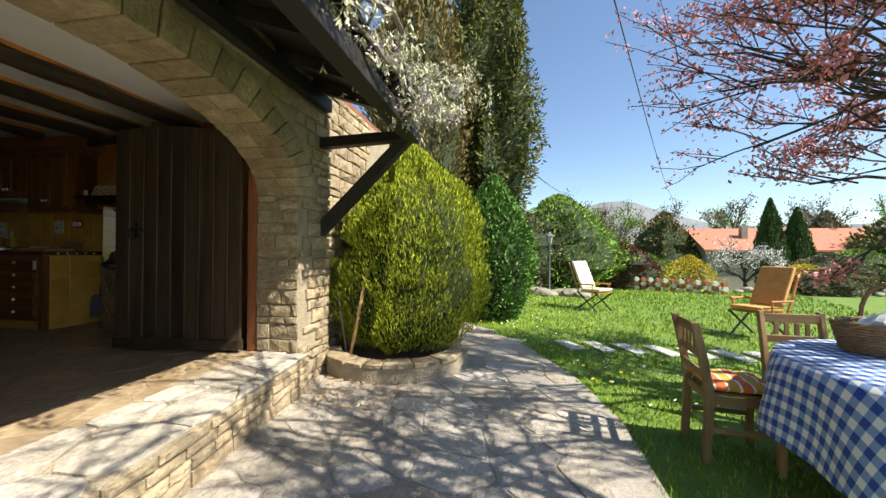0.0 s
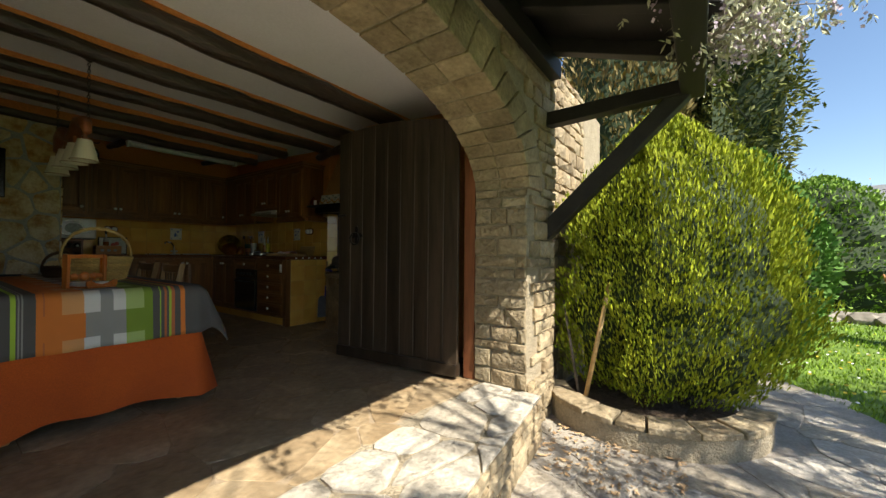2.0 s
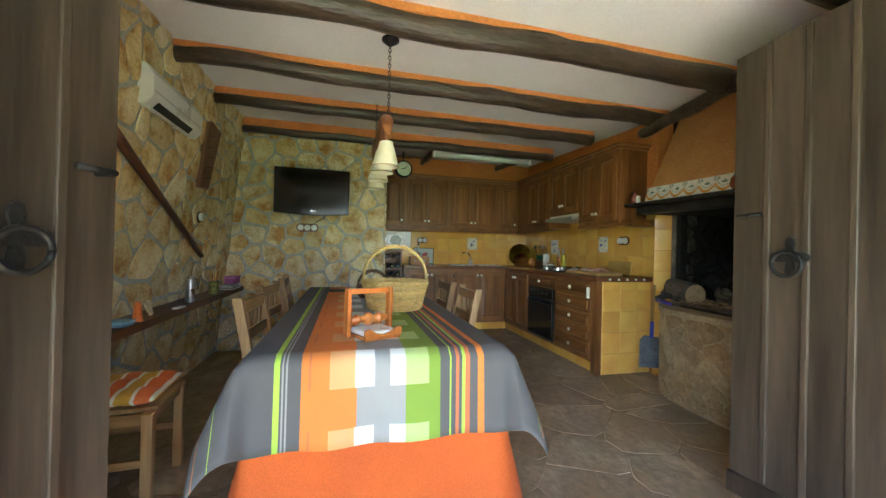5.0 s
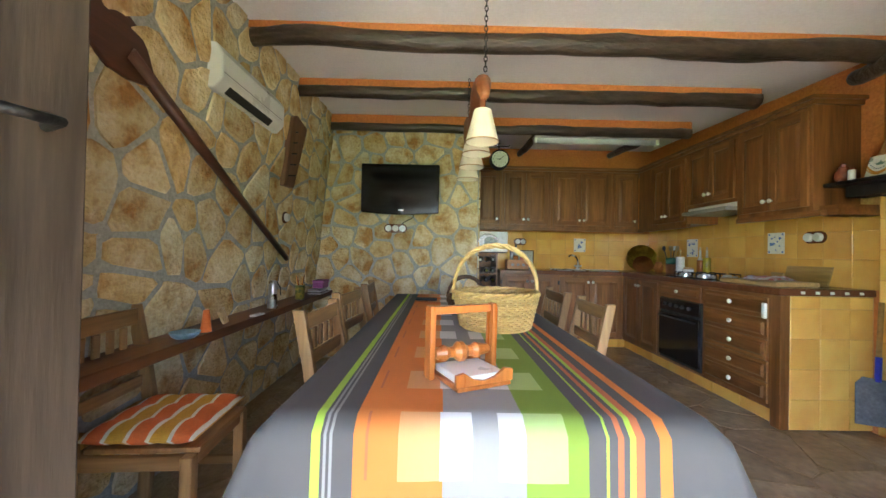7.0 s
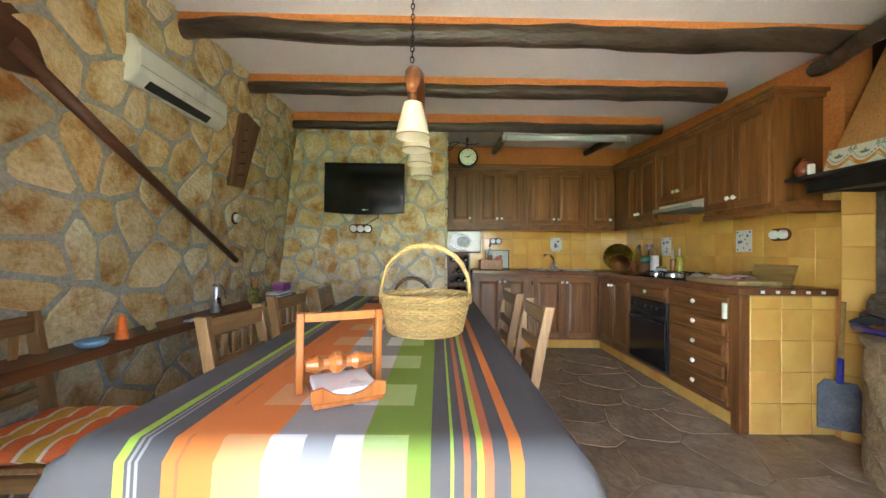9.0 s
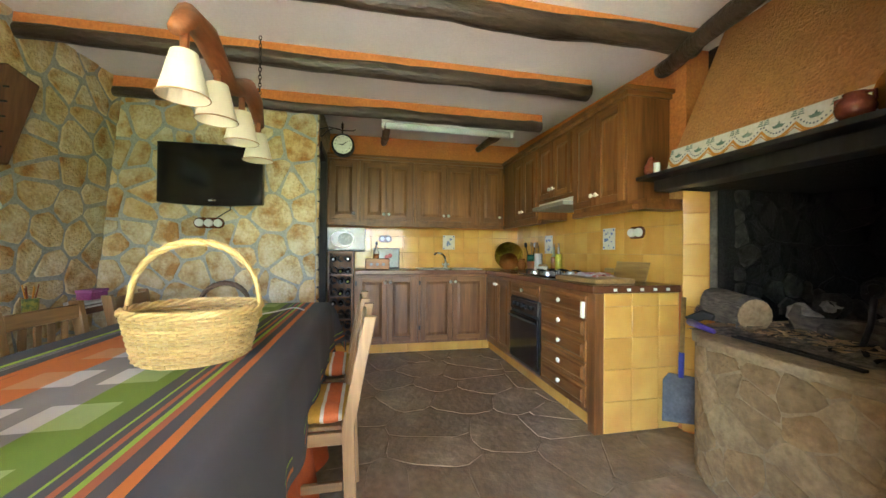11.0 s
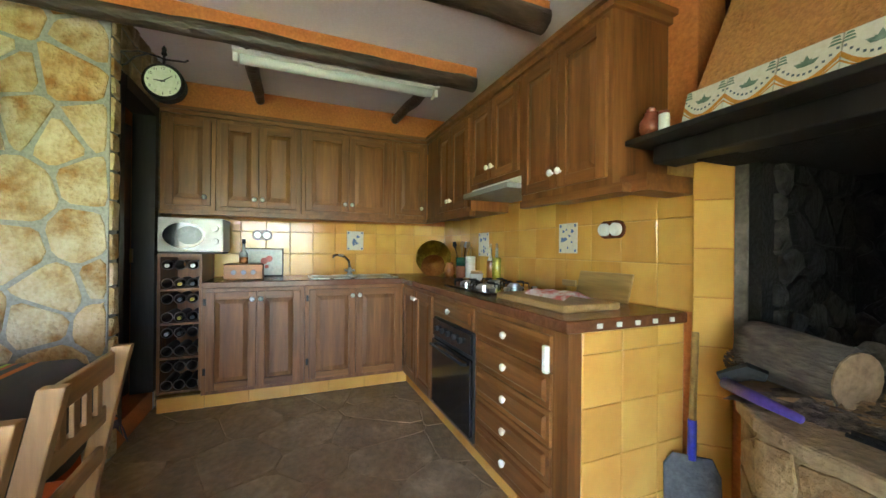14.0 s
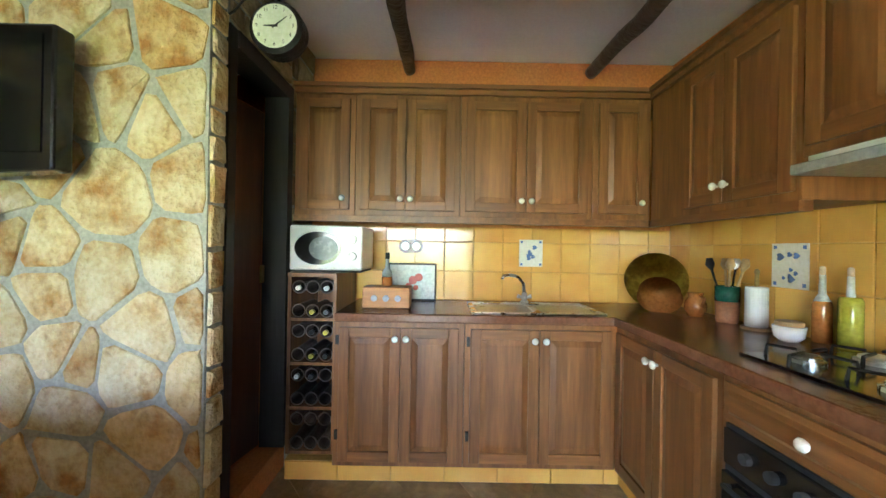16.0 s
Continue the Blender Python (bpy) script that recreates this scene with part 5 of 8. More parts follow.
part("cable", one(tube, [(-6.94, 0.90, 1.92), (-6.97, 0.89, 1.88), (-7.02, 0.82, 1.85), (-7.03, 0.76, 1.81)], 0.005, 6), M_blackmat, tv)

# clock on its bracket
ck = thing("station_clock", (-7.16, 1.825, 2.575), "round black double-faced station clock on a scrolled iron bracket", "clock")
CC = Vector((-7.16, 1.832, 2.566))
part("case", one(tube, [CC + Vector((-0.045, 0, 0)), CC + Vector((-0.035, 0, 0)), CC + Vector((0.035, 0, 0)), CC + Vector((0.045, 0, 0))], [0.095, 0.109, 0.109, 0.095], 32), M_iron, ck, smooth=False)
part("face", one(tube, [CC + Vector((0.0452, 0, 0)), CC + Vector((0.047, 0, 0))], 0.090, 32), material("pale_clock_face", (0.62, 0.66, 0.52), (0.68, 0.72, 0.58), 3, 0.4, 0), ck)
bm = bmesh.new()
for an, l, w in ((270, 0.045, 0.005), (52, 0.062, 0.0035)):
    a = radians(an)
    d, e = Vector((0, math.sin(a), math.cos(a))), Vector((0, math.cos(a), -math.sin(a)))
    c = CC + Vector((0.0475, 0, 0))
    prism(bm, [c - e * w - d * 0.012, c + e * w - d * 0.012, c + e * w * 0.4 + d * l, c - e * w * 0.4 + d * l], (0.001, 0, 0))
part("pointers", bm, M_blackmat, ck, "black clock pointers")
for h in range(1, 13):
    a = radians(30 * h)
    cu = bpy.data.curves.new("numeral", "FONT")
    cu.body, cu.size, cu.align_x, cu.align_y = str(h), 0.022, 'CENTER', 'CENTER'
    cu.materials.append(M_blackmat)
    t_ = new("numeral", cu)
    t_.parent = ck
    t_.matrix_basis = Matrix.Translation(CC + Vector((0.0475, 0.074 * math.sin(a), 0.074 * math.cos(a))) - ck.matrix_basis.translation) @ Euler((math.pi / 2, 0, math.pi / 2)).to_matrix().to_4x4()
part("bracket", one(tube, [(-7.16, YP + 0.002, 2.715), (-7.16, 1.70, 2.740), (-7.16, 1.80, 2.725), (-7.16, 1.825, 2.715), (-7.16, 1.93, 2.720), (-7.16, 1.95, 2.735)], 0.006, 8), M_iron, ck)
part("scroll", one(tube, [(-7.16, YP + 0.002, 2.630), (-7.16, 1.64, 2.650), (-7.16, 1.68, 2.700), (-7.16, 1.74, 2.732)], 0.005, 8), M_iron, ck)
part("finial", one(lathe, [(0.007, 0), (0.007, 0.02), (0.016, 0.03), (0.010, 0.05), (0.014, 0.06), (0.002, 0.085)], (-7.16, 1.825, 2.715), 12), M_iron, ck)
part("hanger", one(tube, [(-7.16, 1.825, 2.670), (-7.16, 1.825, 2.718)], 0.008, 8), M_iron, ck)
# tube lamp
tl = thing("tube_lamp", (-7.10, 2.88, 2.78), "long white fluorescent batten with a ribbed clear cover, unlit", "lamp")
part("batten", one(box, -7.17, -7.03, 2.20, 3.58, 2.800, 2.820), M_plasticw, tl, bevel=0.004)
part("diffuser", one(tube, [(-7.10, 2.24, 2.780), (-7.10, 3.54, 2.780)], 0.035, 14), material("ribbed_acrylic", (0.55, 0.58, 0.58), (0.70, 0.72, 0.72), 4, 0.15, 0.3, 200), tl, smooth=True)
for y in (2.215, 3.565):
    part("end_cap", one(box, -7.14, -7.06, y - 0.014, y + 0.014, 2.740, 2.799), M_plasticw, tl, bevel=0.004)
# air conditioner
ac = thing("air_conditioner", (-5.0, 0, 2.2), "white wall air conditioner with a dark outlet slot", "air conditioner")
bm = bmesh.new()
prism(bm, [(-4.86, -0.10, 2.285), (-4.86, -0.03, 2.275), (-4.86, 0.02, 2.33), (-4.86, 0.02, 2.46), (-4.86, -0.02, 2.52), (-4.86, -0.09, 2.53)], (-0.76, 0, 0))
part("casing", bm, M_plasticw, ac, bevel=0.012)
bm = bmesh.new()
prism(bm, [(-4.94, -0.018, 2.280), (-4.94, 0.012, 2.314), (-4.94, 0.018, 2.310), (-4.94, -0.012, 2.273)], (-0.5, 0, 0))
part("outlet_slot", bm, M_blackmat, ac, "dark outlet slot")
part("panel_line", one(box, -5.57, -4.87, 0.0205, 0.023, 2.36, 2.364), material("grey_line", (0.3, 0.3, 0.3), (0.35, 0.35, 0.35)), ac)
part("wall_plate", one(box, -5.56, -4.82, -0.14, -0.102, 2.24, 2.50), M_blackmat, ac)
ac.location += Vector((-0.09, 0.02, 0.07))
# oar
M_oar = wood("dark_red_wood", (0.045, 0.015, 0.008), (0.12, 0.045, 0.022), "x", 0.4, 8, 0.15)
oar = thing("wooden_oar", (-5, -0.05, 1.9), "long dark reddish baker's peel hung slanting on the stone wall", "peel")
d = (Vector((-6.02, -0.05, 1.44)) - Vector((-4.42, -0.05, 2.30))).normalized()
e = Vector((-d.z, 0, d.x))
part("shaft", one(tube, [(-4.48, -0.05, 2.268), (-5.2, -0.05, 1.881), (-6.02, -0.05, 1.44)], [0.032, 0.024, 0.020], 10), M_oar, oar, smooth=True)
c = Vector((-4.50, -0.062, 2.257))
outl = [c + d * 0.12 + e * 0.02, c + d * 0.03 + e * 0.09, c - d * 0.05 + e * 0.125, c - d * 0.55 + e * 0.11, c - d * 0.60, c - d * 0.55 - e * 0.11, c - d * 0.05 - e * 0.125, c + d * 0.03 - e * 0.09, c + d * 0.12 - e * 0.02]
part("blade", one(prism, outl, (0, 0.022, 0)), M_oar, oar, bevel=0.006)
# hanging board
M_rustic = wood("rough_brown_board", (0.09, 0.04, 0.016), (0.20, 0.10, 0.05), "z", 0.7, 9, 0.5)
hb_ = thing("thatching_board", (-6.0, 0, 2.0), "old rough wooden board with studs hung on the stone wall", "board")
bm = bmesh.new()
prism(bm, [(-5.90, YL + 0.04, 2.01), (-6.10, YL + 0.04, 2.02), (-6.24, YL + 0.09, 2.56), (-6.02, YL + 0.09, 2.60), (-5.95, YL + 0.08, 2.56)], (0, 0.045, 0))
part("board", bm, M_rustic, hb_, bevel=0.01)
for k in range(5):
    part("stud", one(tube, [(-5.97 - 0.01 * k, YL + 0.09, 2.10 + 0.09 * k), (-5.97 - 0.01 * k, YL + 0.145, 2.10 + 0.09 * k)], 0.006, 6), M_iron, hb_)
# narrow wall shelf
sh = thing("wall_shelf", (-6, -0.05, 1.04), "long red-brown plank shelf along the stone wall", "shelf")
part("plank", one(box, XT + 0.03, -3.75, -0.165, 0.035, 1.035, 1.085), wood("shelf_plank", (0.10, 0.035, 0.012), (0.20, 0.08, 0.03), "x", 0.4, 8, 0.1), sh, bevel=0.006)
SZ = 1.086
fl = thing("steel_flask", (-5.8, 0, SZ), "slim steel flask with a black strap on the shelf", "flask")
part("body", one(lathe, [(0.034, 0), (0.036, 0.01), (0.028, 0.14), (0.026, 0.19), (0.020, 0.20)], (-5.72, -0.02, SZ), 18), M_steel, fl, smooth=True)
part("strap", one(tube, [(-5.72, 0.01, SZ + 0.19), (-5.75, 0.02, SZ + 0.15), (-5.76, 0.02, SZ + 0.09)], 0.004, 6), M_blackmat, fl)
pj = thing("pencil_jar", (-6.2, 0, SZ), "patterned jar of pencils on the shelf", "jar")
part("jar", one(lathe, [(0.036, 0), (0.038, 0.01), (0.040, 0.12), (0.034, 0.12)], (-6.24, -0.02, SZ), 18), material("patterned_jar", (0.35, 0.30, 0.05), (0.08, 0.12, 0.04), 30, 0.4, 0, contrast=0.05), pj, smooth=True)
for k in range(6):
    a = k * 1.1
    part("pencil", one(tube, [(-6.24 + 0.01 * math.cos(a), -0.02 + 0.01 * math.sin(a), SZ + 0.05), (-6.24 + 0.04 * math.cos(a), -0.02 + 0.035 * math.sin(a), SZ + 0.19 + 0.01 * (k % 3))], 0.004, 6), M_swag if k % 2 else M_terracotta, pj)
for k, (dz, h, w, col, lab) in enumerate(((0, 0.010, 0.13, (0.7, 0.7, 0.68), "white"), (0.011, 0.012, 0.12, (0.16, 0.14, 0.13), "dark"), (0.024, 0.010, 0.13, (0.6, 0.62, 0.6), "pale"), (0.035, 0.016, 0.11, (0.45, 0.44, 0.42), "grey"))):
    bk = thing("book", (-6.75, 0, SZ + dz), lab + " covered book in a small stack on the shelf", "book", "books on the shelf")
    part("cover", one(box, -6.86 + 0.01 * k, -6.86 + 0.01 * k + 0.26, -0.08 + 0.004 * k, -0.08 + w, SZ + dz, SZ + dz + h - 0.001), material("cover_" + lab, col, tuple(min(1, c * 1.15) for c in col), 5, 0.5, 0), bk, bevel=0.001)
bx = thing("purple_box", (-6.8, 0, SZ + 0.052), "small pink-purple cardboard box on the books", "box")
part("box", one(box, -6.86, -6.68, -0.06, 0.04, SZ + 0.052, SZ + 0.105), material("magenta_card", (0.30, 0.06, 0.22), (0.38, 0.10, 0.28), 8, 0.5, 0), bx, bevel=0.002)
part("lid", one(box, -6.865, -6.675, -0.065, 0.045, SZ + 0.106, SZ + 0.128), material("pink_lid", (0.42, 0.12, 0.32), (0.48, 0.16, 0.38), 8, 0.5, 0), bx, bevel=0.002)
cn_ = thing("orange_cone", (-4.9, 0, SZ), "small orange plastic cone on the shelf", "cone")
M_orpl = material("orange_plastic", (0.75, 0.16, 0.02), (0.8, 0.2, 0.03), 4, 0.35, 0)
part("cone", one(lathe, [(0.028, 0), (0.026, 0.01), (0.014, 0.11), (0.010, 0.112)], (-4.93, 0.0, SZ), 16), M_orpl, cn_, smooth=True)
tr = thing("blue_dish", (-4.8, 0, SZ), "shallow blue dish on the shelf", "dish")
part("dish", one(lathe, [(0.04, 0), (0.055, 0.012), (0.065, 0.03), (0.058, 0.03), (0.04, 0.01)], (-4.79, -0.01, SZ), 18), material("pale_blue", (0.18, 0.35, 0.50), (0.25, 0.42, 0.56), 6, 0.3, 0), tr, smooth=True)
tz = thing("stone_shard", (-5.1, 0, SZ), "flat ochre stone shard standing on the shelf", "stone")
part("shard", one(prism, [(-5.12, -0.03, SZ), (-5.20, -0.05, SZ), (-5.17, -0.06, SZ + 0.09), (-5.10, -0.05, SZ + 0.07)], (0, 0.015, 0)), M_clad, tz, bevel=0.003)
wr = thing("folded_paper", (-5.4, 0, SZ), "small folded white paper on the shelf", "paper")
part("paper", one(prism, [(-5.36, 0.0, SZ), (-5.46, 0.01, SZ), (-5.46, 0.05, SZ), (-5.36, 0.04, SZ)], (0, 0, 0.012)), M_plasticw, wr, bevel=0.002)
# coal shovel
sv = thing("coal_shovel", (-5.48, 4.07, FZ), "flat grey coal shovel with blue socket leaning on the tiles", "shovel")
part("blade", one(prism, [(-5.485, 3.975, 0.43), (-5.345, 4.125, 0.45), (-5.370, 4.150, 0.67), (-5.395, 4.135, 0.735), (-5.490, 4.030, 0.74), (-5.512, 4.005, 0.69)], (0.009, -0.008, 0)), material("worn_grey_steel", (0.05, 0.055, 0.06), (0.15, 0.155, 0.16), 12, 0.7, 0.4, metal=0.2), sv, bevel=0.004)
part("socket", one(tube, [(-5.440, 4.078, 0.72), (-5.445, 4.088, 0.88)], 0.017, 10), material("blue_plastic", (0.02, 0.03, 0.28), (0.04, 0.05, 0.35), 5, 0.4, 0), sv, smooth=True)
part("shaft", one(tube, [(-5.445, 4.088, 0.881), (-5.450, 4.110, 1.24)], 0.014, 10), M_oldboard, sv, smooth=True)
# doorway timber and inner door
bm = bmesh.new()
XD0, XD1 = -7.838, XT - 0.114
box(bm, XD0, XD0 + 0.07, YP - 0.12, YP + 0.02, FZ + 0.14, 2.62)
box(bm, XD1 - 0.06, XD1, YP - 0.12, YP + 0.012, FZ + 0.14, 2.62)
box(bm, XD0 + 0.07, XD1 - 0.06, YP - 0.12, YP + 0.02, 2.54, 2.62)
part("door_frame", bm, M_darkwood, None, "black timber door frame", kind="structure", category="door frame")
idr = thing("inner_door", (XD0 + 0.07, YP - 0.1, FZ + 0.15), "dark brown inner door standing ajar with a brass latch", "door")
part("leaf", one(prism, [(-7.764, YP - 0.12, FZ + 0.155), (-7.764, YP - 0.155, FZ + 0.155), (-7.25, YP - 0.255, FZ + 0.155), (-7.25, YP - 0.22, FZ + 0.155)], (0, 0, 1.93)), wood("dark_walnut", (0.05, 0.018, 0.008), (0.13, 0.052, 0.024), "z", 0.4), idr, bevel=0.003)
part("latch", one(box, -7.766, -7.74, YP - 0.119, YP - 0.105, 1.46, 1.56), material("brass", (0.5, 0.35, 0.1), (0.6, 0.42, 0.15), 6, 0.3, 0, metal=1.0), idr)
# andirons
for k, x in enumerate((-4.50, -4.27)):
    an = thing("andiron", (x, 4.05, 1.11), "black wrought-iron andiron with a curled top in the ash", "andiron", "andirons")
    part("foot", one(tube, [(x - 0.09, 3.97, 1.125), (x - 0.04, 3.98, 1.145), (x, 4.0, 1.155), (x + 0.03, 3.97, 1.135)], 0.010, 8), M_iron, an, smooth=True)
    part("stem", one(tube, [(x, 4.0, 1.155), (x + 0.015, 4.02, 1.25), (x + 0.02, 4.03, 1.36)], 0.011, 8), M_iron, an, smooth=True)
    part("curl", one(tube, [(x + 0.02 + 0.03 * math.sin(a) , 4.03, 1.39 - 0.03 * math.cos(a)) for a in [q * math.pi / 7 for q in range(13)]], 0.008, 8), M_iron, an, smooth=True)
    part("bar", one(tube, [(x, 4.0, 1.16), (x + 0.01, 4.3, 1.15), (x + 0.01, 4.5, 1.125)], 0.010, 8), M_iron, an)
firelog((-4.72, 4.16, 1.17), (-4.50, 4.10, 1.135), 0.042, M_bark, "short curved root lying in the ashes", False)
# ---- dining table ----
TX0, TX1, TY0, TY1, TZ = -6.28, -3.86, 0.815, 1.80, 1.14
table = thing("dining_table", (-5.3, 1.3, FZ), "long rectangular wooden dining table hidden under two cloths", "table")
M_pine = {k: wood("honey_pine_" + k, (0.20, 0.10, 0.032), (0.42, 0.24, 0.095), k, 0.45, 9, 0.15) for k in "xyz"}
part("tabletop", one(box, TX0 + 0.03, TX1 - 0.03, TY0 + 0.03, TY1 - 0.03, TZ - 0.045, TZ - 0.008), M_pine["x"], table, bevel=0.004)
for x in (TX0 + 0.08, TX1 - 0.08):
    for y in (TY0 + 0.08, TY1 - 0.08):
        part("leg", one(box, x - 0.035, x + 0.035, y - 0.035, y + 0.035, FZ, TZ - 0.046), M_pine["z"], table, bevel=0.004)


def uv_material(name, bands, alt, rows, rough=0.85):
    """A woven cloth: coloured stripes across u; alt replaces them in blocks along v."""
    m = bpy.data.materials.new(name)
    m.use_nodes = True
    nt = m.node_tree
    N, L = nt.nodes, nt.links
    b = N["Principled BSDF"]
    uv = N.new("ShaderNodeUVMap")
    sep = N.new("ShaderNodeSeparateXYZ")
    L.new(uv.outputs[0], sep.inputs[0])

    def ramp(stops):
        r = N.new("ShaderNodeValToRGB")
        r.color_ramp.interpolation = 'CONSTANT'
        els = r.color_ramp.elements
        els[0].position, els[0].color = stops[0][0], (*stops[0][1], 1)
        els[1].position, els[1].color = stops[1][0], (*stops[1][1], 1)
        for p, c in stops[2:]:
            e = els.new(p)
            e.color = (*c, 1)
        L.new(sep.outputs[0], r.inputs[0])
        return r.outputs[0]
    col = ramp(bands)
    if alt:
        md = N.new("ShaderNodeMath")
        md.operation = 'PINGPONG'
        md.inputs[1].default_value = rows
        L.new(sep.outputs[1], md.inputs[0])
        gt = N.new("ShaderNodeMath")
        gt.operation = 'GREATER_THAN'
        gt.inputs[1].default_value = rows * 0.5
        L.new(md.outputs[0], gt.inputs[0])
        mx = N.new("ShaderNodeMix")
        mx.data_type = 'RGBA'
        L.new(gt.outputs[0], mx.inputs[0])
        L.new(col, mx.inputs[6])
        L.new(ramp(alt), mx.inputs[7])
        col = mx.outputs[2]
    tc = N.new("ShaderNodeTexCoord")
    n = N.new("ShaderNodeTexNoise")
    n.inputs["Scale"].default_value = 5
    n.inputs["Detail"].default_value = 8
    L.new(tc.outputs["Object"], n.inputs["Vector"])
    mr = N.new("ShaderNodeMapRange")
    mr.inputs[3].default_value, mr.inputs[4].default_value = 0.84, 1.12
    L.new(n.outputs["Fac"], mr.inputs[0])
    hs = N.new("ShaderNodeHueSaturation")
    L.new(mr.outputs[0], hs.inputs["Value"])
    L.new(col, hs.inputs["Color"])
    L.new(hs.outputs[0], b.inputs["Base Color"])
    b.inputs["Roughness"].default_value = rough
    w = N.new("ShaderNodeTexNoise")
    w.inputs["Scale"].default_value = 350
    L.new(tc.outputs["Object"], w.inputs["Vector"])
    bp = N.new("ShaderNodeBump")
    bp.inputs["Strength"].default_value, bp.inputs["Distance"].default_value = 0.15, 0.002
    L.new(w.outputs["Fac"], bp.inputs["Height"])
    L.new(bp.outputs[0], b.inputs["Normal"])
    return m


GR, OR, LO, WH, LG, GN, PG, RS = (0.085, 0.080, 0.078), (0.62, 0.18, 0.03), (0.62, 0.30, 0.12), (0.62, 0.60, 0.58), (0.27, 0.26, 0.25), (0.18, 0.27, 0.03), (0.36, 0.46, 0.16), (0.45, 0.13, 0.05)
GB = (0.34, 0.50, 0.05)
# u runs 0..1 across the unrolled cloth: drop 0.33, top 0.985, drop 0.33
U = lambda f: (0.33 + 0.985 * f) / 1.645
base = [(0.0, GR), (0.03, OR), (0.035, GR), (0.10, GB), (0.105, GR), (U(0.10), GB), (U(0.118), GR), (U(0.128), LG), (U(0.133), GR), (U(0.14), LG), (U(0.145), GR),
        (U(0.19), OR), (U(0.31), OR), (U(0.388), LG), (U(0.512), LG), (U(0.566), GN), (U(0.703), GR), (U(0.745), GB), (U(0.752), GR), (U(0.77), RS), (U(0.785), GR), (U(0.80), GB), (U(0.808), RS), (U(0.83), GR), (U(0.865), OR), (U(0.885), GR), (0.95, GB), (0.957, GR), (0.97, OR), (0.977, GR)]
alt = [(0.0, GR), (0.03, OR), (0.035, GR), (0.10, GB), (0.105, GR), (U(0.10), GB), (U(0.118), GR), (U(0.128), LG), (U(0.133), GR), (U(0.14), LG), (U(0.145), GR),
       (U(0.19), OR), (U(0.213), RS), (U(0.223), OR), (U(0.285), LO), (U(0.378), WH), (U(0.45), LG), (U(0.507), WH), (U(0.566), PG), (U(0.66), GN), (U(0.703), GR), (U(0.745), GB), (U(0.752), GR), (U(0.77), RS), (U(0.785), GR), (U(0.80), GB), (U(0.808), RS), (U(0.83), GR), (U(0.865), OR), (U(0.885), GR)]
M_striped = uv_material("striped_cotton", base, alt, 0.145)


def tablecloth(name, x0, x1, y0, y1, z, drop, mat_, label, nx=90, ny=54, flare=0.28, wave=0.012):
    bm = bmesh.new()
    uvl = bm.loops.layers.uv.new("UVMap")
    tot_u, tot_v = (y1 - y0) + 2 * drop, (x1 - x0) + 2 * drop
    vs, uvs = {}, {}
    for i in range(nx + 1):
        for j in range(ny + 1):
            s, t = -drop + tot_v * i / nx, -drop + tot_u * j / ny
            cx, cy = min(max(s, 0), x1 - x0), min(max(t, 0), y1 - y0)
            ds, dt = s - cx, t - cy
            r = math.hypot(ds, dt)
            zz = z + 0.0012 * noise.noise(Vector((s * 5, t * 5, 0)))
            px, py = x0 + cx, y0 + cy
            if r > 1e-6:
                fl_ = (0.07 + (flare * 0.9 if abs(ds) > 1e-6 and abs(dt) > 1e-6 else 0)) * r
                fl_ += 0.022 + wave * min(1, r / drop) * math.sin(14 * (cx + cy * 1.3) + 2 * noise.noise(Vector((cx * 3, cy * 3, 7))))
                px += ds / r * fl_
                py += dt / r * fl_
                zz = z - 0.006 - r * (0.97 - (0.12 if abs(ds) > 1e-6 and abs(dt) > 1e-6 else 0))
            vs[i, j] = bm.verts.new((px, py, zz))
            uvs[i, j] = (j / ny, s)
    for i in range(nx):
        for j in range(ny):
            f = bm.faces.new((vs[i, j], vs[i + 1, j], vs[i + 1, j + 1], vs[i, j + 1]))
            for lp, key in zip(f.loops, ((i, j), (i + 1, j), (i + 1, j + 1), (i, j + 1))):
                lp[uvl].uv = uvs[key]
    ob = part(name, bm, mat_, None, label, smooth=True)
    ob["category"] = "tablecloth"
    mod = ob.modifiers.new("thick", "SOLIDIFY")
    mod.thickness, mod.offset = 0.002, 1
    return ob


tablecloth("striped_tablecloth", TX0, TX1, TY0, TY1, TZ + 0.004, 0.33, M_striped, "grey tablecloth with orange, white and green stripes and blocks")
M_rust = material("rust_orange_cloth", (0.42, 0.068, 0.006), (0.52, 0.095, 0.010), 4, 0.9, 0.2, 220, bumpdist=0.003)
bm = bmesh.new()
per, rows_ = [], 14
pts = []
for a, b in (((TX1 + 0.002, TY0 - 0.002), (TX1 + 0.002, TY1 + 0.002)), ((TX1 + 0.002, TY1 + 0.002), (TX0 - 0.002, TY1 + 0.002)), ((TX0 - 0.002, TY1 + 0.002), (TX0 - 0.002, TY0 - 0.002)), ((TX0 - 0.002, TY0 - 0.002), (TX1 + 0.002, TY0 - 0.002))):
    n = max(2, int(math.dist(a, b) / 0.03))
    for k in range(n):
        s = k / n
        corner = math.exp(-min(s, 1 - s) * math.dist(a, b) / 0.10)
        nx_, ny_ = (b[1] - a[1]) / math.dist(a, b), -(b[0] - a[0]) / math.dist(a, b)
        pts.append((a[0] + (b[0] - a[0]) * s, a[1] + (b[1] - a[1]) * s, nx_, ny_, corner, len(pts) * 0.03))
grid = []
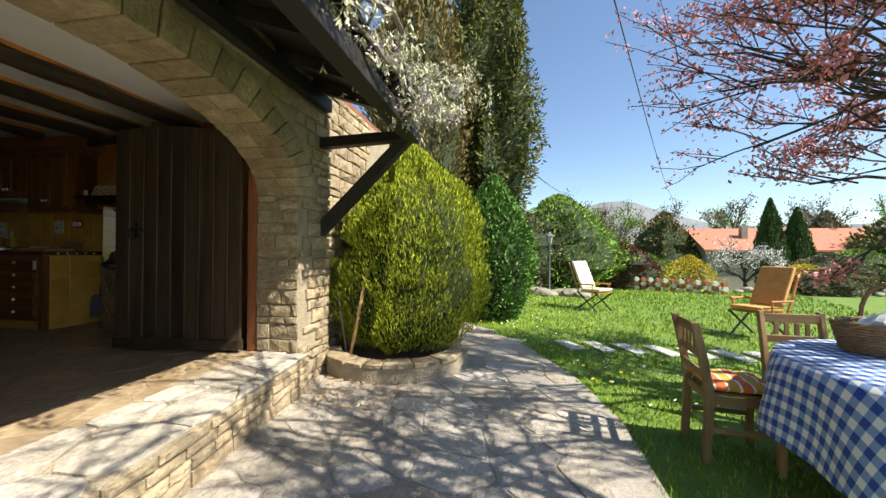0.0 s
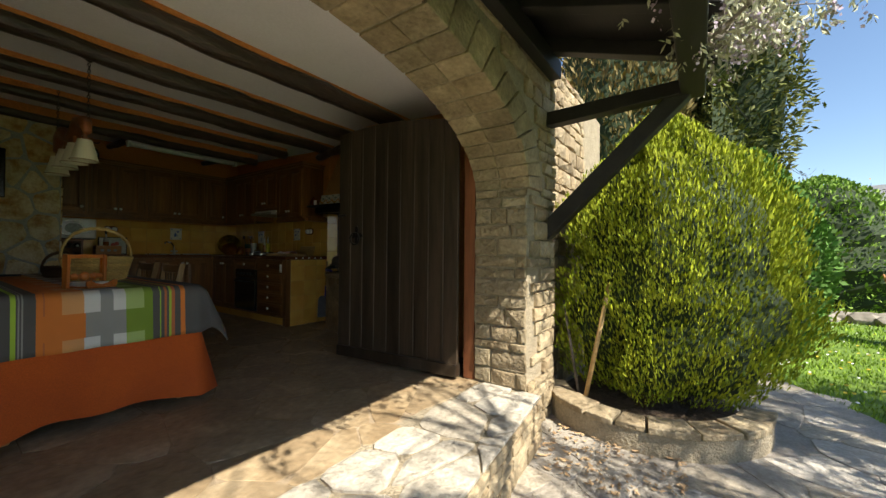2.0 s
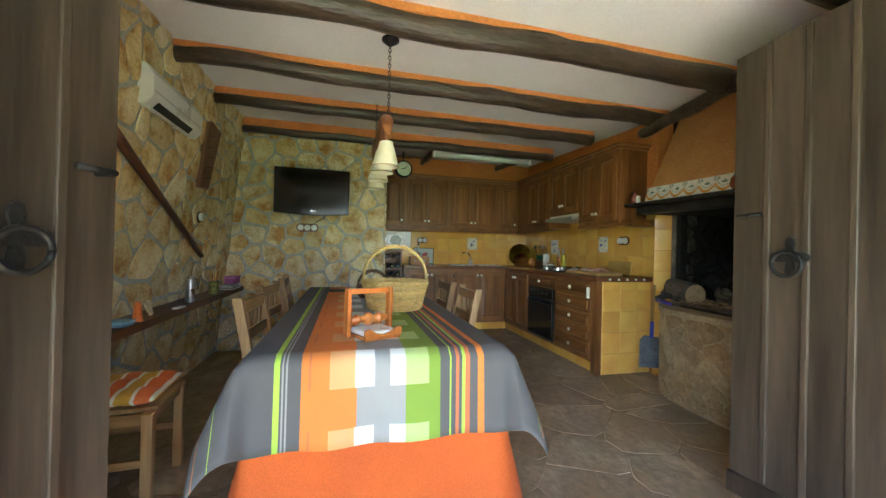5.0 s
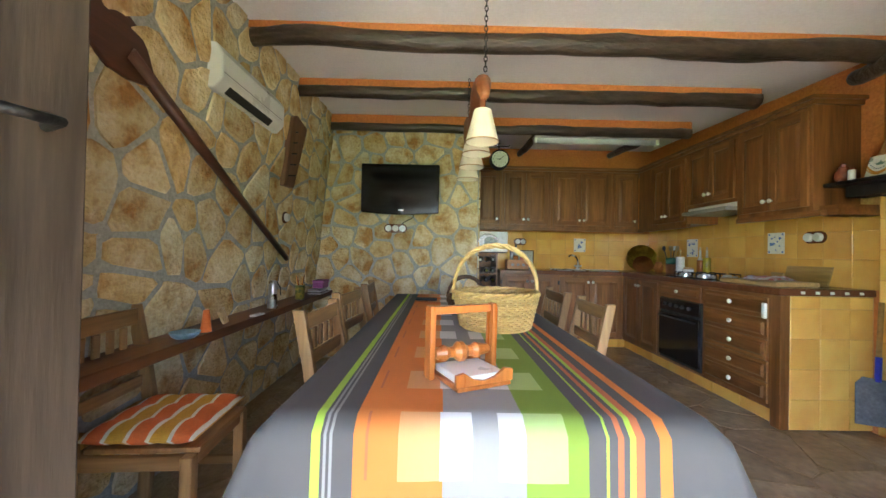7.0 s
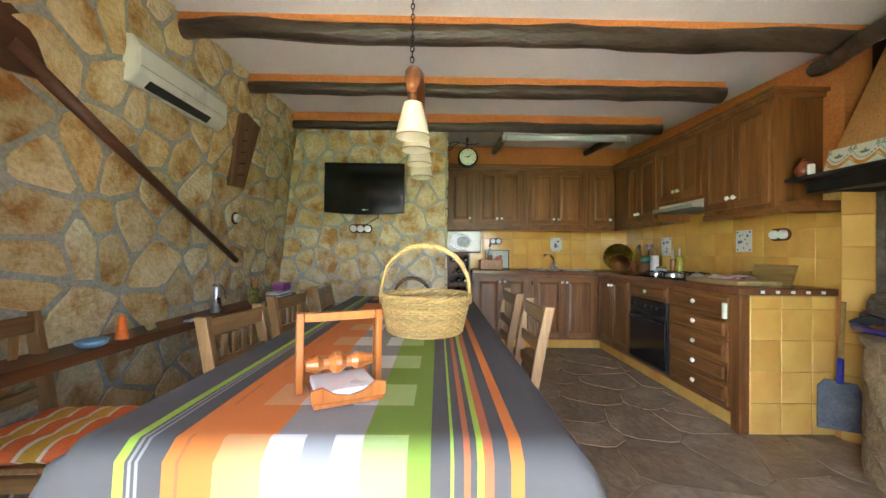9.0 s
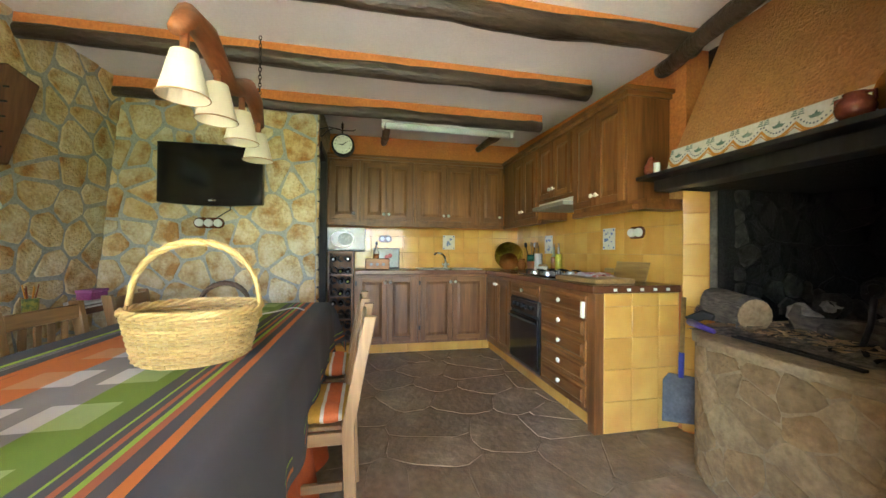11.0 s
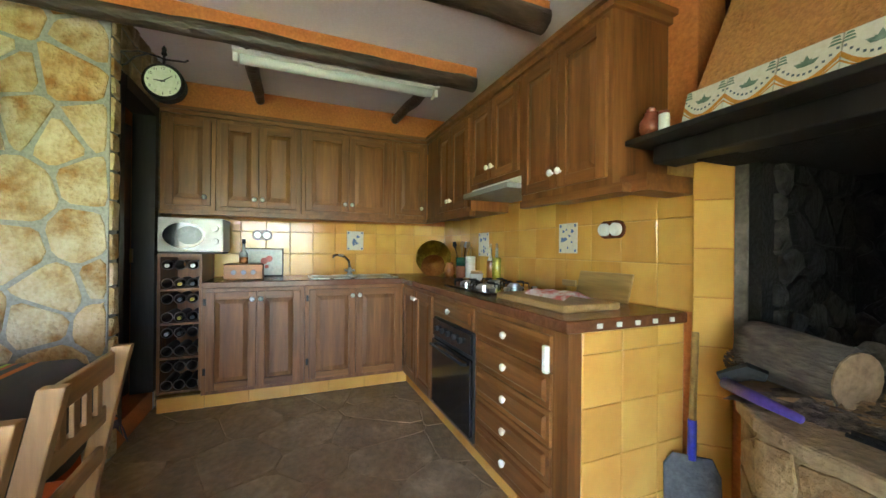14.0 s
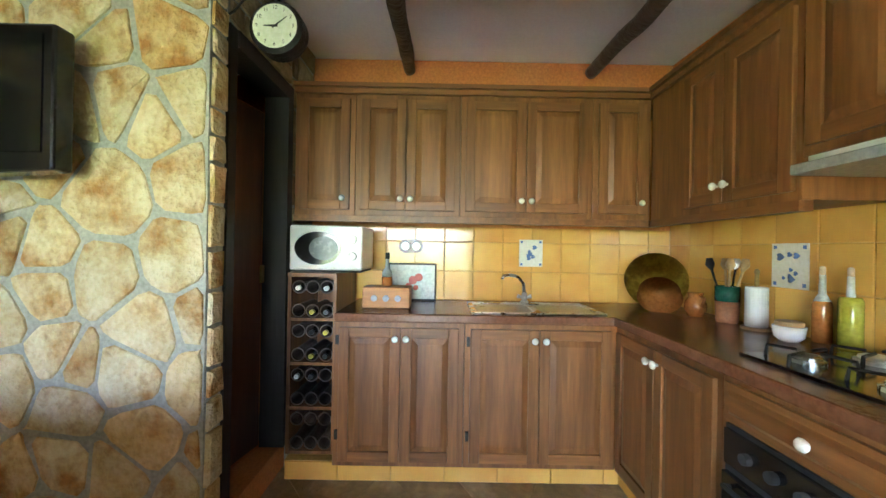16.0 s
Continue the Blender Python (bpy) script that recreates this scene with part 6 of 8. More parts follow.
for r in range(rows_ + 1):
    f = r / rows_
    row = []
    for x, y, nx_, ny_, cor, l in pts:
        g = max(0.0, (f - 0.38) / 0.62)
        w = g * (0.035 * math.sin(l * 15 + 1.5 * math.sin(l * 3.1)) + 0.04 + 0.05 * cor)
        lift = 0.03 + 0.05 * (0.5 + 0.5 * math.sin(l * 2.7 + 1.0)) * (1 - cor)
        row.append(bm.verts.new((x + nx_ * w, y + ny_ * w, TZ - 0.028 - f * (TZ - 0.028 - FZ - lift))))
    grid.append(row)
for a, b in zip(grid, grid[1:]):
    for k in range(len(pts)):
        bm.faces.new((a[k], a[(k + 1) % len(pts)], b[(k + 1) % len(pts)], b[k]))
bm.faces.new(grid[0][::-1])
uc = part("rust_undercloth", bm, M_rust, None, "rust-orange undercloth hanging in folds almost to the floor", smooth=True)
uc["category"] = "tablecloth"


# ---- chairs ----
def cushion_mat(name, a, b, c):
    m = bpy.data.materials.new(name)
    m.use_nodes = True
    N, L = m.node_tree.nodes, m.node_tree.links
    tc = N.new("ShaderNodeTexCoord")
    sep = N.new("ShaderNodeSeparateXYZ")
    L.new(tc.outputs["Object"], sep.inputs[0])
    ml = N.new("ShaderNodeMath")
    ml.operation = 'MULTIPLY_ADD'
    ml.inputs[1].default_value, ml.inputs[2].default_value = 7.0, 10.13
    L.new(sep.outputs[1], ml.inputs[0])
    fr_ = N.new("ShaderNodeMath")
    fr_.operation = 'FRACT'
    L.new(ml.outputs[0], fr_.inputs[0])
    r = N.new("ShaderNodeValToRGB")
    r.color_ramp.interpolation = 'CONSTANT'
    e = r.color_ramp.elements
    e[0].position, e[0].color = 0, (*a, 1)
    e[1].position, e[1].color = 0.40, (*c, 1)
    for p, col in ((0.50, b), (0.90, c)):
        q = e.new(p)
        q.color = (*col, 1)
    L.new(fr_.outputs[0], r.inputs[0])
    nz = N.new("ShaderNodeTexNoise")
    nz.inputs["Scale"].default_value = 30
    mx = N.new("ShaderNodeMix")
    mx.data_type, mx.blend_type = 'RGBA', 'OVERLAY'
    mx.inputs[0].default_value = 0.3
    L.new(r.outputs[0], mx.inputs[6])
    L.new(nz.outputs["Fac"], mx.inputs[7])
    L.new(mx.outputs[2], N["Principled BSDF"].inputs["Base Color"])
    N["Principled BSDF"].inputs["Roughness"].default_value = 0.85
    return m


M_cush = cushion_mat("striped_cushion", (0.62, 0.14, 0.03), (0.55, 0.30, 0.03), (0.72, 0.66, 0.55))


def chair(name, label, group, wood_=None, cushion=True):
    """A ladder-back chair at the origin; it faces +y."""
    W = wood_ or M_pine
    ob = thing(name, (0, 0, 0), label, "chair", group)
    w, d = 0.43, 0.42

    def post(nm, path, sx, sy):
        bm = bmesh.new()
        rings = []
        for x, y, z in path:
            rings.append([bm.verts.new((x + a * sx / 2, y + b * sy / 2, z)) for a, b in ((-1, -1), (1, -1), (1, 1), (-1, 1))])
        for a, b in zip(rings, rings[1:]):
            for k in range(4):
                bm.faces.new((a[k], a[(k + 1) % 4], b[(k + 1) % 4], b[k]))
        bm.faces.new(rings[0][::-1])
        bm.faces.new(rings[-1])
        return part(nm, bm, W["z"], ob, local=True, bevel=0.004)
    for s in (-1, 1):
        post("back_post", [(s * (w / 2 - 0.02), -d / 2 - 0.01, 0), (s * (w / 2 - 0.02), -d / 2 + 0.01, 0.45), (s * (w / 2 - 0.02), -d / 2 - 0.03, 0.68), (s * (w / 2 - 0.02), -d / 2 - 0.075, 0.90)], 0.034, 0.05)
        post("front_leg", [(s * (w / 2 - 0.025), d / 2 - 0.03, 0), (s * (w / 2 - 0.025), d / 2 - 0.03, 0.435)], 0.042, 0.042)
        part("side_stretcher", one(box, s * (w / 2 - 0.03) - 0.01, s * (w / 2 - 0.03) + 0.01, -d / 2 + 0.03, d / 2 - 0.05, 0.20, 0.235), W["y"], ob, local=True, bevel=0.003)
        part("side_rail", one(box, s * (w / 2 - 0.03) - 0.011, s * (w / 2 - 0.03) + 0.011, -d / 2 + 0.03, d / 2 - 0.05, 0.385, 0.435), W["y"], ob, local=True, bevel=0.003)
    part("front_rail", one(box, -w / 2 + 0.048, w / 2 - 0.048, d / 2 - 0.042, d / 2 - 0.02, 0.385, 0.435), W["x"], ob, local=True, bevel=0.003)
    part("back_rail", one(box, -w / 2 + 0.04, w / 2 - 0.04, -d / 2 + 0.0, -d / 2 + 0.022, 0.385, 0.435), W["x"], ob, local=True, bevel=0.003)
    part("seat", one(box, -w / 2 + 0.0385, w / 2 - 0.0385, -d / 2 + 0.037, d / 2, 0.4355, 0.455), W["x"], ob, local=True, bevel=0.005)
    for z, h in ((0.815, 0.07), (0.665, 0.055), (0.545, 0.05)):
        y = -d / 2 - 0.035 - max(0, (z - 0.62)) * 0.13
        part("back_slat", one(box, -w / 2 + 0.036, w / 2 - 0.036, y, y + 0.018, z, z + h), W["x"], ob, local=True, bevel=0.005)
    for k in range(4):
        x = -0.10 + 0.067 * k
        part("spindle", one(box, x - 0.016, x + 0.016, -d / 2 - 0.052, -d / 2 - 0.040, 0.721, 0.814), W["z"], ob, local=True, bevel=0.003)
    if cushion:
        bm = bmesh.new()
        n = 15
        for sgn in (1, -1):
            g = {}
            for i in range(n + 1):
                for j in range(n + 1):
                    u, v = -1 + 2 * i / n, -1 + 2 * j / n
                    hgt = 0.034 * (max(0, 1 - abs(u) ** 5) * max(0, 1 - abs(v) ** 5)) ** 0.5
                    hgt *= 0.72 + 0.45 * abs(math.sin(math.pi * 1.5 * u + math.pi / 2)) * abs(math.sin(math.pi * 1.5 * v + math.pi / 2))
                    g[i, j] = bm.verts.new((u * 0.20, v * 0.20, 0.489 + sgn * hgt))
            for i in range(n):
                for j in range(n):
                    q = (g[i, j], g[i + 1, j], g[i + 1, j + 1], g[i, j + 1])
                    bm.faces.new(q if sgn > 0 else q[::-1])
        bmesh.ops.remove_doubles(bm, verts=bm.verts, dist=0.0005)
        part("cushion", bm, M_cush, ob, "quilted orange and yellow striped cushion", smooth=True, local=True)
    return ob


ch = chair("dining_chair", "honey pine ladder-back chair with orange striped cushion at the table", "dining chairs")
spots = [(-4.50, 0.14, 4), (-4.76, 0.90, -4), (-5.42, 0.87, -6), (-6.09, 0.88, 3), (-5.14, 1.79, 180), (-5.72, 1.77, 181)]
ch.matrix_basis = pose(spots[0][0], spots[0][1], FZ, 0, 0, spots[0][2])
for x, y, a in spots[1:]:
    copy_thing(ch, pose(x, y, FZ, 0, 0, a))

# ---- on the table ----
TT = TZ + 0.0075
M_wicker = material("honey_wicker", (0.52, 0.31, 0.08), (0.78, 0.54, 0.20), 25, 0.55, 0.2, island=0.15)


def wicker(name, at, rx, ry, h, label, mat_, handle=True, rows=16, stakes=26, top=1.14):
    ob = thing(name, at, label, "basket")
    c = Vector(at)
    weave = bmesh.new()
    for r in range(rows):
        f = (r + 0.5) / rows
        gx, gy = rx * (0.94 + (top - 0.94) * f), ry * (0.94 + (top - 0.94) * f)
        path = []
        m = stakes * 4
        for k in range(m + 1):
            a = 2 * math.pi * k / m
            wv = 0.006 * math.cos(stakes * a / 2 * 2 + math.pi * (r % 2)) 
            path.append(c + Vector(((gx + wv) * math.cos(a), (gy + wv) * math.sin(a), 0.008 + h * f)))
        tube(weave, path, h / rows * 0.52, 5, False)
    part("weave", weave, mat_, ob, smooth=True)
    st = bmesh.new()
    for k in range(stakes):
        a = 2 * math.pi * (k + 0.5) / stakes
        tube(st, [c + Vector((rx * 0.94 * math.cos(a), ry * 0.94 * math.sin(a), 0.004)), c + Vector((rx * top * math.cos(a), ry * top * math.sin(a), h + 0.004))], 0.0035, 5)
    part("stakes", st, mat_, ob)
    part("base", one(lathe, [(rx * 0.92, 0.0), (rx * 0.92, 0.008)], tuple(c), 28), mat_, ob) if abs(rx - ry) < 0.001 else part("base", one(prism, [c + Vector((rx * 0.92 * math.cos(a), ry * 0.92 * math.sin(a), 0)) for a in [2 * math.pi * q / 28 for q in range(28)]], (0, 0, 0.008)), mat_, ob)
    rim = bmesh.new()
    for ph in (0, 2.1, 4.2):
        tube(rim, [c + Vector(((rx * top + 0.008 * math.cos(9 * a + ph)) * math.cos(a), (ry * top + 0.008 * math.cos(9 * a + ph)) * math.sin(a), h + 0.012 + 0.008 * math.sin(9 * a + ph))) for a in [2 * math.pi * q / 90 for q in range(91)]], 0.007, 6, False)
    part("rim", rim, mat_, ob, smooth=True)
    if handle:
        hd_ = bmesh.new()
        for ph in (0, 2.1, 4.2):
            tube(hd_, [c + Vector((0.007 * math.cos(ph + 9 * a), (ry * top + 0.004) * math.cos(a), h - 0.02 + (0.265 if h > 0.1 else 0.16) * max(0, math.sin(a)) ** 0.75 + 0.007 * math.sin(ph + 9 * a))) for a in [math.pi * q / 40 for q in range(41)]], 0.008, 6)
        part("handle", hd_, mat_, ob, smooth=True)
    return ob


wicker("wicker_basket", (-4.87, 1.465, TT), 0.175, 0.180, 0.160, "pale wicker basket with a tall round handle on the striped cloth", M_wicker)
M_dwick = material("dark_twigs", (0.05, 0.025, 0.012), (0.12, 0.06, 0.03), 25, 0.7, 0.3)
wicker("twig_basket", (-5.46, 1.36, TT), 0.13, 0.11, 0.07, "small dark twig basket with a looped handle on the table", M_dwick, True, 6, 18, 1.05)
M_tow = wood("orange_lacquered_wood", (0.36, 0.095, 0.015), (0.52, 0.17, 0.034), "z", 0.3, 8, 0.05)
hl = thing("napkin_holder", (-4.13, 1.265, TT), "orange lacquered wooden napkin stand with a turned roller", "napkin holder")
hx, hy = -4.10, 1.265
part("base", one(box, hx - 0.09, hx + 0.08, hy - 0.085, hy + 0.085, TT, TT + 0.012), M_tow, hl, bevel=0.003)
for s in (-1, 1):
    y = hy + s * 0.105
    part("upright", one(prism, [(hx - 0.075, y - 0.009, TT), (hx - 0.035, y - 0.009, TT), (hx - 0.03, y - 0.009, TT + 0.19), (hx - 0.035, y - 0.009, TT + 0.21), (hx - 0.065, y - 0.009, TT + 0.21), (hx - 0.07, y - 0.009, TT + 0.19)], (0, 0.018, 0)), M_tow, hl, bevel=0.003)
for x in (hx + 0.070, hx - 0.1):
    pr_ = [(x, hy - 0.09, TT + 0.013), (x, hy + 0.09, TT + 0.013), (x, hy + 0.09, TT + 0.045), (x, hy + 0.065, TT + 0.05), (x, hy + 0.035, TT + 0.03), (x, hy, TT + 0.022), (x, hy - 0.035, TT + 0.03), (x, hy - 0.065, TT + 0.05), (x, hy - 0.09, TT + 0.045)]
    part("lip", one(prism, pr_, (0.012, 0, 0)), M_tow, hl, bevel=0.002)
part("top_bar", one(box, hx - 0.062, hx - 0.038, hy - 0.095, hy + 0.095, TT + 0.185, TT + 0.208), M_tow, hl, bevel=0.003)
part("roller", one(tube, [(hx - 0.05, hy - 0.09 + k * 0.18 / 12, TT + 0.07) for k in range(13)], [0.014, 0.02, 0.024, 0.016, 0.016, 0.03, 0.03, 0.016, 0.016, 0.024, 0.02, 0.016, 0.014], 14), M_tow, hl, smooth=False)
part("paper_napkin", one(box, hx - 0.08, hx + 0.065, hy - 0.075, hy + 0.075, TT + 0.013, TT + 0.035), M_plasticw, hl, "stack of white paper napkins", bevel=0.004)
hl.rotation_euler.z = 0.45
ph = thing("remote_control", (-5.86, 1.09, TT), "slim black remote control lying on the cloth", "remote control")
part("body", one(box, -5.90, -5.82, 1.01, 1.17, TT, TT + 0.016), M_blackmat, ph, bevel=0.004)
cbx = thing("white_cable", (-5.6, 1.6, TT), "thin white cable lying loosely on the cloth", "cable")
part("cable", one(tube, [(-5.52, 1.46, TT + 0.03), (-5.62, 1.56, TT + 0.035), (-5.80, 1.62, TT + 0.03), (-5.90, 1.64, TT + 0.012), (-5.86, 1.68, TT + 0.004)], 0.004, 6), M_plasticw, cbx)

# ---- lamp over the table ----
yoke = thing("hanging_lamp", (-5.4, 1.39, 2.3), "wooden ox-yoke lamp with four cream shades hung on two chains", "lamp")
LY = 1.39
M_yoke = wood("yoke_wood", (0.20, 0.06, 0.02), (0.36, 0.13, 0.05), "x", 0.45, 7, 0.2)
bm = bmesh.new()
tube(bm, [(-4.86, LY, 2.30), (-4.95, LY, 2.40), (-5.10, LY, 2.42), (-5.25, LY, 2.37), (-5.38, LY, 2.33), (-5.50, LY, 2.37), (-5.66, LY, 2.44), (-5.82, LY, 2.42), (-5.94, LY, 2.31)], [0.025, 0.045, 0.05, 0.045, 0.042, 0.045, 0.05, 0.045, 0.025], 12)
part("yoke", bm, M_yoke, yoke, smooth=True)
M_shade = bpy.data.materials.new("cream_fabric_shade")
M_shade.use_nodes = True
M_shade.node_tree.nodes["Principled BSDF"].inputs["Base Color"].default_value = (0.80, 0.72, 0.55, 1)
M_shade.node_tree.nodes["Principled BSDF"].inputs["Roughness"].default_value = 0.9
M_shade.node_tree.nodes["Principled BSDF"].inputs["Transmission Weight"].default_value = 0.0
for x, zt in ((-4.93, 2.25), (-5.24, 2.27), (-5.58, 2.27), (-5.90, 2.25)):
    sh_ = thing("lampshade", (0, 0, 0), "cream pleated fabric shade", "")
    sh_.parent = yoke
    sh_.location = Vector((x, LY, zt)) - yoke.matrix_basis.translation
    bm = bmesh.new()
    n = 28
    rings = [[bm.verts.new((x + r * math.cos(2 * math.pi * k / n), LY + r * math.sin(2 * math.pi * k / n), z)) for k in range(n)] for r, z in ((0.045, zt), (0.085, zt - 0.165), (0.083, zt - 0.165), (0.043, zt))]
    for a, b in zip(rings, rings[1:]):
        for k in range(n):
            bm.faces.new((a[k], a[(k + 1) % n], b[(k + 1) % n], b[k]))
    part("fabric", bm, M_shade, sh_, smooth=False)
    part("holder", one(tube, [(x, LY, zt + 0.08), (x, LY, zt - 0.04)], 0.016, 10), M_yoke, sh_)
    part("trim", one(tube, [(x + 0.086 * math.cos(2 * math.pi * k / 28), LY + 0.086 * math.sin(2 * math.pi * k / 28), zt - 0.163) for k in range(29)], 0.003, 6, False), M_bamboo, sh_)
for x in (-4.84, -5.92):
    bm = bmesh.new()
    z = 2.42
    k = 0
    while z < (2.85 if x > -5 else 2.89):
        ax = (0.008, 0) if k % 2 else (0, 0.008)
        tube(bm, [(x + ax[0] * math.cos(a), LY + ax[1] * math.cos(a), z + 0.016 * math.sin(a)) for a in [q * math.pi / 4 for q in range(9)]], 0.0028, 5, False)
        z += 0.025
        k += 1
    part("chain", bm, M_iron, yoke)
part("canopy", one(lathe, [(0.012, 2.835), (0.03, 2.85), (0.055, 2.868), (0.055, 2.8815)], (-4.82, LY, 0), 18), M_iron, yoke)

# ---- outdoors, the ground ----
def fall(x, y):
    s = min(1.0, max(0.0, (y - 13.5) / 14))
    return -2.6 * s * s * (3 - 2 * s)


bm = bmesh.new()
xs = [-1500, -300, -80, -30, -14, -8, -4, 0, 4, 8, 12, 18, 26, 36, 50, 80, 300, 1500]
ys = [-1500, -300, -60, -20, -8, -3, 0, 3, 6, 9, 12, 13.5, 15, 17, 19, 21, 23, 25, 28, 34, 45, 60, 100, 300, 1500]
gv = {(i, j): bm.verts.new((x, y, fall(x, y))) for i, x in enumerate(xs) for j, y in enumerate(ys)}
for i in range(len(xs) - 1):
    for j in range(len(ys) - 1):
        bm.faces.new((gv[i, j], gv[i + 1, j], gv[i + 1, j + 1], gv[i, j + 1]))
ground = part("ground", bm, M_grass_ground, None, "green lawn falling away behind the garden", smooth=True, kind="structure", category="ground")
bm = bmesh.new()
prism(bm, [(-2.3, -3.5, 0.0), (1.1, -3.5, 0.0), (0.98, 0.5, 0.0), (0.86, 2.2, 0.0), (0.88, 3.1, 0.0), (0.70, 4.1, 0.0), (0.25, 5.3, 0.0), (-0.45, 6.5, 0.0), (-1.2, 7.4, 0.0), (-2.3, 8.2, 0.0)], (0, 0, GZ - 0.01))
patio = part("pavement_patio", bm, M_pavejoint, None, "stone paved patio path along the house", kind="structure", category="pavement")
M_paleslab = material("pale_concrete", (0.45, 0.43, 0.38), (0.60, 0.58, 0.52), 6, 0.9, 0.4)
# ---- porch ----
M_black = wood("blackened_timber", (0.006, 0.005, 0.004), (0.028, 0.024, 0.020), "y", 0.6, 7, 0.5)
roof = thing("porch_roof", (-1.5, 0, 3.0), "lean-to porch roof of blackened timber over the arch", "roof")
part("boarding", one(prism, [(-2.02, -4.9, 3.12), (-0.88, -4.9, 2.72), (-0.88, -4.9, 2.76), (-2.02, -4.9, 3.20)], (0, 8.62, 0)), M_black, roof)
part("eave_beam", one(box, -1.06, -0.92, -4.9, 3.68, 2.46, 2.60), M_black, roof, bevel=0.01)
for k in range(14):
    y = -4.6 + 0.62 * k
    part("rafter", one(prism, [(-2.0, y, 3.00), (-0.86, y, 2.602), (-0.86, y, 2.70), (-2.0, y, 3.11)], (0, 0.10, 0)), M_black, roof, bevel=0.006)
part("tie_beam", one(prism, [(-2.0, 3.60, 2.44), (-0.98, 3.56, 2.47), (-0.98, 3.56, 2.57), (-2.0, 3.60, 2.55)], (0, 0.11, 0)), M_black, roof, bevel=0.006)
part("strut", one(prism, [(-1.985, 3.62, 1.50), (-1.985, 3.62, 1.68), (-1.12, 3.58, 2.50), (-0.96, 3.58, 2.50)], (0, 0.11, 0)), M_black, roof, bevel=0.006)
part("wall_plate", one(box, -1.99, -1.90, -4.9, 3.70, 2.84, 2.98), M_black, roof, bevel=0.006)
wall_return = part("wall_return", one(box, -2.7, -2.17, 3.84, 6.4, -0.05, 3.3), M_stonemortar, None, "sunlit rubble wall beyond the porch", kind="structure", category="wall")
part("house_roof", one(prism, [(-2.3, -5.2, 3.31), (-8.8, -5.2, 5.4), (-8.8, -5.2, 5.55), (-2.26, -5.2, 3.46)], (0, 11.8, 0)), material("clay_roof", (0.25, 0.09, 0.05), (0.36, 0.15, 0.08), 9, 0.9, 0.4), None, "clay tiled main roof of the house", kind="structure", category="roof")
part("house_flank", one(box, -8.8, -2.75, 5.2, 5.4, -0.05, 4.0), M_stonemortar, None, "stone flank of the house", kind="structure", category="wall")


# ---- foliage ----
def leaf_mat(name, a, b, transl=0.25):
    m = material(name, a, b, 1.3, 0.6, 0.0, 12, island=0.35)
    bsdf = m.node_tree.nodes["Principled BSDF"]
    for link in list(bsdf.inputs["Roughness"].links):
        m.node_tree.links.remove(link)
    bsdf.inputs["Roughness"].default_value = 0.75
    bsdf.inputs["Specular IOR Level"].default_value = 0.25
    return m


def leaves(bm, pts, size, rng, up=0.3, slim=0.45, droop=0.0, outward=None):
    for p in pts:
        l = size * rng.uniform(0.6, 1.4)
        d = Vector((rng.gauss(0, 1), rng.gauss(0, 1), rng.gauss(0, 1) + up * 3 - droop * 3))
        if outward is not None:
            d += (Vector(p) - Vector(outward(p))).normalized() * 1.8
        d.normalize()
        s = d.cross(Vector((rng.gauss(0, 1), rng.gauss(0, 1), rng.gauss(0, 1)))).normalized() * l * slim
        p = Vector(p)
        a, b, c, e = bm.verts.new(p), bm.verts.new(p + d * l * 0.5 + s * 0.5), bm.verts.new(p + d * l), bm.verts.new(p + d * l * 0.5 - s * 0.5)
        bm.faces.new((a, b, c, e))


def bush(name, at, rad, h, label, mat_, n, size, seed, kind="bush", up=0.3, slim=0.45, sharp=0.6, base=0.0, lump=0.22, droop=0.0, trunk=None, core=True):
    """A dense shrub: a few stems, a dark body painted as inner shade and many small leaves on an uneven outline."""
    rng = random.Random(seed)
    ob = thing(name, at, label, kind)
    at = Vector(at)

    def prof(f):
        return max(0.02, (math.sin(math.pi * min(1, f * 0.92 + 0.08)) ** sharp) * (1.0 if f < 0.35 else 1 - ((f - 0.35) / 0.65) ** 2.2 * 0.55))

    def surf(f, a, k=1.0):
        r = rad * prof(f) * (1 + lump * noise.noise(Vector((math.cos(a) * 1.7, math.sin(a) * 1.7, f * 4 + seed))) + lump * 0.6 * noise.noise(Vector((math.cos(a) * 5, math.sin(a) * 5, f * 12 + seed))))
        return at + Vector((math.cos(a) * r * k, math.sin(a) * r * k, base + (h - base) * f))
    st = bmesh.new()
    for k in range(5):
        a = rng.uniform(0, 6.28)
        tube(st, [at + Vector((0.12 * math.cos(a) * min(1, rad), 0.12 * math.sin(a) * min(1, rad), -0.1)), surf(0.25, a, 0.35), surf(0.6, a, 0.45)], [0.05 * min(1.6, rad), 0.03 * min(1.6, rad), 0.012], 6)
    part("trunk", st, trunk or M_bark, ob)
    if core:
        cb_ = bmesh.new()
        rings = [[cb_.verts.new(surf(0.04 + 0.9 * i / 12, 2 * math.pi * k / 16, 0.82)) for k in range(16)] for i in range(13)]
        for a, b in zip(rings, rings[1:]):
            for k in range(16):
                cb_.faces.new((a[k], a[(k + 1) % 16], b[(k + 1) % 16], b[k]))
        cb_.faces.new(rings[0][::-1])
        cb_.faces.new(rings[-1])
        part("inner_foliage", cb_, M_leafshade, ob)
    bm = bmesh.new()
    pts = []
    for _ in range(n):
        f, a = rng.random() ** 0.85, rng.uniform(0, 2 * math.pi)
        pts.append(surf(f, a, rng.uniform(0.80, 1.04)))
    leaves(bm, pts, size, rng, up, slim, droop, outward=lambda p: at + Vector((0, 0, (p[2] - at.z) * 0.6)))
    cr = part("crown", bm, mat_, ob)
    return ob


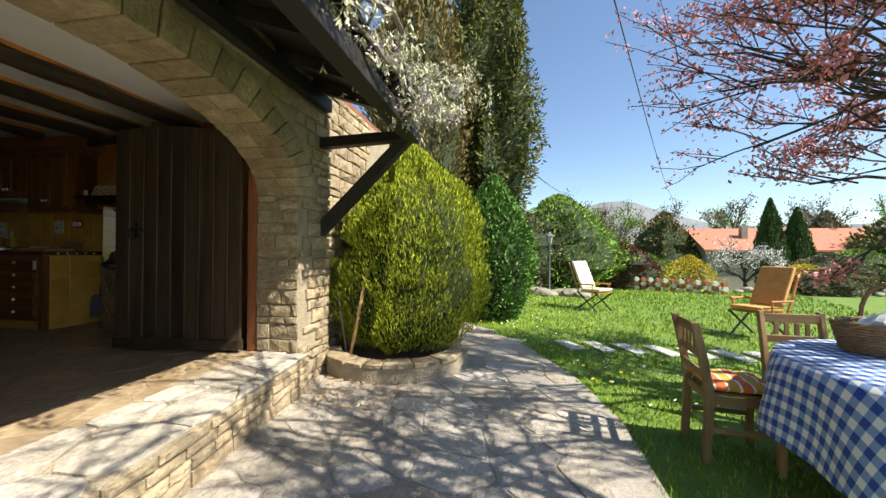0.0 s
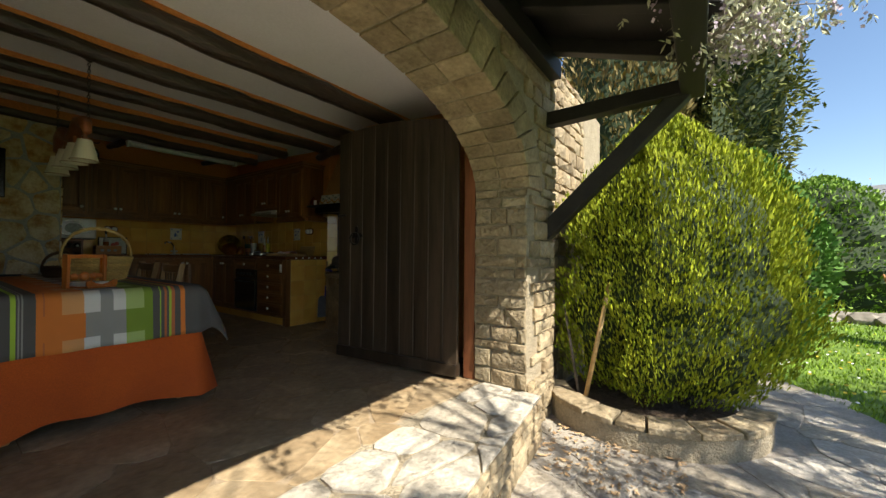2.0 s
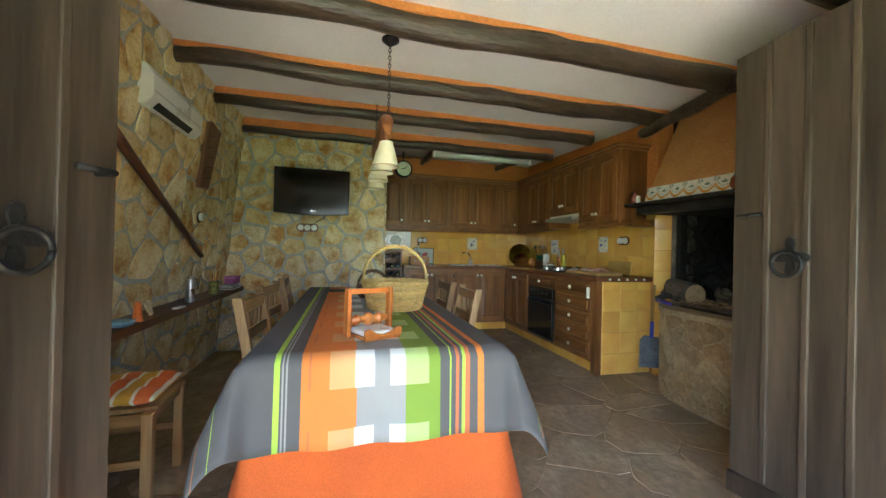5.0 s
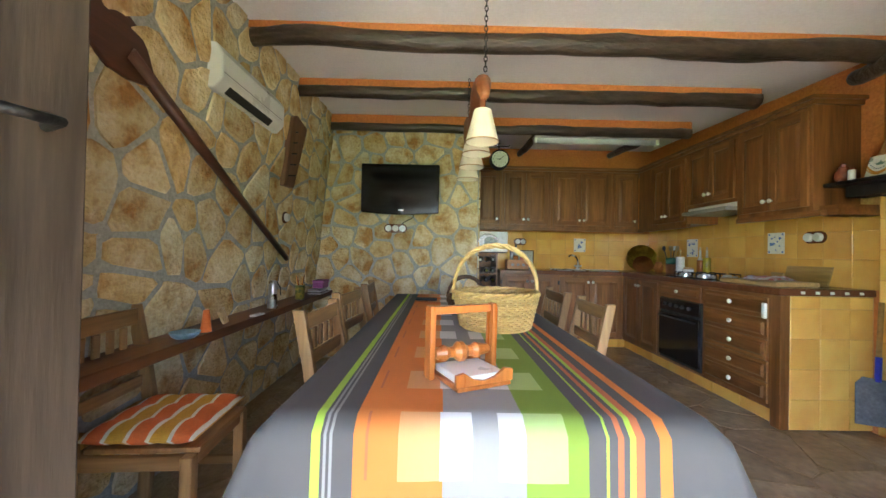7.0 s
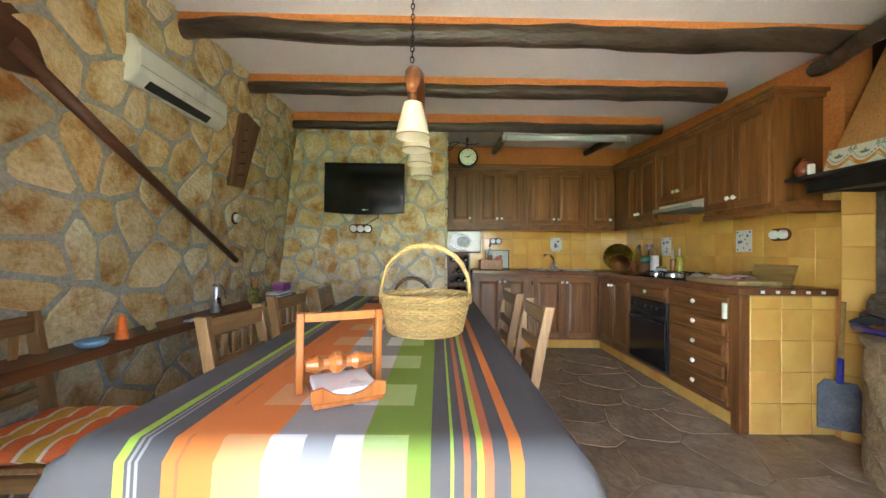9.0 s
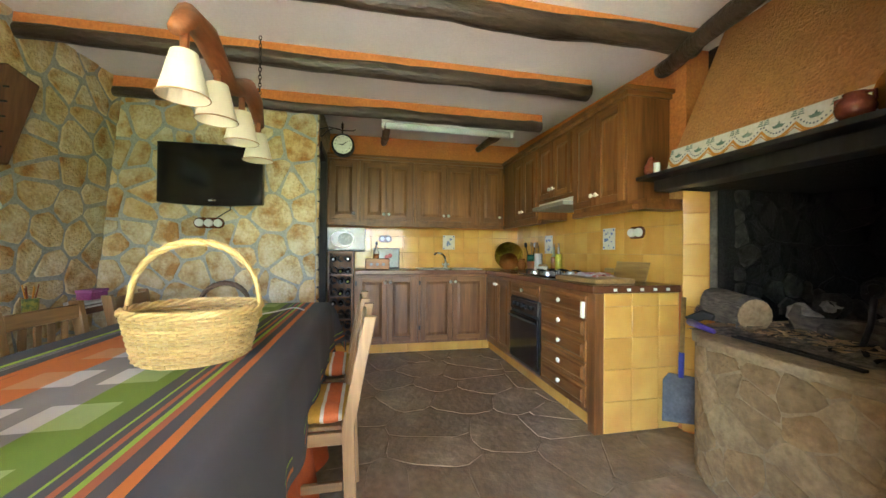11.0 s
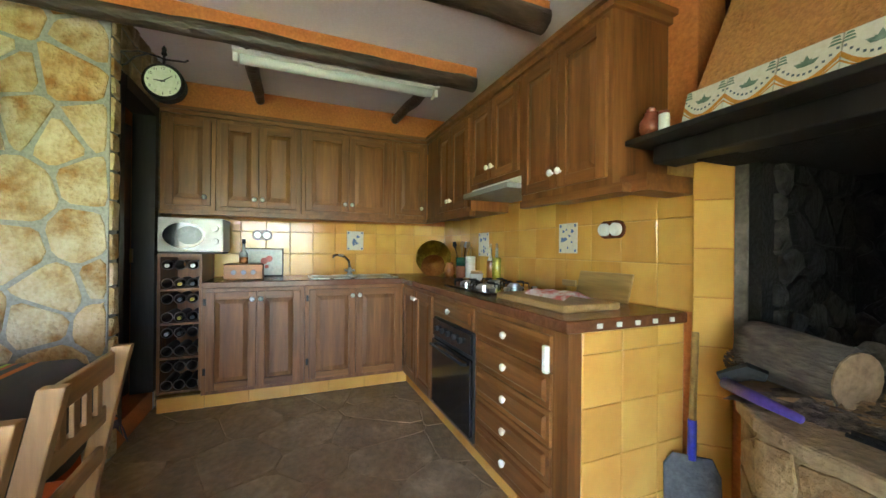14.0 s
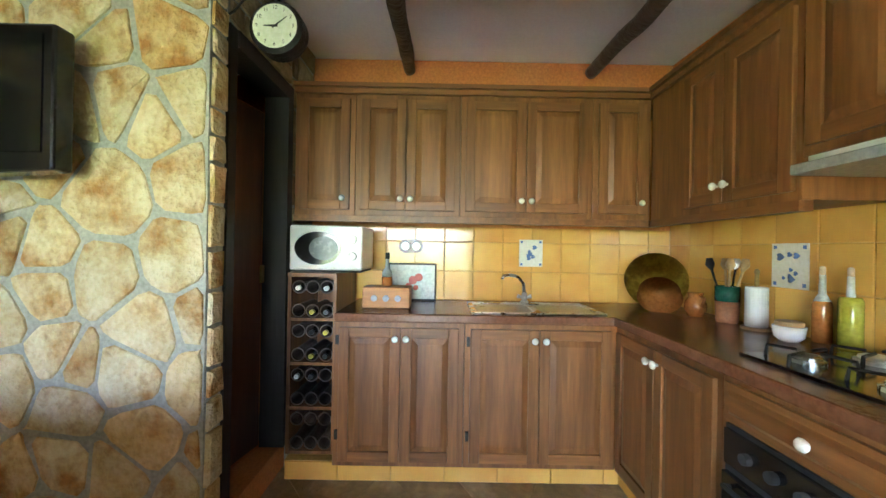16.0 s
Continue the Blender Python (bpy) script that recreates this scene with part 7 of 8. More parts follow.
# near-black green that paints the shade between the leaves
M_leafshade = material("leaf_shade_mass", (0.012, 0.022, 0.006), (0.03, 0.05, 0.012), 9, 0.95, 0.3)
M_thuja = leaf_mat("thuja_green", (0.05, 0.11, 0.010), (0.50, 0.52, 0.025))
M_laurel = leaf_mat("laurel_green", (0.05, 0.13, 0.02), (0.17, 0.30, 0.06))
M_cedar = leaf_mat("cedar_green", (0.05, 0.075, 0.014), (0.20, 0.19, 0.05))
M_brownfir = leaf_mat("bronze_conifer", (0.10, 0.085, 0.02), (0.24, 0.17, 0.06))
M_spring = leaf_mat("spring_green", (0.12, 0.22, 0.03), (0.30, 0.42, 0.07))
M_olive = leaf_mat("olive_twigs", (0.12, 0.11, 0.05), (0.26, 0.22, 0.13))
M_redleaf = leaf_mat("dark_red_leaf", (0.10, 0.015, 0.02), (0.22, 0.04, 0.05))
M_yellow = leaf_mat("forsythia_yellow", (0.45, 0.34, 0.03), (0.62, 0.50, 0.06))
M_blossom = leaf_mat("white_blossom", (0.62, 0.60, 0.55), (0.80, 0.78, 0.74))
M_darkcyp = leaf_mat("dark_cypress", (0.03, 0.065, 0.012), (0.09, 0.14, 0.03))
M_plum = leaf_mat("plum_leaf", (0.42, 0.13, 0.17), (0.80, 0.34, 0.30))

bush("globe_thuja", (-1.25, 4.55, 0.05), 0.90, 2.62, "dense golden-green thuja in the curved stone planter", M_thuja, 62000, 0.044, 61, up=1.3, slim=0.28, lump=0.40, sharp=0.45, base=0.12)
bush("laurel_shrub", (-0.32, 7.5, 0.0), 0.78, 2.85, "clipped glossy green laurel cone beside the path", M_laurel, 13000, 0.075, 62, up=0.1, slim=0.6, lump=0.12, sharp=0.5)
bush("tall_conifer", (-0.75, 11.6, 0.0), 1.35, 11.5, "very tall dark green conifer behind the laurel", M_cedar, 30000, 0.15, 63, "tree", base=1.9, up=-0.1, droop=0.3, lump=0.7, slim=0.3)
bush("tall_conifer", (-2.6, 10.2, 0.0), 1.5, 10.5, "tall bronze-green conifer beside the dark one", M_brownfir, 20000, 0.16, 64, "tree", up=0.2, lump=0.35, slim=0.3)
for i, (x, y, r, h, m_, n, s, lab) in enumerate([
        (1.9, 15.5, 2.3, 3.6, M_spring, 9000, 0.11, "loose light green shrub behind the lamp post"), (3.4, 17.5, 2.0, 2.6, M_spring, 7000, 0.11, "fresh green shrub by the lawn edge"),
        (0.2, 14.0, 1.5, 3.0, M_olive, 6000, 0.10, "brown-green twiggy shrub with bare stems"), (4.8, 17.0, 1.3, 1.75, M_redleaf, 6000, 0.08, "dark red-leaved shrub by the lawn"),
        (6.2, 19.0, 1.5, 1.3, M_spring, 5000, 0.10, "low bright green shrub"), (6.5, 15.0, 0.95, 1.25, M_yellow, 6000, 0.055, "yellow flowering forsythia bush"),
        (11.5, 17.0, 1.3, 0.9, M_yellow, 4000, 0.07, "low yellow-green shrub by the lawn"), (13.5, 18.5, 1.6, 1.3, M_olive, 4500, 0.10, "reddish-brown budding shrub near the lawn"),
        (10.2, 14.2, 0.9, 0.8, M_olive, 3500, 0.07, "low budding bush beyond the lounger"), (16.0, 20.5, 2.2, 1.5, M_spring, 5000, 0.11, "green hedge shrub at the garden edge"),
        (20.0, 19.0, 2.2, 1.2, M_olive, 4500, 0.11, "brown-green hedge shrub at the garden end"), (-3.5, 13.0, 2.2, 3.5, M_olive, 6000, 0.12, "twiggy shrub behind the house corner")]):
    bush("garden_shrub", (x, y, -0.3), r, h + 0.3, lab, m_, n, s, 70 + i, sharp=0.5, lump=0.4, core=m_ is not M_yellow)
bush("cypress", (15.2, 25.0, -1.6), 0.8, 6.1, "dark narrow cypress in front of the farmhouse", M_darkcyp, 9000, 0.16, 90, "tree", up=1.0, slim=0.3, lump=0.2)
bush("cypress", (16.9, 25.5, -1.6), 0.78, 5.6, "dark narrow cypress in front of the farmhouse", M_darkcyp, 9000, 0.16, 91, "tree", up=1.0, slim=0.3, lump=0.2)
bush("round_pine", (40, 42, -2.2), 6.0, 8.5, "broad dark olive tree behind the farmhouse", M_cedar, 9000, 0.45, 92, "tree", up=0.2, lump=0.3)


def branching(bm, tips, p, d, length, r, depth, rng, spread=0.55, lift=0.10):
    q = p + d * length
    mid = p.lerp(q, 0.5) + Vector((rng.gauss(0, 1), rng.gauss(0, 1), rng.gauss(0, 1))) * length * 0.05
    tube(bm, [p, mid, q], [r, r * 0.85, r * 0.68], 6 if r > 0.02 else 4, False)
    if depth == 0:
        tips.append((p, q))
        return
    for k in range(3 if depth > 1 else 4):
        nd = (d + Vector((rng.gauss(0, 1), rng.gauss(0, 1), rng.gauss(0, 1))) * spread + Vector((0, 0, lift))).normalized()
        s = rng.uniform(0.45, 1.0)
        branching(bm, tips, p.lerp(q, s), nd, length * rng.uniform(0.6, 0.85), r * 0.58, depth - 1, rng, spread, lift)


def tree(name, at, trunk_h, r, limbs, label, leafm, leaf_n, size, seed, depth=3, spread=0.5, lift=0.08, barkm=None, leaf_spread=0.08):
    rng = random.Random(seed)
    ob = thing(name, at, label, "tree")
    at = Vector(at)
    bm = bmesh.new()
    top = at + Vector((0, 0, trunk_h))
    tube(bm, [at - Vector((0, 0, 0.3)), at + Vector((0.04, 0.02, trunk_h * 0.5)), top], [r * 1.3, r, r * 0.8], 10)
    part("trunk", bm, barkm or M_bark, ob, smooth=True)
    bm, tips = bmesh.new(), []
    for d, l in limbs:
        branching(bm, tips, top, Vector(d).normalized(), l, r * 0.55, depth, rng, spread, lift)
    part("branchwork", bm, barkm or M_bark, ob)
    if leafm:
        lb = bmesh.new()
        for p, q in tips:
            pts = [p.lerp(q, rng.random()) + Vector((rng.gauss(0, leaf_spread), rng.gauss(0, leaf_spread), rng.gauss(0, leaf_spread))) for _ in range(leaf_n)]
            leaves(lb, pts, size, rng, 0.1, 0.5)
        part("crown", lb, leafm, ob)
    return ob


M_darkbark = material("dark_plum_bark", (0.03, 0.022, 0.018), (0.09, 0.07, 0.06), 12, 0.9, 0.6, 30)
tree("plum_tree", (5.6, 2.9, 0.0), 2.6, 0.10, [((-1.0, 0.7, -0.02), 1.9), ((-0.75, 0.75, 0.06), 1.5), ((-1.0, 0.45, 0.12), 1.6), ((-1.0, 0.1, 0.35), 1.7), ((-0.9, -0.5, 0.45), 1.8), ((-0.35, -1.0, 0.4), 1.6), ((-0.2, 1.0, 0.10), 1.4), ((-0.6, 0.9, 0.45), 1.5), ((0.3, 0.2, 1.0), 1.5), ((-0.6, 0.1, 0.9), 1.6), ((0.8, 0.2, 0.5), 1.5)],
     "purple-leaved plum tree spreading over the terrace in bud", M_plum, 26, 0.056, 101, 4, 0.42, 0.10, M_darkbark, 0.05)
# out of view, added so that its boughs throw dappled shade on the patio
tree("shade_tree", (4.3, 0.3, 0.0), 2.6, 0.11, [((-0.9, 0.55, 0.7), 1.9), ((-0.4, 0.8, 1.0), 1.9), ((-1.0, 0.1, 0.75), 2.0), ((-0.8, -0.3, 1.1), 2.0), ((-0.8, -0.7, 0.7), 1.8), ((0.2, 0.3, 1.2), 1.6)],
     "unseen budding tree added to dapple the patio with shade", M_plum, 14, 0.05, 102, 3, 0.5, 0.05, M_darkbark, 0.07)
tree("blossom_tree", (10.0, 18.0, -0.4), 0.5, 0.09, [((0.8, 0.1, 0.55), 0.9), ((-0.8, 0.0, 0.55), 0.9), ((0.1, 0.5, 0.9), 0.9), ((-0.3, -0.5, 0.8), 0.8), ((0.4, -0.5, 0.7), 0.8)], "white blossoming fruit tree by the farmhouse", M_blossom, 14, 0.075, 103, 3, 0.6, 0.05, M_darkbark, 0.09)
rngt = random.Random(7)
for k in range(15):
    x = -6 + 6.2 * k + rngt.uniform(-2, 2)
    tree("bare_tree", (x + 8, 66 + rngt.uniform(-8, 14), -2.6), 4.5, 0.28, [((0.3, 0, 1), 3.6), ((-0.4, 0.2, 1), 3.6), ((0, -0.3, 1), 3.2)], "tall bare winter tree beyond the garden", M_olive if k % 3 else M_spring, 5 if k % 3 else 12, 0.34, 200 + k, 3, 0.42, 0.2, M_bark, 0.35)
for k in range(13):
    x = -12 + 6.0 * k
    bush("hedgerow_tree", (x, 52 + 5 * math.sin(k * 2.3), -2.6), 3.8, 7.2 + 1.7 * math.sin(k * 1.7), "brownish budding woodland tree beyond the garden", (M_olive, M_brownfir, M_olive, M_spring)[k % 4], 2600, 0.34, 300 + k, "tree", lump=0.7)

# ---- farmhouse, hill, wires ----
M_rooftile = material("red_roof_tile", (0.36, 0.11, 0.06), (0.52, 0.20, 0.12), 3, 0.9, 0.3)
M_farmwall = material("grey_stone_farm", (0.20, 0.17, 0.13), (0.32, 0.28, 0.22), 0.8, 0.9, 0.5, 6, bumpdist=0.05)
fh = thing("farmhouse", (28, 47, -2.3), "long low stone farmhouse with a red tiled roof", "house")
bm = bmesh.new()
hx0, hx1, hy0, hy1 = 20.8, 38.5, 44.0, 52.0
box(bm, hx0, hx1, hy0, hy1, -2.6, 1.75)
prism(bm, [(hx0, hy0, 1.75), (hx0, hy1, 1.75), (hx0, 48.0, 3.9)], (0.3, 0, 0))
part("wall", bm, M_farmwall, fh)
bm = bmesh.new()
prism(bm, [(hx0 - 0.5, hy0 - 0.6, 1.55), (hx0 - 0.5, 48.0, 4.05), (hx0 - 0.5, 48.0, 4.20), (hx0 - 0.5, hy0 - 0.6, 1.72)], (hx1 - hx0 + 1.0, 0, 0))
prism(bm, [(hx0 - 0.5, hy1 + 0.6, 1.55), (hx0 - 0.5, 48.0, 4.05), (hx0 - 0.5, 48.0, 4.20), (hx0 - 0.5, hy1 + 0.6, 1.72)], (hx1 - hx0 + 1.0, 0, 0))
part("roof", bm, M_rooftile, fh)
part("chimney", one(box, 25.0, 25.6, 45.6, 46.2, 2.4, 4.3), M_farmwall, fh)
for x in (34.5, 29.8, 23.2):
    wn_ = thing("window", (0, 0, 0), "dark window", "")
    wn_.parent = fh
    wn_.location = Vector((x, hy0, 0.6)) - fh.matrix_basis.translation
    part("pane", one(box, x, x + 0.9, hy0 - 0.05, hy0 - 0.02, 0.4, 1.3), M_blackgloss, wn_)
    part("frame", one(box, x - 0.1, x + 1.0, hy0 - 0.019, hy0 - 0.003, 0.3, 1.4), M_darkwood, wn_)
bm = bmesh.new()
nx = 70
# the haze of distance is mixed into this blue-grey
M_hill = material("hazy_hill", (0.12, 0.13, 0.14), (0.22, 0.22, 0.22), 0.02, 0.95, 0.0, 0.2)
prev = None
for k in range(nx + 1):
    a = radians(-75 + 150 * k / nx)
    R = 900
    hgt = 55 + 75 * math.exp(-((a - radians(14.5)) / radians(9)) ** 2) + 22 * noise.noise(Vector((k * 0.16, 0, 3))) + 6 * noise.noise(Vector((k * 0.9, 2, 3)))
    cur = [bm.verts.new((math.sin(a) * R, math.cos(a) * R, -10)), bm.verts.new((math.sin(a) * R * 1.15, math.cos(a) * R * 1.15, hgt)), bm.verts.new((math.sin(a) * R * 1.4, math.cos(a) * R * 1.4, -10))]
    if prev:
        bm.faces.new((prev[0], cur[0], cur[1], prev[1]))
        bm.faces.new((prev[1], cur[1], cur[2], prev[2]))
    prev = cur
part("backdrop_hill", bm, M_hill, None, "distant wooded hills with blue-grey haze in the colour", smooth=True, kind="structure", category="hill")
for k, (a, b) in enumerate((((0.6, 5.0, 7.4), (24.0, 60.0, 9.2)), ((-0.4, 9.5, 4.2), (11.0, 62.0, 11.5)), ((-0.6, 9.5, 4.35), (10.4, 62.0, 11.9)))):
    a, b = Vector(a), Vector(b)
    w_ = thing("power_cable", tuple(b), "thin black overhead cable", "cable", "overhead cables")
    part("cable", one(tube, [a.lerp(b, q / 12) - Vector((0, 0, 1.2 * math.sin(math.pi * q / 12))) for q in range(13)], 0.016 if k == 0 else 0.012, 5), M_blackmat, w_)

# ---- planter, poles, lamp post ----
pln = thing("stone_planter", (-1.3, 4.3, GZ), "low curved stone planter edged with flat mortared stones", "planter")
bm = bmesh.new()
PC = (-1.35, 4.35)
arc = [radians(200 + 160 * k / 24) for k in range(25)]
outer = [(PC[0] + 0.86 * math.cos(a), PC[1] + 0.86 * math.sin(a), 0.0) for a in arc]
inner = [(PC[0] + 0.68 * math.cos(a), PC[1] + 0.68 * math.sin(a), 0.0) for a in arc[::-1]]
prism(bm, outer + inner, (0, 0, 0.17))
part("kerb_core", bm, M_stonemortar, pln)
rng = random.Random(4)
a = 200.0
while a < 358:
    b = min(360, a + rng.uniform(12, 22))
    bm = bmesh.new()
    aa = [radians(a + 0.6 + (b - a - 1.2) * q / 3) for q in range(4)]
    rr = 0.875 + rng.uniform(-0.01, 0.015)
    prism(bm, [(PC[0] + rr * math.cos(t), PC[1] + rr * math.sin(t), 0.171) for t in aa] + [(PC[0] + 0.66 * math.cos(t), PC[1] + 0.66 * math.sin(t), 0.171) for t in aa[::-1]], (0, 0, 0.045 + rng.uniform(-0.006, 0.01)))
    part("coping_stone", bm, M_stone, pln, bevel=0.008)
    a = b
part("soil", one(prism, [(PC[0] + 0.675 * math.cos(t), PC[1] + 0.675 * math.sin(t), 0.0) for t in [radians(q * 15) for q in range(24)]], (0, 0, 0.12)), material("dry_soil", (0.06, 0.04, 0.025), (0.16, 0.11, 0.07), 20, 0.95, 0.9, 50, bumpdist=0.02), pln)
po_ = thing("leaning_pole", (-1.72, 3.75, 0.12), "bamboo-coloured garden pole leaning beside the thuja", "pole", "garden poles")
part("pole", one(tube, [(-1.74, 3.83, 0.12), (-1.55, 3.86, 1.15)], 0.018, 8), M_bamboo, po_, smooth=True)
po_ = thing("leaning_pole", (-1.85, 3.9, 0.12), "thin grey garden pole leaning on the stone pier", "pole", "garden poles")
part("pole", one(tube, [(-1.78, 3.88, 0.12), (-1.93, 3.90, 0.98)], 0.012, 8), M_bark, po_, smooth=True)
bm = bmesh.new()
rng = random.Random(14)
pts = [(-1.9 + rng.uniform(0, 0.9) , 3.2 + rng.uniform(-0.3, 0.45), GZ + 0.006) for _ in range(260)]
for p in pts:
    a, l = rng.uniform(0, 6.28), rng.uniform(0.012, 0.03)
    c, s_ = math.cos(a), math.sin(a)
    bm.faces.new([bm.verts.new(q) for q in ((p[0] + c * l, p[1] + s_ * l, p[2] + 0.008), (p[0] - s_ * l * 0.5, p[1] + c * l * 0.5, p[2]), (p[0] - c * l, p[1] - s_ * l, p[2] + 0.006), (p[0] + s_ * l * 0.5, p[1] - c * l * 0.5, p[2] + 0.002))])
tagged(part("fallen_leaves", bm, M_leafdry, None, "dry brown leaves at the foot of the planter"), category="leaves", kind="stuff")
lp = thing("street_lamp", (1.28, 12.6, 0), "slim grey garden lamp post with a glass lantern", "lamp")
M_lampgrey = material("grey_painted_iron", (0.10, 0.11, 0.11), (0.16, 0.17, 0.17), 6, 0.5, 0.1)
part("post", one(lathe, [(0.07, -0.05), (0.07, 0.05), (0.045, 0.12), (0.035, 0.2), (0.028, 1.55), (0.04, 1.58), (0.025, 1.62)], (1.28, 12.6, 0), 12), M_lampgrey, lp, smooth=True)
part("lantern", one(lathe, [(0.06, 1.621), (0.12, 1.85)], (1.28, 12.6, 0), 6), material("lantern_glass", (0.30, 0.33, 0.33), (0.4, 0.43, 0.43), 4, 0.15, 0), lp)
part("cap", one(lathe, [(0.15, 1.851), (0.15, 1.87), (0.06, 1.96), (0.02, 2.0), (0.02, 2.03)], (1.28, 12.6, 0), 6), M_lampgrey, lp)
rng = random.Random(15)
for k in range(26):
    x, y = 0.3 + 1.9 * rng.random(), 11.6 + 0.8 * rng.random()
    if k > 12:
        x, y = 6.8 + (k - 12) * 0.45, 14.2 + 0.4 * rng.random()
    r = rng.uniform(0.10, 0.22)
    bm = bmesh.new()
    bmesh.ops.create_icosphere(bm, subdivisions=2, radius=r)
    for v in bm.verts:
        v.co = Vector((v.co.x * 1.4, v.co.y, v.co.z * 0.7)) * (1 + 0.3 * noise.noise(v.co * 6 + Vector((k, 0, 0)))) + Vector((x, y, r * 0.4))
    rk_ = thing("garden_rock", (x, y, 0), "rough grey rock at the edge of the flower bed", "rock", "border rocks")
    part("rock", bm, M_farmwall, rk_)
tw_ = thing("tile_wall", (4.6, 15.5, 0), "low wall of stacked red and cream curved tiles", "wall")
for i in range(12):
    for j in range(3):
        x, y = 4.75 + 0.19 * i, 15.1 - 0.16 * i
        part("tile", one(tube, [(x, y - 0.05, 0.02 + 0.16 * j), (x, y + 0.10, 0.02 + 0.16 * j)], 0.085, 8), M_rooftile if (i + j) % 2 else M_frtile, tw_)

# ---- stepping slabs, lawn ----
for k in range(8):
    x = 0.84 + 0.40 * k
    bm = bmesh.new()
    c, s_ = math.cos(0.35), math.sin(0.35)
    q = [(x + a * c - b * s_, 5.55 - 0.03 * k + a * s_ + b * c, 0.002) for a, b in ((-0.10, -0.25), (0.10, -0.26), (0.11, 0.25), (-0.10, 0.26))]
    prism(bm, q, (0, 0, 0.028))
    st_ = thing("stepping_stone", (x, 5.5, 0.002), "pale rectangular stepping slab sunk in the lawn", "slab", "stepping stones")
    part("slab", bm, M_paleslab, st_, bevel=0.008)
M_grass = leaf_mat("grass_blade", (0.10, 0.20, 0.012), (0.32, 0.44, 0.04))


def on_patio_edge(y):
    edge = [(-3.5, 1.1), (0.5, 0.98), (2.2, 0.86), (3.1, 0.88), (4.1, 0.70), (5.3, 0.25), (6.5, -0.45), (7.4, -1.2), (8.2, -2.4)]
    for (ya, xa), (yb, xb) in zip(edge, edge[1:]):
        if ya <= y <= yb:
            return xa + (xb - xa) * (y - ya) / (yb - ya)
    return -2.4


bm = bmesh.new()
rng = random.Random(16)
count = 0
while count < 52000:
    y = 1.2 + 13.0 * rng.random() ** 1.7
    e = on_patio_edge(y)
    x = e - 0.03 + (7.5 + 0.3 * y) * rng.random() ** 1.3
    if noise.noise(Vector((x * 1.5, y * 1.5, 0))) < rng.uniform(-0.9, 0.2):
        continue
    h = rng.uniform(0.02, 0.055) * (1 + 0.06 * y)
    a = rng.uniform(0, 6.28)
    w = 0.0035 * (1 + 0.22 * y)
    d = Vector((rng.gauss(0, 0.35), rng.gauss(0, 0.35), 1)) * h
    p = Vector((x, y, 0))
    s_ = Vector((math.cos(a), math.sin(a), 0)) * w
    bm.faces.new((bm.verts.new(p - s_), bm.verts.new(p + s_), bm.verts.new(p + d)))
    count += 1
tagged(part("grass", bm, M_grass, None, "short green lawn grass"), category="grass", kind="stuff")
for nm, m_, n, lab in (("dandelions", M_yellow, 520, "yellow dandelions in the lawn"), ("daisies", M_blossom, 420, "small white daisies in the lawn")):
    bm = bmesh.new()
    for _ in range(n):
        y = 3.0 + 10 * rng.random()
        x = on_patio_edge(y) + 0.1 + 6.5 * rng.random()
        r = 0.013 if nm == "daisies" else 0.018
        c = Vector((x, y, 0.05 + 0.02 * rng.random()))
        bm.faces.new([bm.verts.new(c + Vector((r * math.cos(q * math.pi / 3), r * math.sin(q * math.pi / 3), 0.006 * math.sin(q * math.pi / 3 + x)))) for q in range(6)])
    tagged(part(nm, bm, m_, None, lab), category="flowers", kind="stuff")

# ---- garden table, chairs, loungers ----
gx, gy, gz, gr = 2.22, 2.28, 0.76, 0.70
gt = thing("garden_table", (gx, gy, 0), "round garden table under a checked cloth", "table")
part("tabletop", one(lathe, [(gr - 0.02, gz - 0.03), (gr - 0.02, gz - 0.004)], (gx, gy, 0), 32), M_pine["x"], gt)
for a in (0.8, 2.4, 3.9, 5.5):
    part("leg", one(tube, [(gx + 0.42 * math.cos(a), gy + 0.42 * math.sin(a), 0.0), (gx + 0.38 * math.cos(a), gy + 0.38 * math.sin(a), gz - 0.031)], 0.025, 8), M_pine["z"], gt)
m = bpy.data.materials.new("blue_check_cotton")
m.use_nodes = True
N_, L_ = m.node_tree.nodes, m.node_tree.links
uvn = N_.new("ShaderNodeUVMap")
sep = N_.new("ShaderNodeSeparateXYZ")
L_.new(uvn.outputs[0], sep.inputs[0])
outs = []
for o in (0, 1):
    fm = N_.new("ShaderNodeMath")
    fm.operation = 'PINGPONG'
    fm.inputs[1].default_value = 0.036
    L_.new(sep.outputs[o], fm.inputs[0])
    g_ = N_.new("ShaderNodeMath")
    g_.operation = 'GREATER_THAN'
    g_.inputs[1].default_value = 0.018
    L_.new(fm.outputs[0], g_.inputs[0])
    outs.append(g_)
ad = N_.new("ShaderNodeMath")
L_.new(outs[0].outputs[0], ad.inputs[0])
L_.new(outs[1].outputs[0], ad.inputs[1])
hf = N_.new("ShaderNodeMath")
hf.operation = 'MULTIPLY'
hf.inputs[1].default_value = 0.5
L_.new(ad.outputs[0], hf.inputs[0])
rp = N_.new("ShaderNodeValToRGB")
rp.color_ramp.interpolation = 'CONSTANT'
rp.color_ramp.elements[0].color = (0.70, 0.70, 0.66, 1)
rp.color_ramp.elements[1].position, rp.color_ramp.elements[1].color = 0.9, (0.03, 0.07, 0.28, 1)
e_ = rp.color_ramp.elements.new(0.4)
e_.color = (0.20, 0.30, 0.50, 1)
L_.new(hf.outputs[0], rp.inputs[0])
L_.new(rp.outputs[0], N_["Principled BSDF"].inputs["Base Color"])
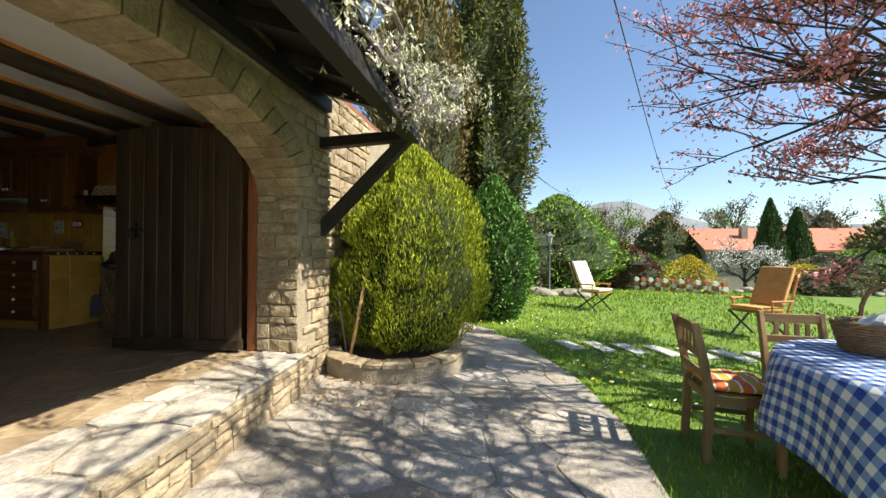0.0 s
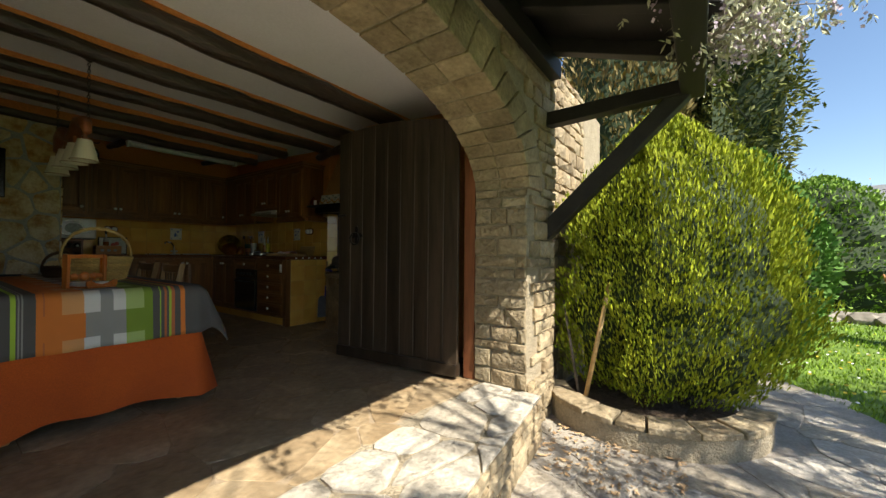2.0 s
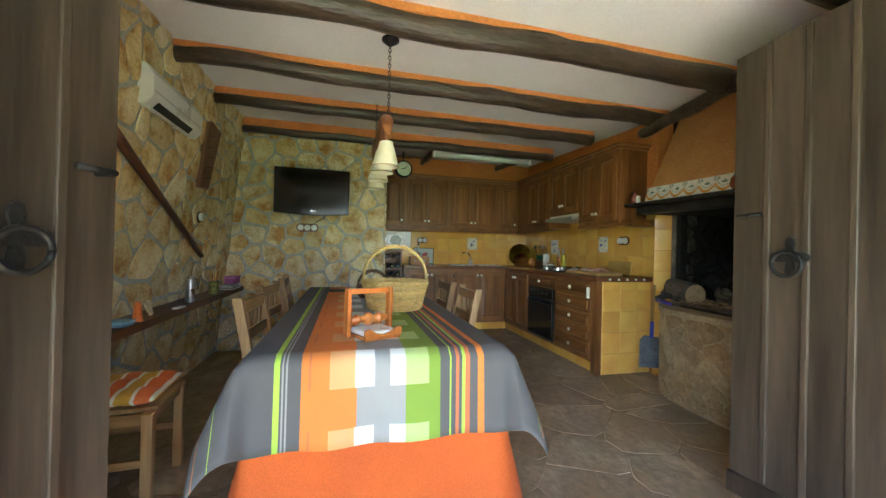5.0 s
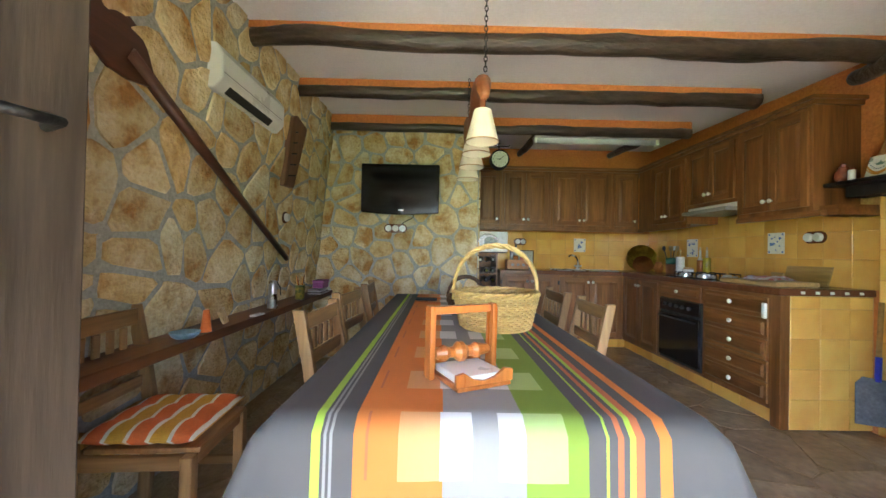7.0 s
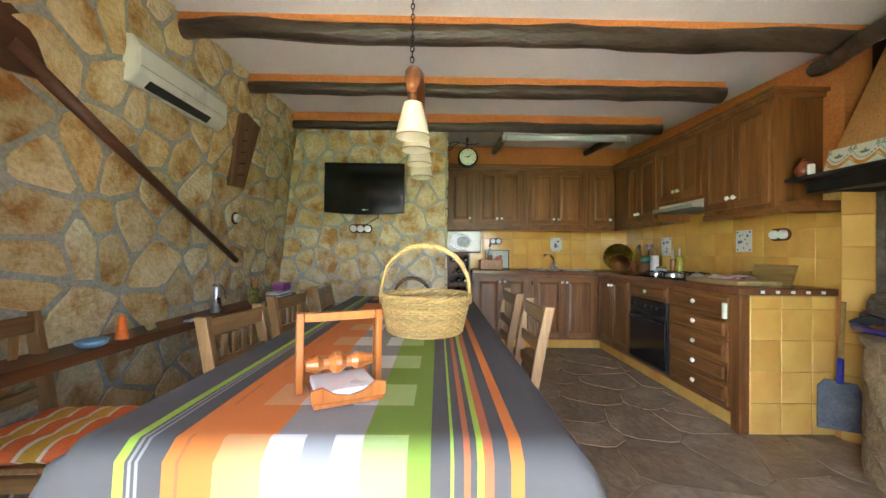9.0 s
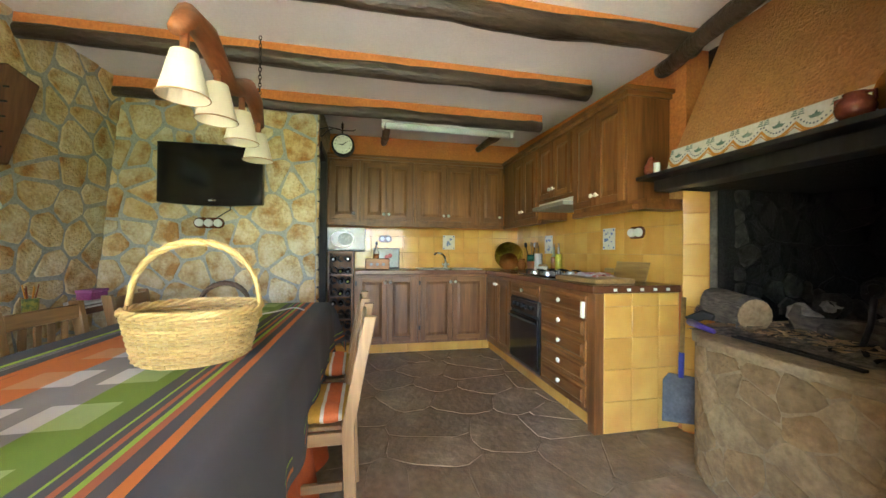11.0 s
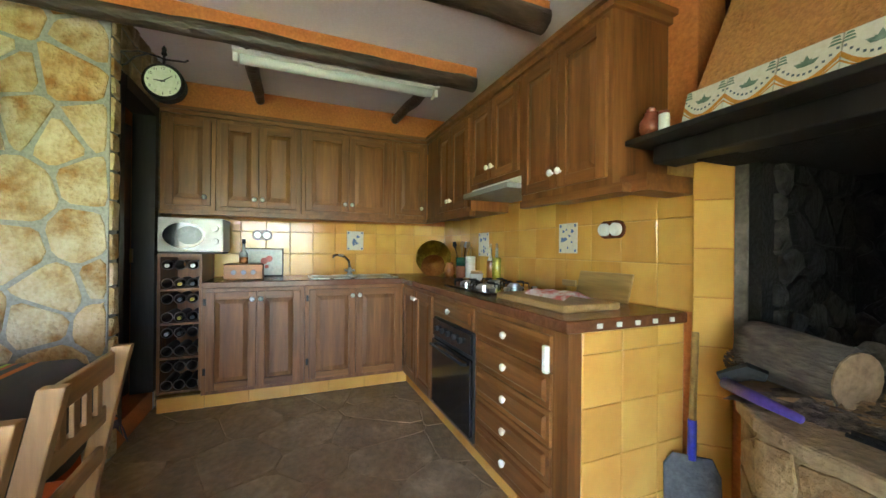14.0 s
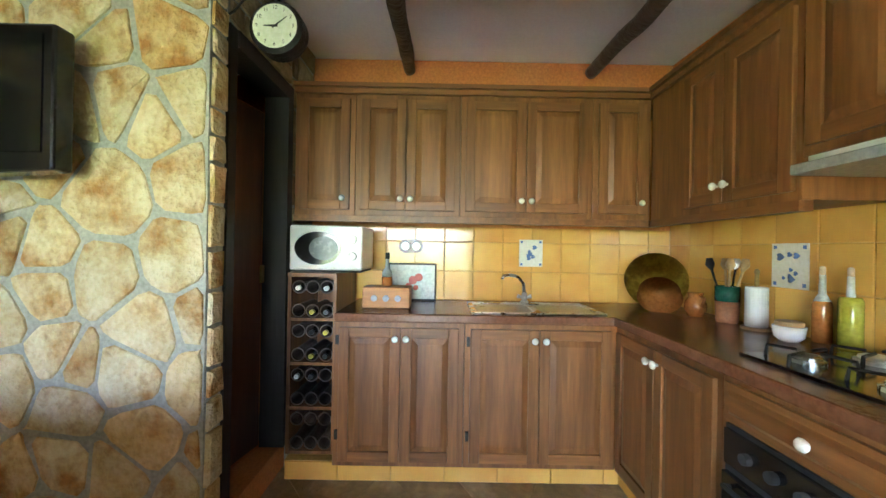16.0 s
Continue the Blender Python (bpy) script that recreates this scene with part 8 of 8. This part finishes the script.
N_["Principled BSDF"].inputs["Roughness"].default_value = 0.9
bm = bmesh.new()
uvl = bm.loops.layers.uv.new("UVMap")
rings, info = [], []
radii = [0.02, 0.25, 0.5, gr] + [gr + 0.06 * q for q in range(1, 8)]
for r in radii:
    row = []
    for k in range(72):
        a = 2 * math.pi * k / 72
        over = r - gr
        if over <= 0:
            p = (gx + r * math.cos(a), gy + r * math.sin(a), gz)
        else:
            sq = 1 + 0.22 * abs(math.sin(2 * a + 0.5)) ** 2
            rr = gr + 0.015 + over * 0.16 + 0.035 * min(1, over / 0.3) * math.sin(9 * a)
            p = (gx + rr * math.cos(a), gy + rr * math.sin(a), gz - 0.006 - over * 0.97 * sq)
        v = bm.verts.new(p)
        row.append((v, (gx + r * math.cos(a), gy + r * math.sin(a))))
    rings.append(row)
for a_, b_ in zip(rings, rings[1:]):
    for k in range(72):
        q = (a_[k], a_[(k + 1) % 72], b_[(k + 1) % 72], b_[k])
        f = bm.faces.new([x[0] for x in q])
        for lpp, x in zip(f.loops, q):
            lpp[uvl].uv = x[1]
f = bm.faces.new([x[0] for x in rings[0]])
gc = part("checked_tablecloth", bm, m, None, "blue and white checked tablecloth hanging over the round table", smooth=True)
gc["category"] = "tablecloth"
wicker("garden_basket", (2.22, 2.62, gz + 0.004), 0.24, 0.17, 0.16, "brown wicker basket holding white paper on the checked cloth", material("brown_wicker", (0.16, 0.09, 0.04), (0.34, 0.21, 0.10), 25, 0.6, 0.2), True, 10, 24, 1.12)
pb = thing("paper_bag", (2.25, 2.62, gz + 0.1), "crumpled white paper in the garden basket", "paper")
bm = bmesh.new()
bmesh.ops.create_icosphere(bm, subdivisions=3, radius=0.13)
for v in bm.verts:
    v.co = Vector((v.co.x * 1.2, v.co.y * 0.9, v.co.z * 0.8)) * (1 + 0.5 * noise.noise(v.co * 9)) + Vector((2.24, 2.60, gz + 0.14))
part("paper", bm, M_plasticw, pb)
M_dkpine = {k: wood("weathered_pine_" + k, (0.16, 0.09, 0.035), (0.30, 0.19, 0.08), k, 0.6, 9, 0.2) for k in "xyz"}
gch = chair("garden_chair", "weathered pine ladder-back chair with striped cushion at the garden table", "garden chairs", M_dkpine)
gch.matrix_basis = pose(1.48, 2.80, 0.0, 0, 0, -96)
copy_thing(gch, pose(2.12, 3.02, 0.0, 0, 0, 176))


def lounger(name, at, rot, label, col):
    ob = thing(name, (0, 0, 0), label, "lounger", "garden loungers")
    W = M_orwood
    for s in (-0.26, 0.26):
        for a, b in (((s, -0.28, 0.0), (s, 0.30, 0.42)), ((s, 0.28, 0.0), (s, -0.26, 0.42))):
            bm = bmesh.new()
            tube(bm, [a, b], 0.018, 6)
            part("leg", bm, M_darkwood, ob, local=True)
        bm = bmesh.new()
        tube(bm, [(s * 1.12, -0.30, 0.60), (s * 1.12, 0.22, 0.61)], 0.02, 6)
        part("armrest", bm, W, ob, local=True)
        bm = bmesh.new()
        tube(bm, [(s * 1.1, 0.16, 0.40), (s * 1.1, 0.18, 0.60)], 0.014, 6)
        part("arm_support", bm, W, ob, local=True)
        bm = bmesh.new()
        tube(bm, [(s, -0.22, 0.40), (s, -0.52, 1.10)], 0.018, 6)
        part("back_post", bm, W, ob, local=True)
    for k in range(5):
        y = -0.20 + 0.11 * k
        part("seat_slat", one(box, -0.25, 0.25, y, y + 0.06, 0.415, 0.43), W, ob, local=True)
    bm = bmesh.new()
    prism(bm, [(-0.24, -0.20, 0.435), (-0.24, 0.32, 0.455), (-0.24, 0.33, 0.52), (-0.24, -0.17, 0.50)], (0.48, 0, 0))
    part("seat_cushion", bm, col, ob, "padded cushion", local=True, bevel=0.025)
    bm = bmesh.new()
    prism(bm, [(-0.24, -0.20, 0.50), (-0.24, -0.13, 0.52), (-0.24, -0.42, 1.14), (-0.24, -0.49, 1.12)], (0.48, 0, 0))
    part("back_cushion", bm, col, ob, "padded cushion", local=True, bevel=0.025)
    ob.matrix_basis = pose(*at, 0, 0, rot)
    return ob


lounger("garden_lounger", (1.95, 9.15, 0), -140, "folding wooden lounger with a cream padded cushion on the lawn", material("cream_cushion", (0.72, 0.58, 0.38), (0.80, 0.70, 0.50), 6, 0.9, 0.2))
lounger("garden_lounger", (3.95, 6.75, 0), 118, "folding wooden lounger with an orange padded cushion on the lawn", material("orange_cushion", (0.50, 0.20, 0.05), (0.62, 0.34, 0.12), 7, 0.9, 0.2))

# ---- wisteria ----
ws = thing("wisteria", (-0.9, 2.5, 2.6), "leafing wisteria with pale racemes climbing over the eave", "climber")
rng = random.Random(19)
M_vine = material("pale_vine_bark", (0.16, 0.13, 0.10), (0.32, 0.27, 0.22), 14, 0.85, 0.5)
bm = bmesh.new()
vine_pts = []
for k in range(7):
    y, x, z = 0.8 + rng.uniform(0, 1.0), -0.93, 2.66
    path = []
    for q in range(16):
        s = q / 15
        path.append(Vector((-0.92 + 0.13 * math.sin(s * 9 + k) + 0.05 * rng.gauss(0, 1), y + s * (3.65 - y), 2.66 + 0.13 * math.sin(s * 7 + k * 2) + 0.10 * (k % 3))))
    tube(bm, path, 0.010 + 0.006 * (k % 3), 6)
    vine_pts += path
for k in range(26):
    p = vine_pts[rng.randrange(len(vine_pts))]
    d = Vector((rng.uniform(0.1, 0.8), rng.uniform(0.0, 0.8), rng.uniform(-0.12, 0.28))) * rng.uniform(0.3, 0.9)
    path = [p, p + d * 0.4 + Vector((0, 0, 0.05)), p + d * 0.8 + Vector((0, 0, 0.02)), p + d]
    tube(bm, path, [0.007, 0.005, 0.003, 0.002], 5)
    vine_pts += path[1:] * 3
part("stem", bm, M_vine, ws)
M_wleaf = leaf_mat("silvery_bud_leaf", (0.34, 0.34, 0.20), (0.58, 0.56, 0.40))
M_wflower = leaf_mat("lilac_raceme", (0.40, 0.30, 0.42), (0.62, 0.54, 0.58))
lb, fb = bmesh.new(), bmesh.new()
for p in vine_pts:
    for _ in range(3):
        c = p + Vector((rng.gauss(0, 0.07), rng.gauss(0, 0.07), rng.gauss(0, 0.06)))
        leaves(lb, [c + Vector((0, 0, -0.008 * q)) for q in range(5)], 0.045, rng, -0.2, 0.3, 0.3)
    if rng.random() < 0.35:
        c = p + Vector((rng.gauss(0, 0.05), rng.gauss(0, 0.05), -0.03))
        leaves(fb, [c + Vector((rng.gauss(0, 0.012), rng.gauss(0, 0.012), -0.012 * q)) for q in range(12)], 0.022, rng, 0, 0.8, 0.2)
part("foliage", lb, M_wleaf, ws)
part("blossom", fb, M_wflower, ws)
# ---- stones, flags and tiles ----
rng = random.Random(21)
for i, poly in enumerate(cells(XT + 0.02, XI - 0.02, FZ, CZ - 0.01, 0.25, 0.21, 0.030, 31, 0.49, 0.10)):
    slab("stone", poly, lambda u, v, w: (u, WALL_LEAN(v) + w, v), 0.011, wall_left, M_clad, rng, 0.003, "", 0.95)
for poly in cells(YL - 0.10, YP - 0.01, FZ, CZ - 0.01, 0.235, 0.20, 0.026, 32, 0.49, 0.10):
    slab("stone", poly, lambda u, v, w: (XT + w, u, v), 0.011, wall_tv, M_clad, rng, 0.003, "", 0.95)
for poly in courses(XT - 0.108, XT - 0.002, FZ, CZ - 0.01, 0.17, 0.3, 33, 0.02):
    slab("stone", poly, lambda u, v, w: (u, YP + w, v), 0.016, wall_tv, M_clad, rng)
for poly in courses(XB + 0.0, -7.845, FZ, CZ - 0.01, 0.16, 0.2, 34, 0.02):
    slab("stone", poly, lambda u, v, w: (u, YP + w, v), 0.015, wall_passage, M_stone, rng)
for poly in courses(-7.835, XT - 0.115, 2.63, CZ - 0.01, 0.11, 0.2, 35, 0.02):
    slab("stone", poly, lambda u, v, w: (u, YP + w, v), 0.015, wall_passage, M_stone, rng)

# facade: arch ring, jamb, front courses
nv = 26
for k in range(nv):
    a0, a1 = math.pi * k / nv + 0.004, math.pi * (k + 1) / nv - 0.004
    g0 = -0.012 + rng.uniform(-0.006, 0.006)
    g1 = 0.27 + rng.uniform(-0.03, 0.03)
    q = [arch_pt(a0, g0), arch_pt(a1, g0), arch_pt(a1, g1), arch_pt(a0, g1)]
    for xa, xb in ((XI - 0.004, XI + 0.22), (XI + 0.226, XF + 0.012 + rng.uniform(-0.006, 0.010))):
        bm = bmesh.new()
        prism(bm, [(xa, y, z) for y, z in q], (xb - xa, 0, 0))
        part("voussoir", bm, M_stone, wall_facade, bevel=0.008)


def outside_arch(y, z):
    qy, qz = (y - YC) / (ARCH_A + 0.285), (z - ZS) / (RISE + 0.285)
    return z < ZS and (y > YC + ARCH_A + 0.0 or y < YC - ARCH_A) or (z >= ZS and qy * qy + qz * qz > 1.0)


front = courses(YC - ARCH_A - 1.2, 3.85, 0.0, 3.25, 0.115, 0.24, 36, 0.016, outside_arch)
for poly in front:
    slab("stone", poly, lambda u, v, w: (XF - 0.02 + w, u, v), 0.028, wall_facade, M_stone, rng, 0.012)
for poly in courses(XI, XF - 0.0, FZ, ZS, 0.115, 0.26, 37, 0.014):
    slab("stone", poly, lambda u, v, w: (u, YC + ARCH_A - w, v), 0.018, wall_facade, M_stone, rng, 0.008)

# threshold and floors
def inside(poly, test):
    cx, cy = sum(p[0] for p in poly) / len(poly), sum(p[1] for p in poly) / len(poly)
    return test(cx, cy)


fl_test = lambda x, y: (x > XT and y > YL and y < 4.14) or y > YP
for poly in cells(XB + 0.4, XI + 0.05, YL, YK, 0.42, 0.38, 0.007, 41, 0.49, 0.12):
    if inside(poly, fl_test):
        slab("flagstone", poly, lambda u, v, w: (u, v, FZ - 0.012 + w), 0.0045, floor_bed, M_slate, rng, 0.0006, "", 0.985)
for poly in cells(XI + 0.06, -1.70, -0.4, 3.24, 0.34, 0.40, 0.022, 42, 0.47, 0.12):
    q = [(min(x, -1.72 - 0.17 * max(0, (y - 1.5)) / 1.75 if y > 1.5 else -1.62 - 0.02), y) for x, y in poly]
    if inside(q, lambda x, y: y > -0.4):
        slab("flagstone", q, lambda u, v, w: (u, v, FZ - 0.012 + w), 0.014, platform, M_flag, rng, 0.003)

# kitchen tiles
def tiles(u0, u1, v0, v1, su, sv, place, parent, depth=0.007):
    nu, nv_ = max(1, math.ceil((u1 - u0) / su - 0.01)), max(1, math.ceil((v1 - v0) / sv - 0.01))
    for i in range(nu):
        for j in range(nv_):
            a, b = u0 + i * su + 0.0015, min(u1, u0 + (i + 1) * su) - 0.0015
            c, d = v0 + j * sv + 0.0015, min(v1, v0 + (j + 1) * sv) - 0.0015
            if b - a < 0.02 or d - c < 0.02:
                continue
            bm = bmesh.new()
            e = 0.004
            o = [bm.verts.new(place(p, q, w)) for p, q, w in ((a, c, 0), (b, c, 0), (b, d, 0), (a, d, 0))]
            tw = rng.uniform(-0.0007, 0.0007)
            k = [bm.verts.new(place(p, q, depth + w)) for p, q, w in ((a + e, c + e, tw), (b - e, c + e, 0), (b - e, d - e, -tw), (a + e, d - e, 0))]
            m = [bm.verts.new(place(p, q, depth - 0.003)) for p, q in ((a, c), (b, c), (b, d), (a, d))]
            bm.faces.new(k)
            for n in range(4):
                bm.faces.new((o[n], o[(n + 1) % 4], m[(n + 1) % 4], m[n]))
                bm.faces.new((m[n], m[(n + 1) % 4], k[(n + 1) % 4], k[n]))
            part("tile", bm, M_tile, parent)


for n, pts in enumerate((((XB, 1.93), (XB + 0.002, YK - 0.002)), ((XB + 0.002, YK - 0.002), (-5.474, YK)))):
    bm = bmesh.new()
    box(bm, pts[0][0], pts[1][0], pts[0][1], pts[1][1], CT + 0.001, ZU0 - 0.04 if n == 0 else 2.02)
    part("tile_grout", bm, M_grout, wall_kitchen if n else wall_back)
tiles(1.93, YK - 0.008, CT, ZU0 - 0.04, 0.205, 0.205, back_place(XB), wall_back)
tiles(XB + 0.009, -6.26, CT, 2.02, 0.205, 0.205, side_place(YK), wall_kitchen)
tiles(-6.26, -5.475, CT, ZU0 + 0.0, 0.205, 0.205, side_place(YK), wall_kitchen)
PA, PB = Vector((-5.472, YK - 0.024, 0)), Vector((-5.378, 4.231, 0))
PD = (PB - PA).normalized()
tiles(0.0, (PB - PA).length, FZ, 1.96, 0.205, 0.205, lambda u, z, w: tuple(PA + PD * u + Vector((PD.y, -PD.x, 0)) * (w + 0.004) + Vector((0, 0, z))), wall_pier)
tiles(YBF + 0.065, YK - 0.008, FZ, ZB1 - 0.002, 0.205, 0.205, lambda u, z, w: (-5.52 + w, u, z), c_pillar)
tiles(XBF + 0.0 - 0.05, -5.595, FZ, ZB0 - 0.004, 0.30, 0.12, side_place(YBF + 0.05), wall_kitchen)
tiles(1.66, YBF + 0.045, FZ, ZB0 - 0.004, 0.30, 0.12, back_place(XBF - 0.05), wall_back)

# patio paving
def on_patio(x, y):
    edge = [(-3.5, 1.1), (0.5, 0.98), (2.2, 0.86), (3.1, 0.88), (4.1, 0.70), (5.3, 0.25), (6.5, -0.45), (7.4, -1.2), (8.2, -2.4)]
    for (ya, xa), (yb, xb) in zip(edge, edge[1:]):
        if ya <= y <= yb:
            return x < xa + (xb - xa) * (y - ya) / (yb - ya) - 0.16
    return False


for poly in cells(-1.98, 1.1, -0.6, 8.0, 0.36, 0.32, 0.016, 51, 0.49, 0.12):
    if inside(poly, lambda x, y: on_patio(x, y) and x > -1.98 and math.hypot(x + 1.35, y - 4.35) > 0.98 and not (x < -1.55 and y > 4.3)):
        slab("paving_stone", poly, lambda u, v, w: (u, v, GZ - 0.010 + w), 0.007, patio, M_paving, rng, 0.001, "", 0.97)

# front face of the threshold, wall beyond the porch
TP = [(-1.62, -0.6), (-1.70, 1.5), (-1.82, 2.4), (-1.90, 3.245)]
TS = [0]
for a, b in zip(TP, TP[1:]):
    TS.append(TS[-1] + math.dist(a, b))


def threshold_place(u, v, w):
    for i in range(len(TP) - 1):
        if u <= TS[i + 1] or i == len(TP) - 2:
            s = (u - TS[i]) / (TS[i + 1] - TS[i])
            return (TP[i][0] + (TP[i + 1][0] - TP[i][0]) * s + w, TP[i][1] + (TP[i + 1][1] - TP[i][1]) * s, v)


for poly in courses(0.6, TS[-1], 0.02, FZ - 0.02, 0.11, 0.26, 61, 0.016):
    slab("stone", poly, threshold_place, 0.02, platform, M_stone, rng, 0.008)
for poly in courses(3.86, 5.4, 0.0, 3.28, 0.13, 0.24, 62, 0.016):
    slab("stone", poly, lambda u, v, w: (-2.17 + w, u, v), 0.03, wall_return, M_stone, rng, 0.012)
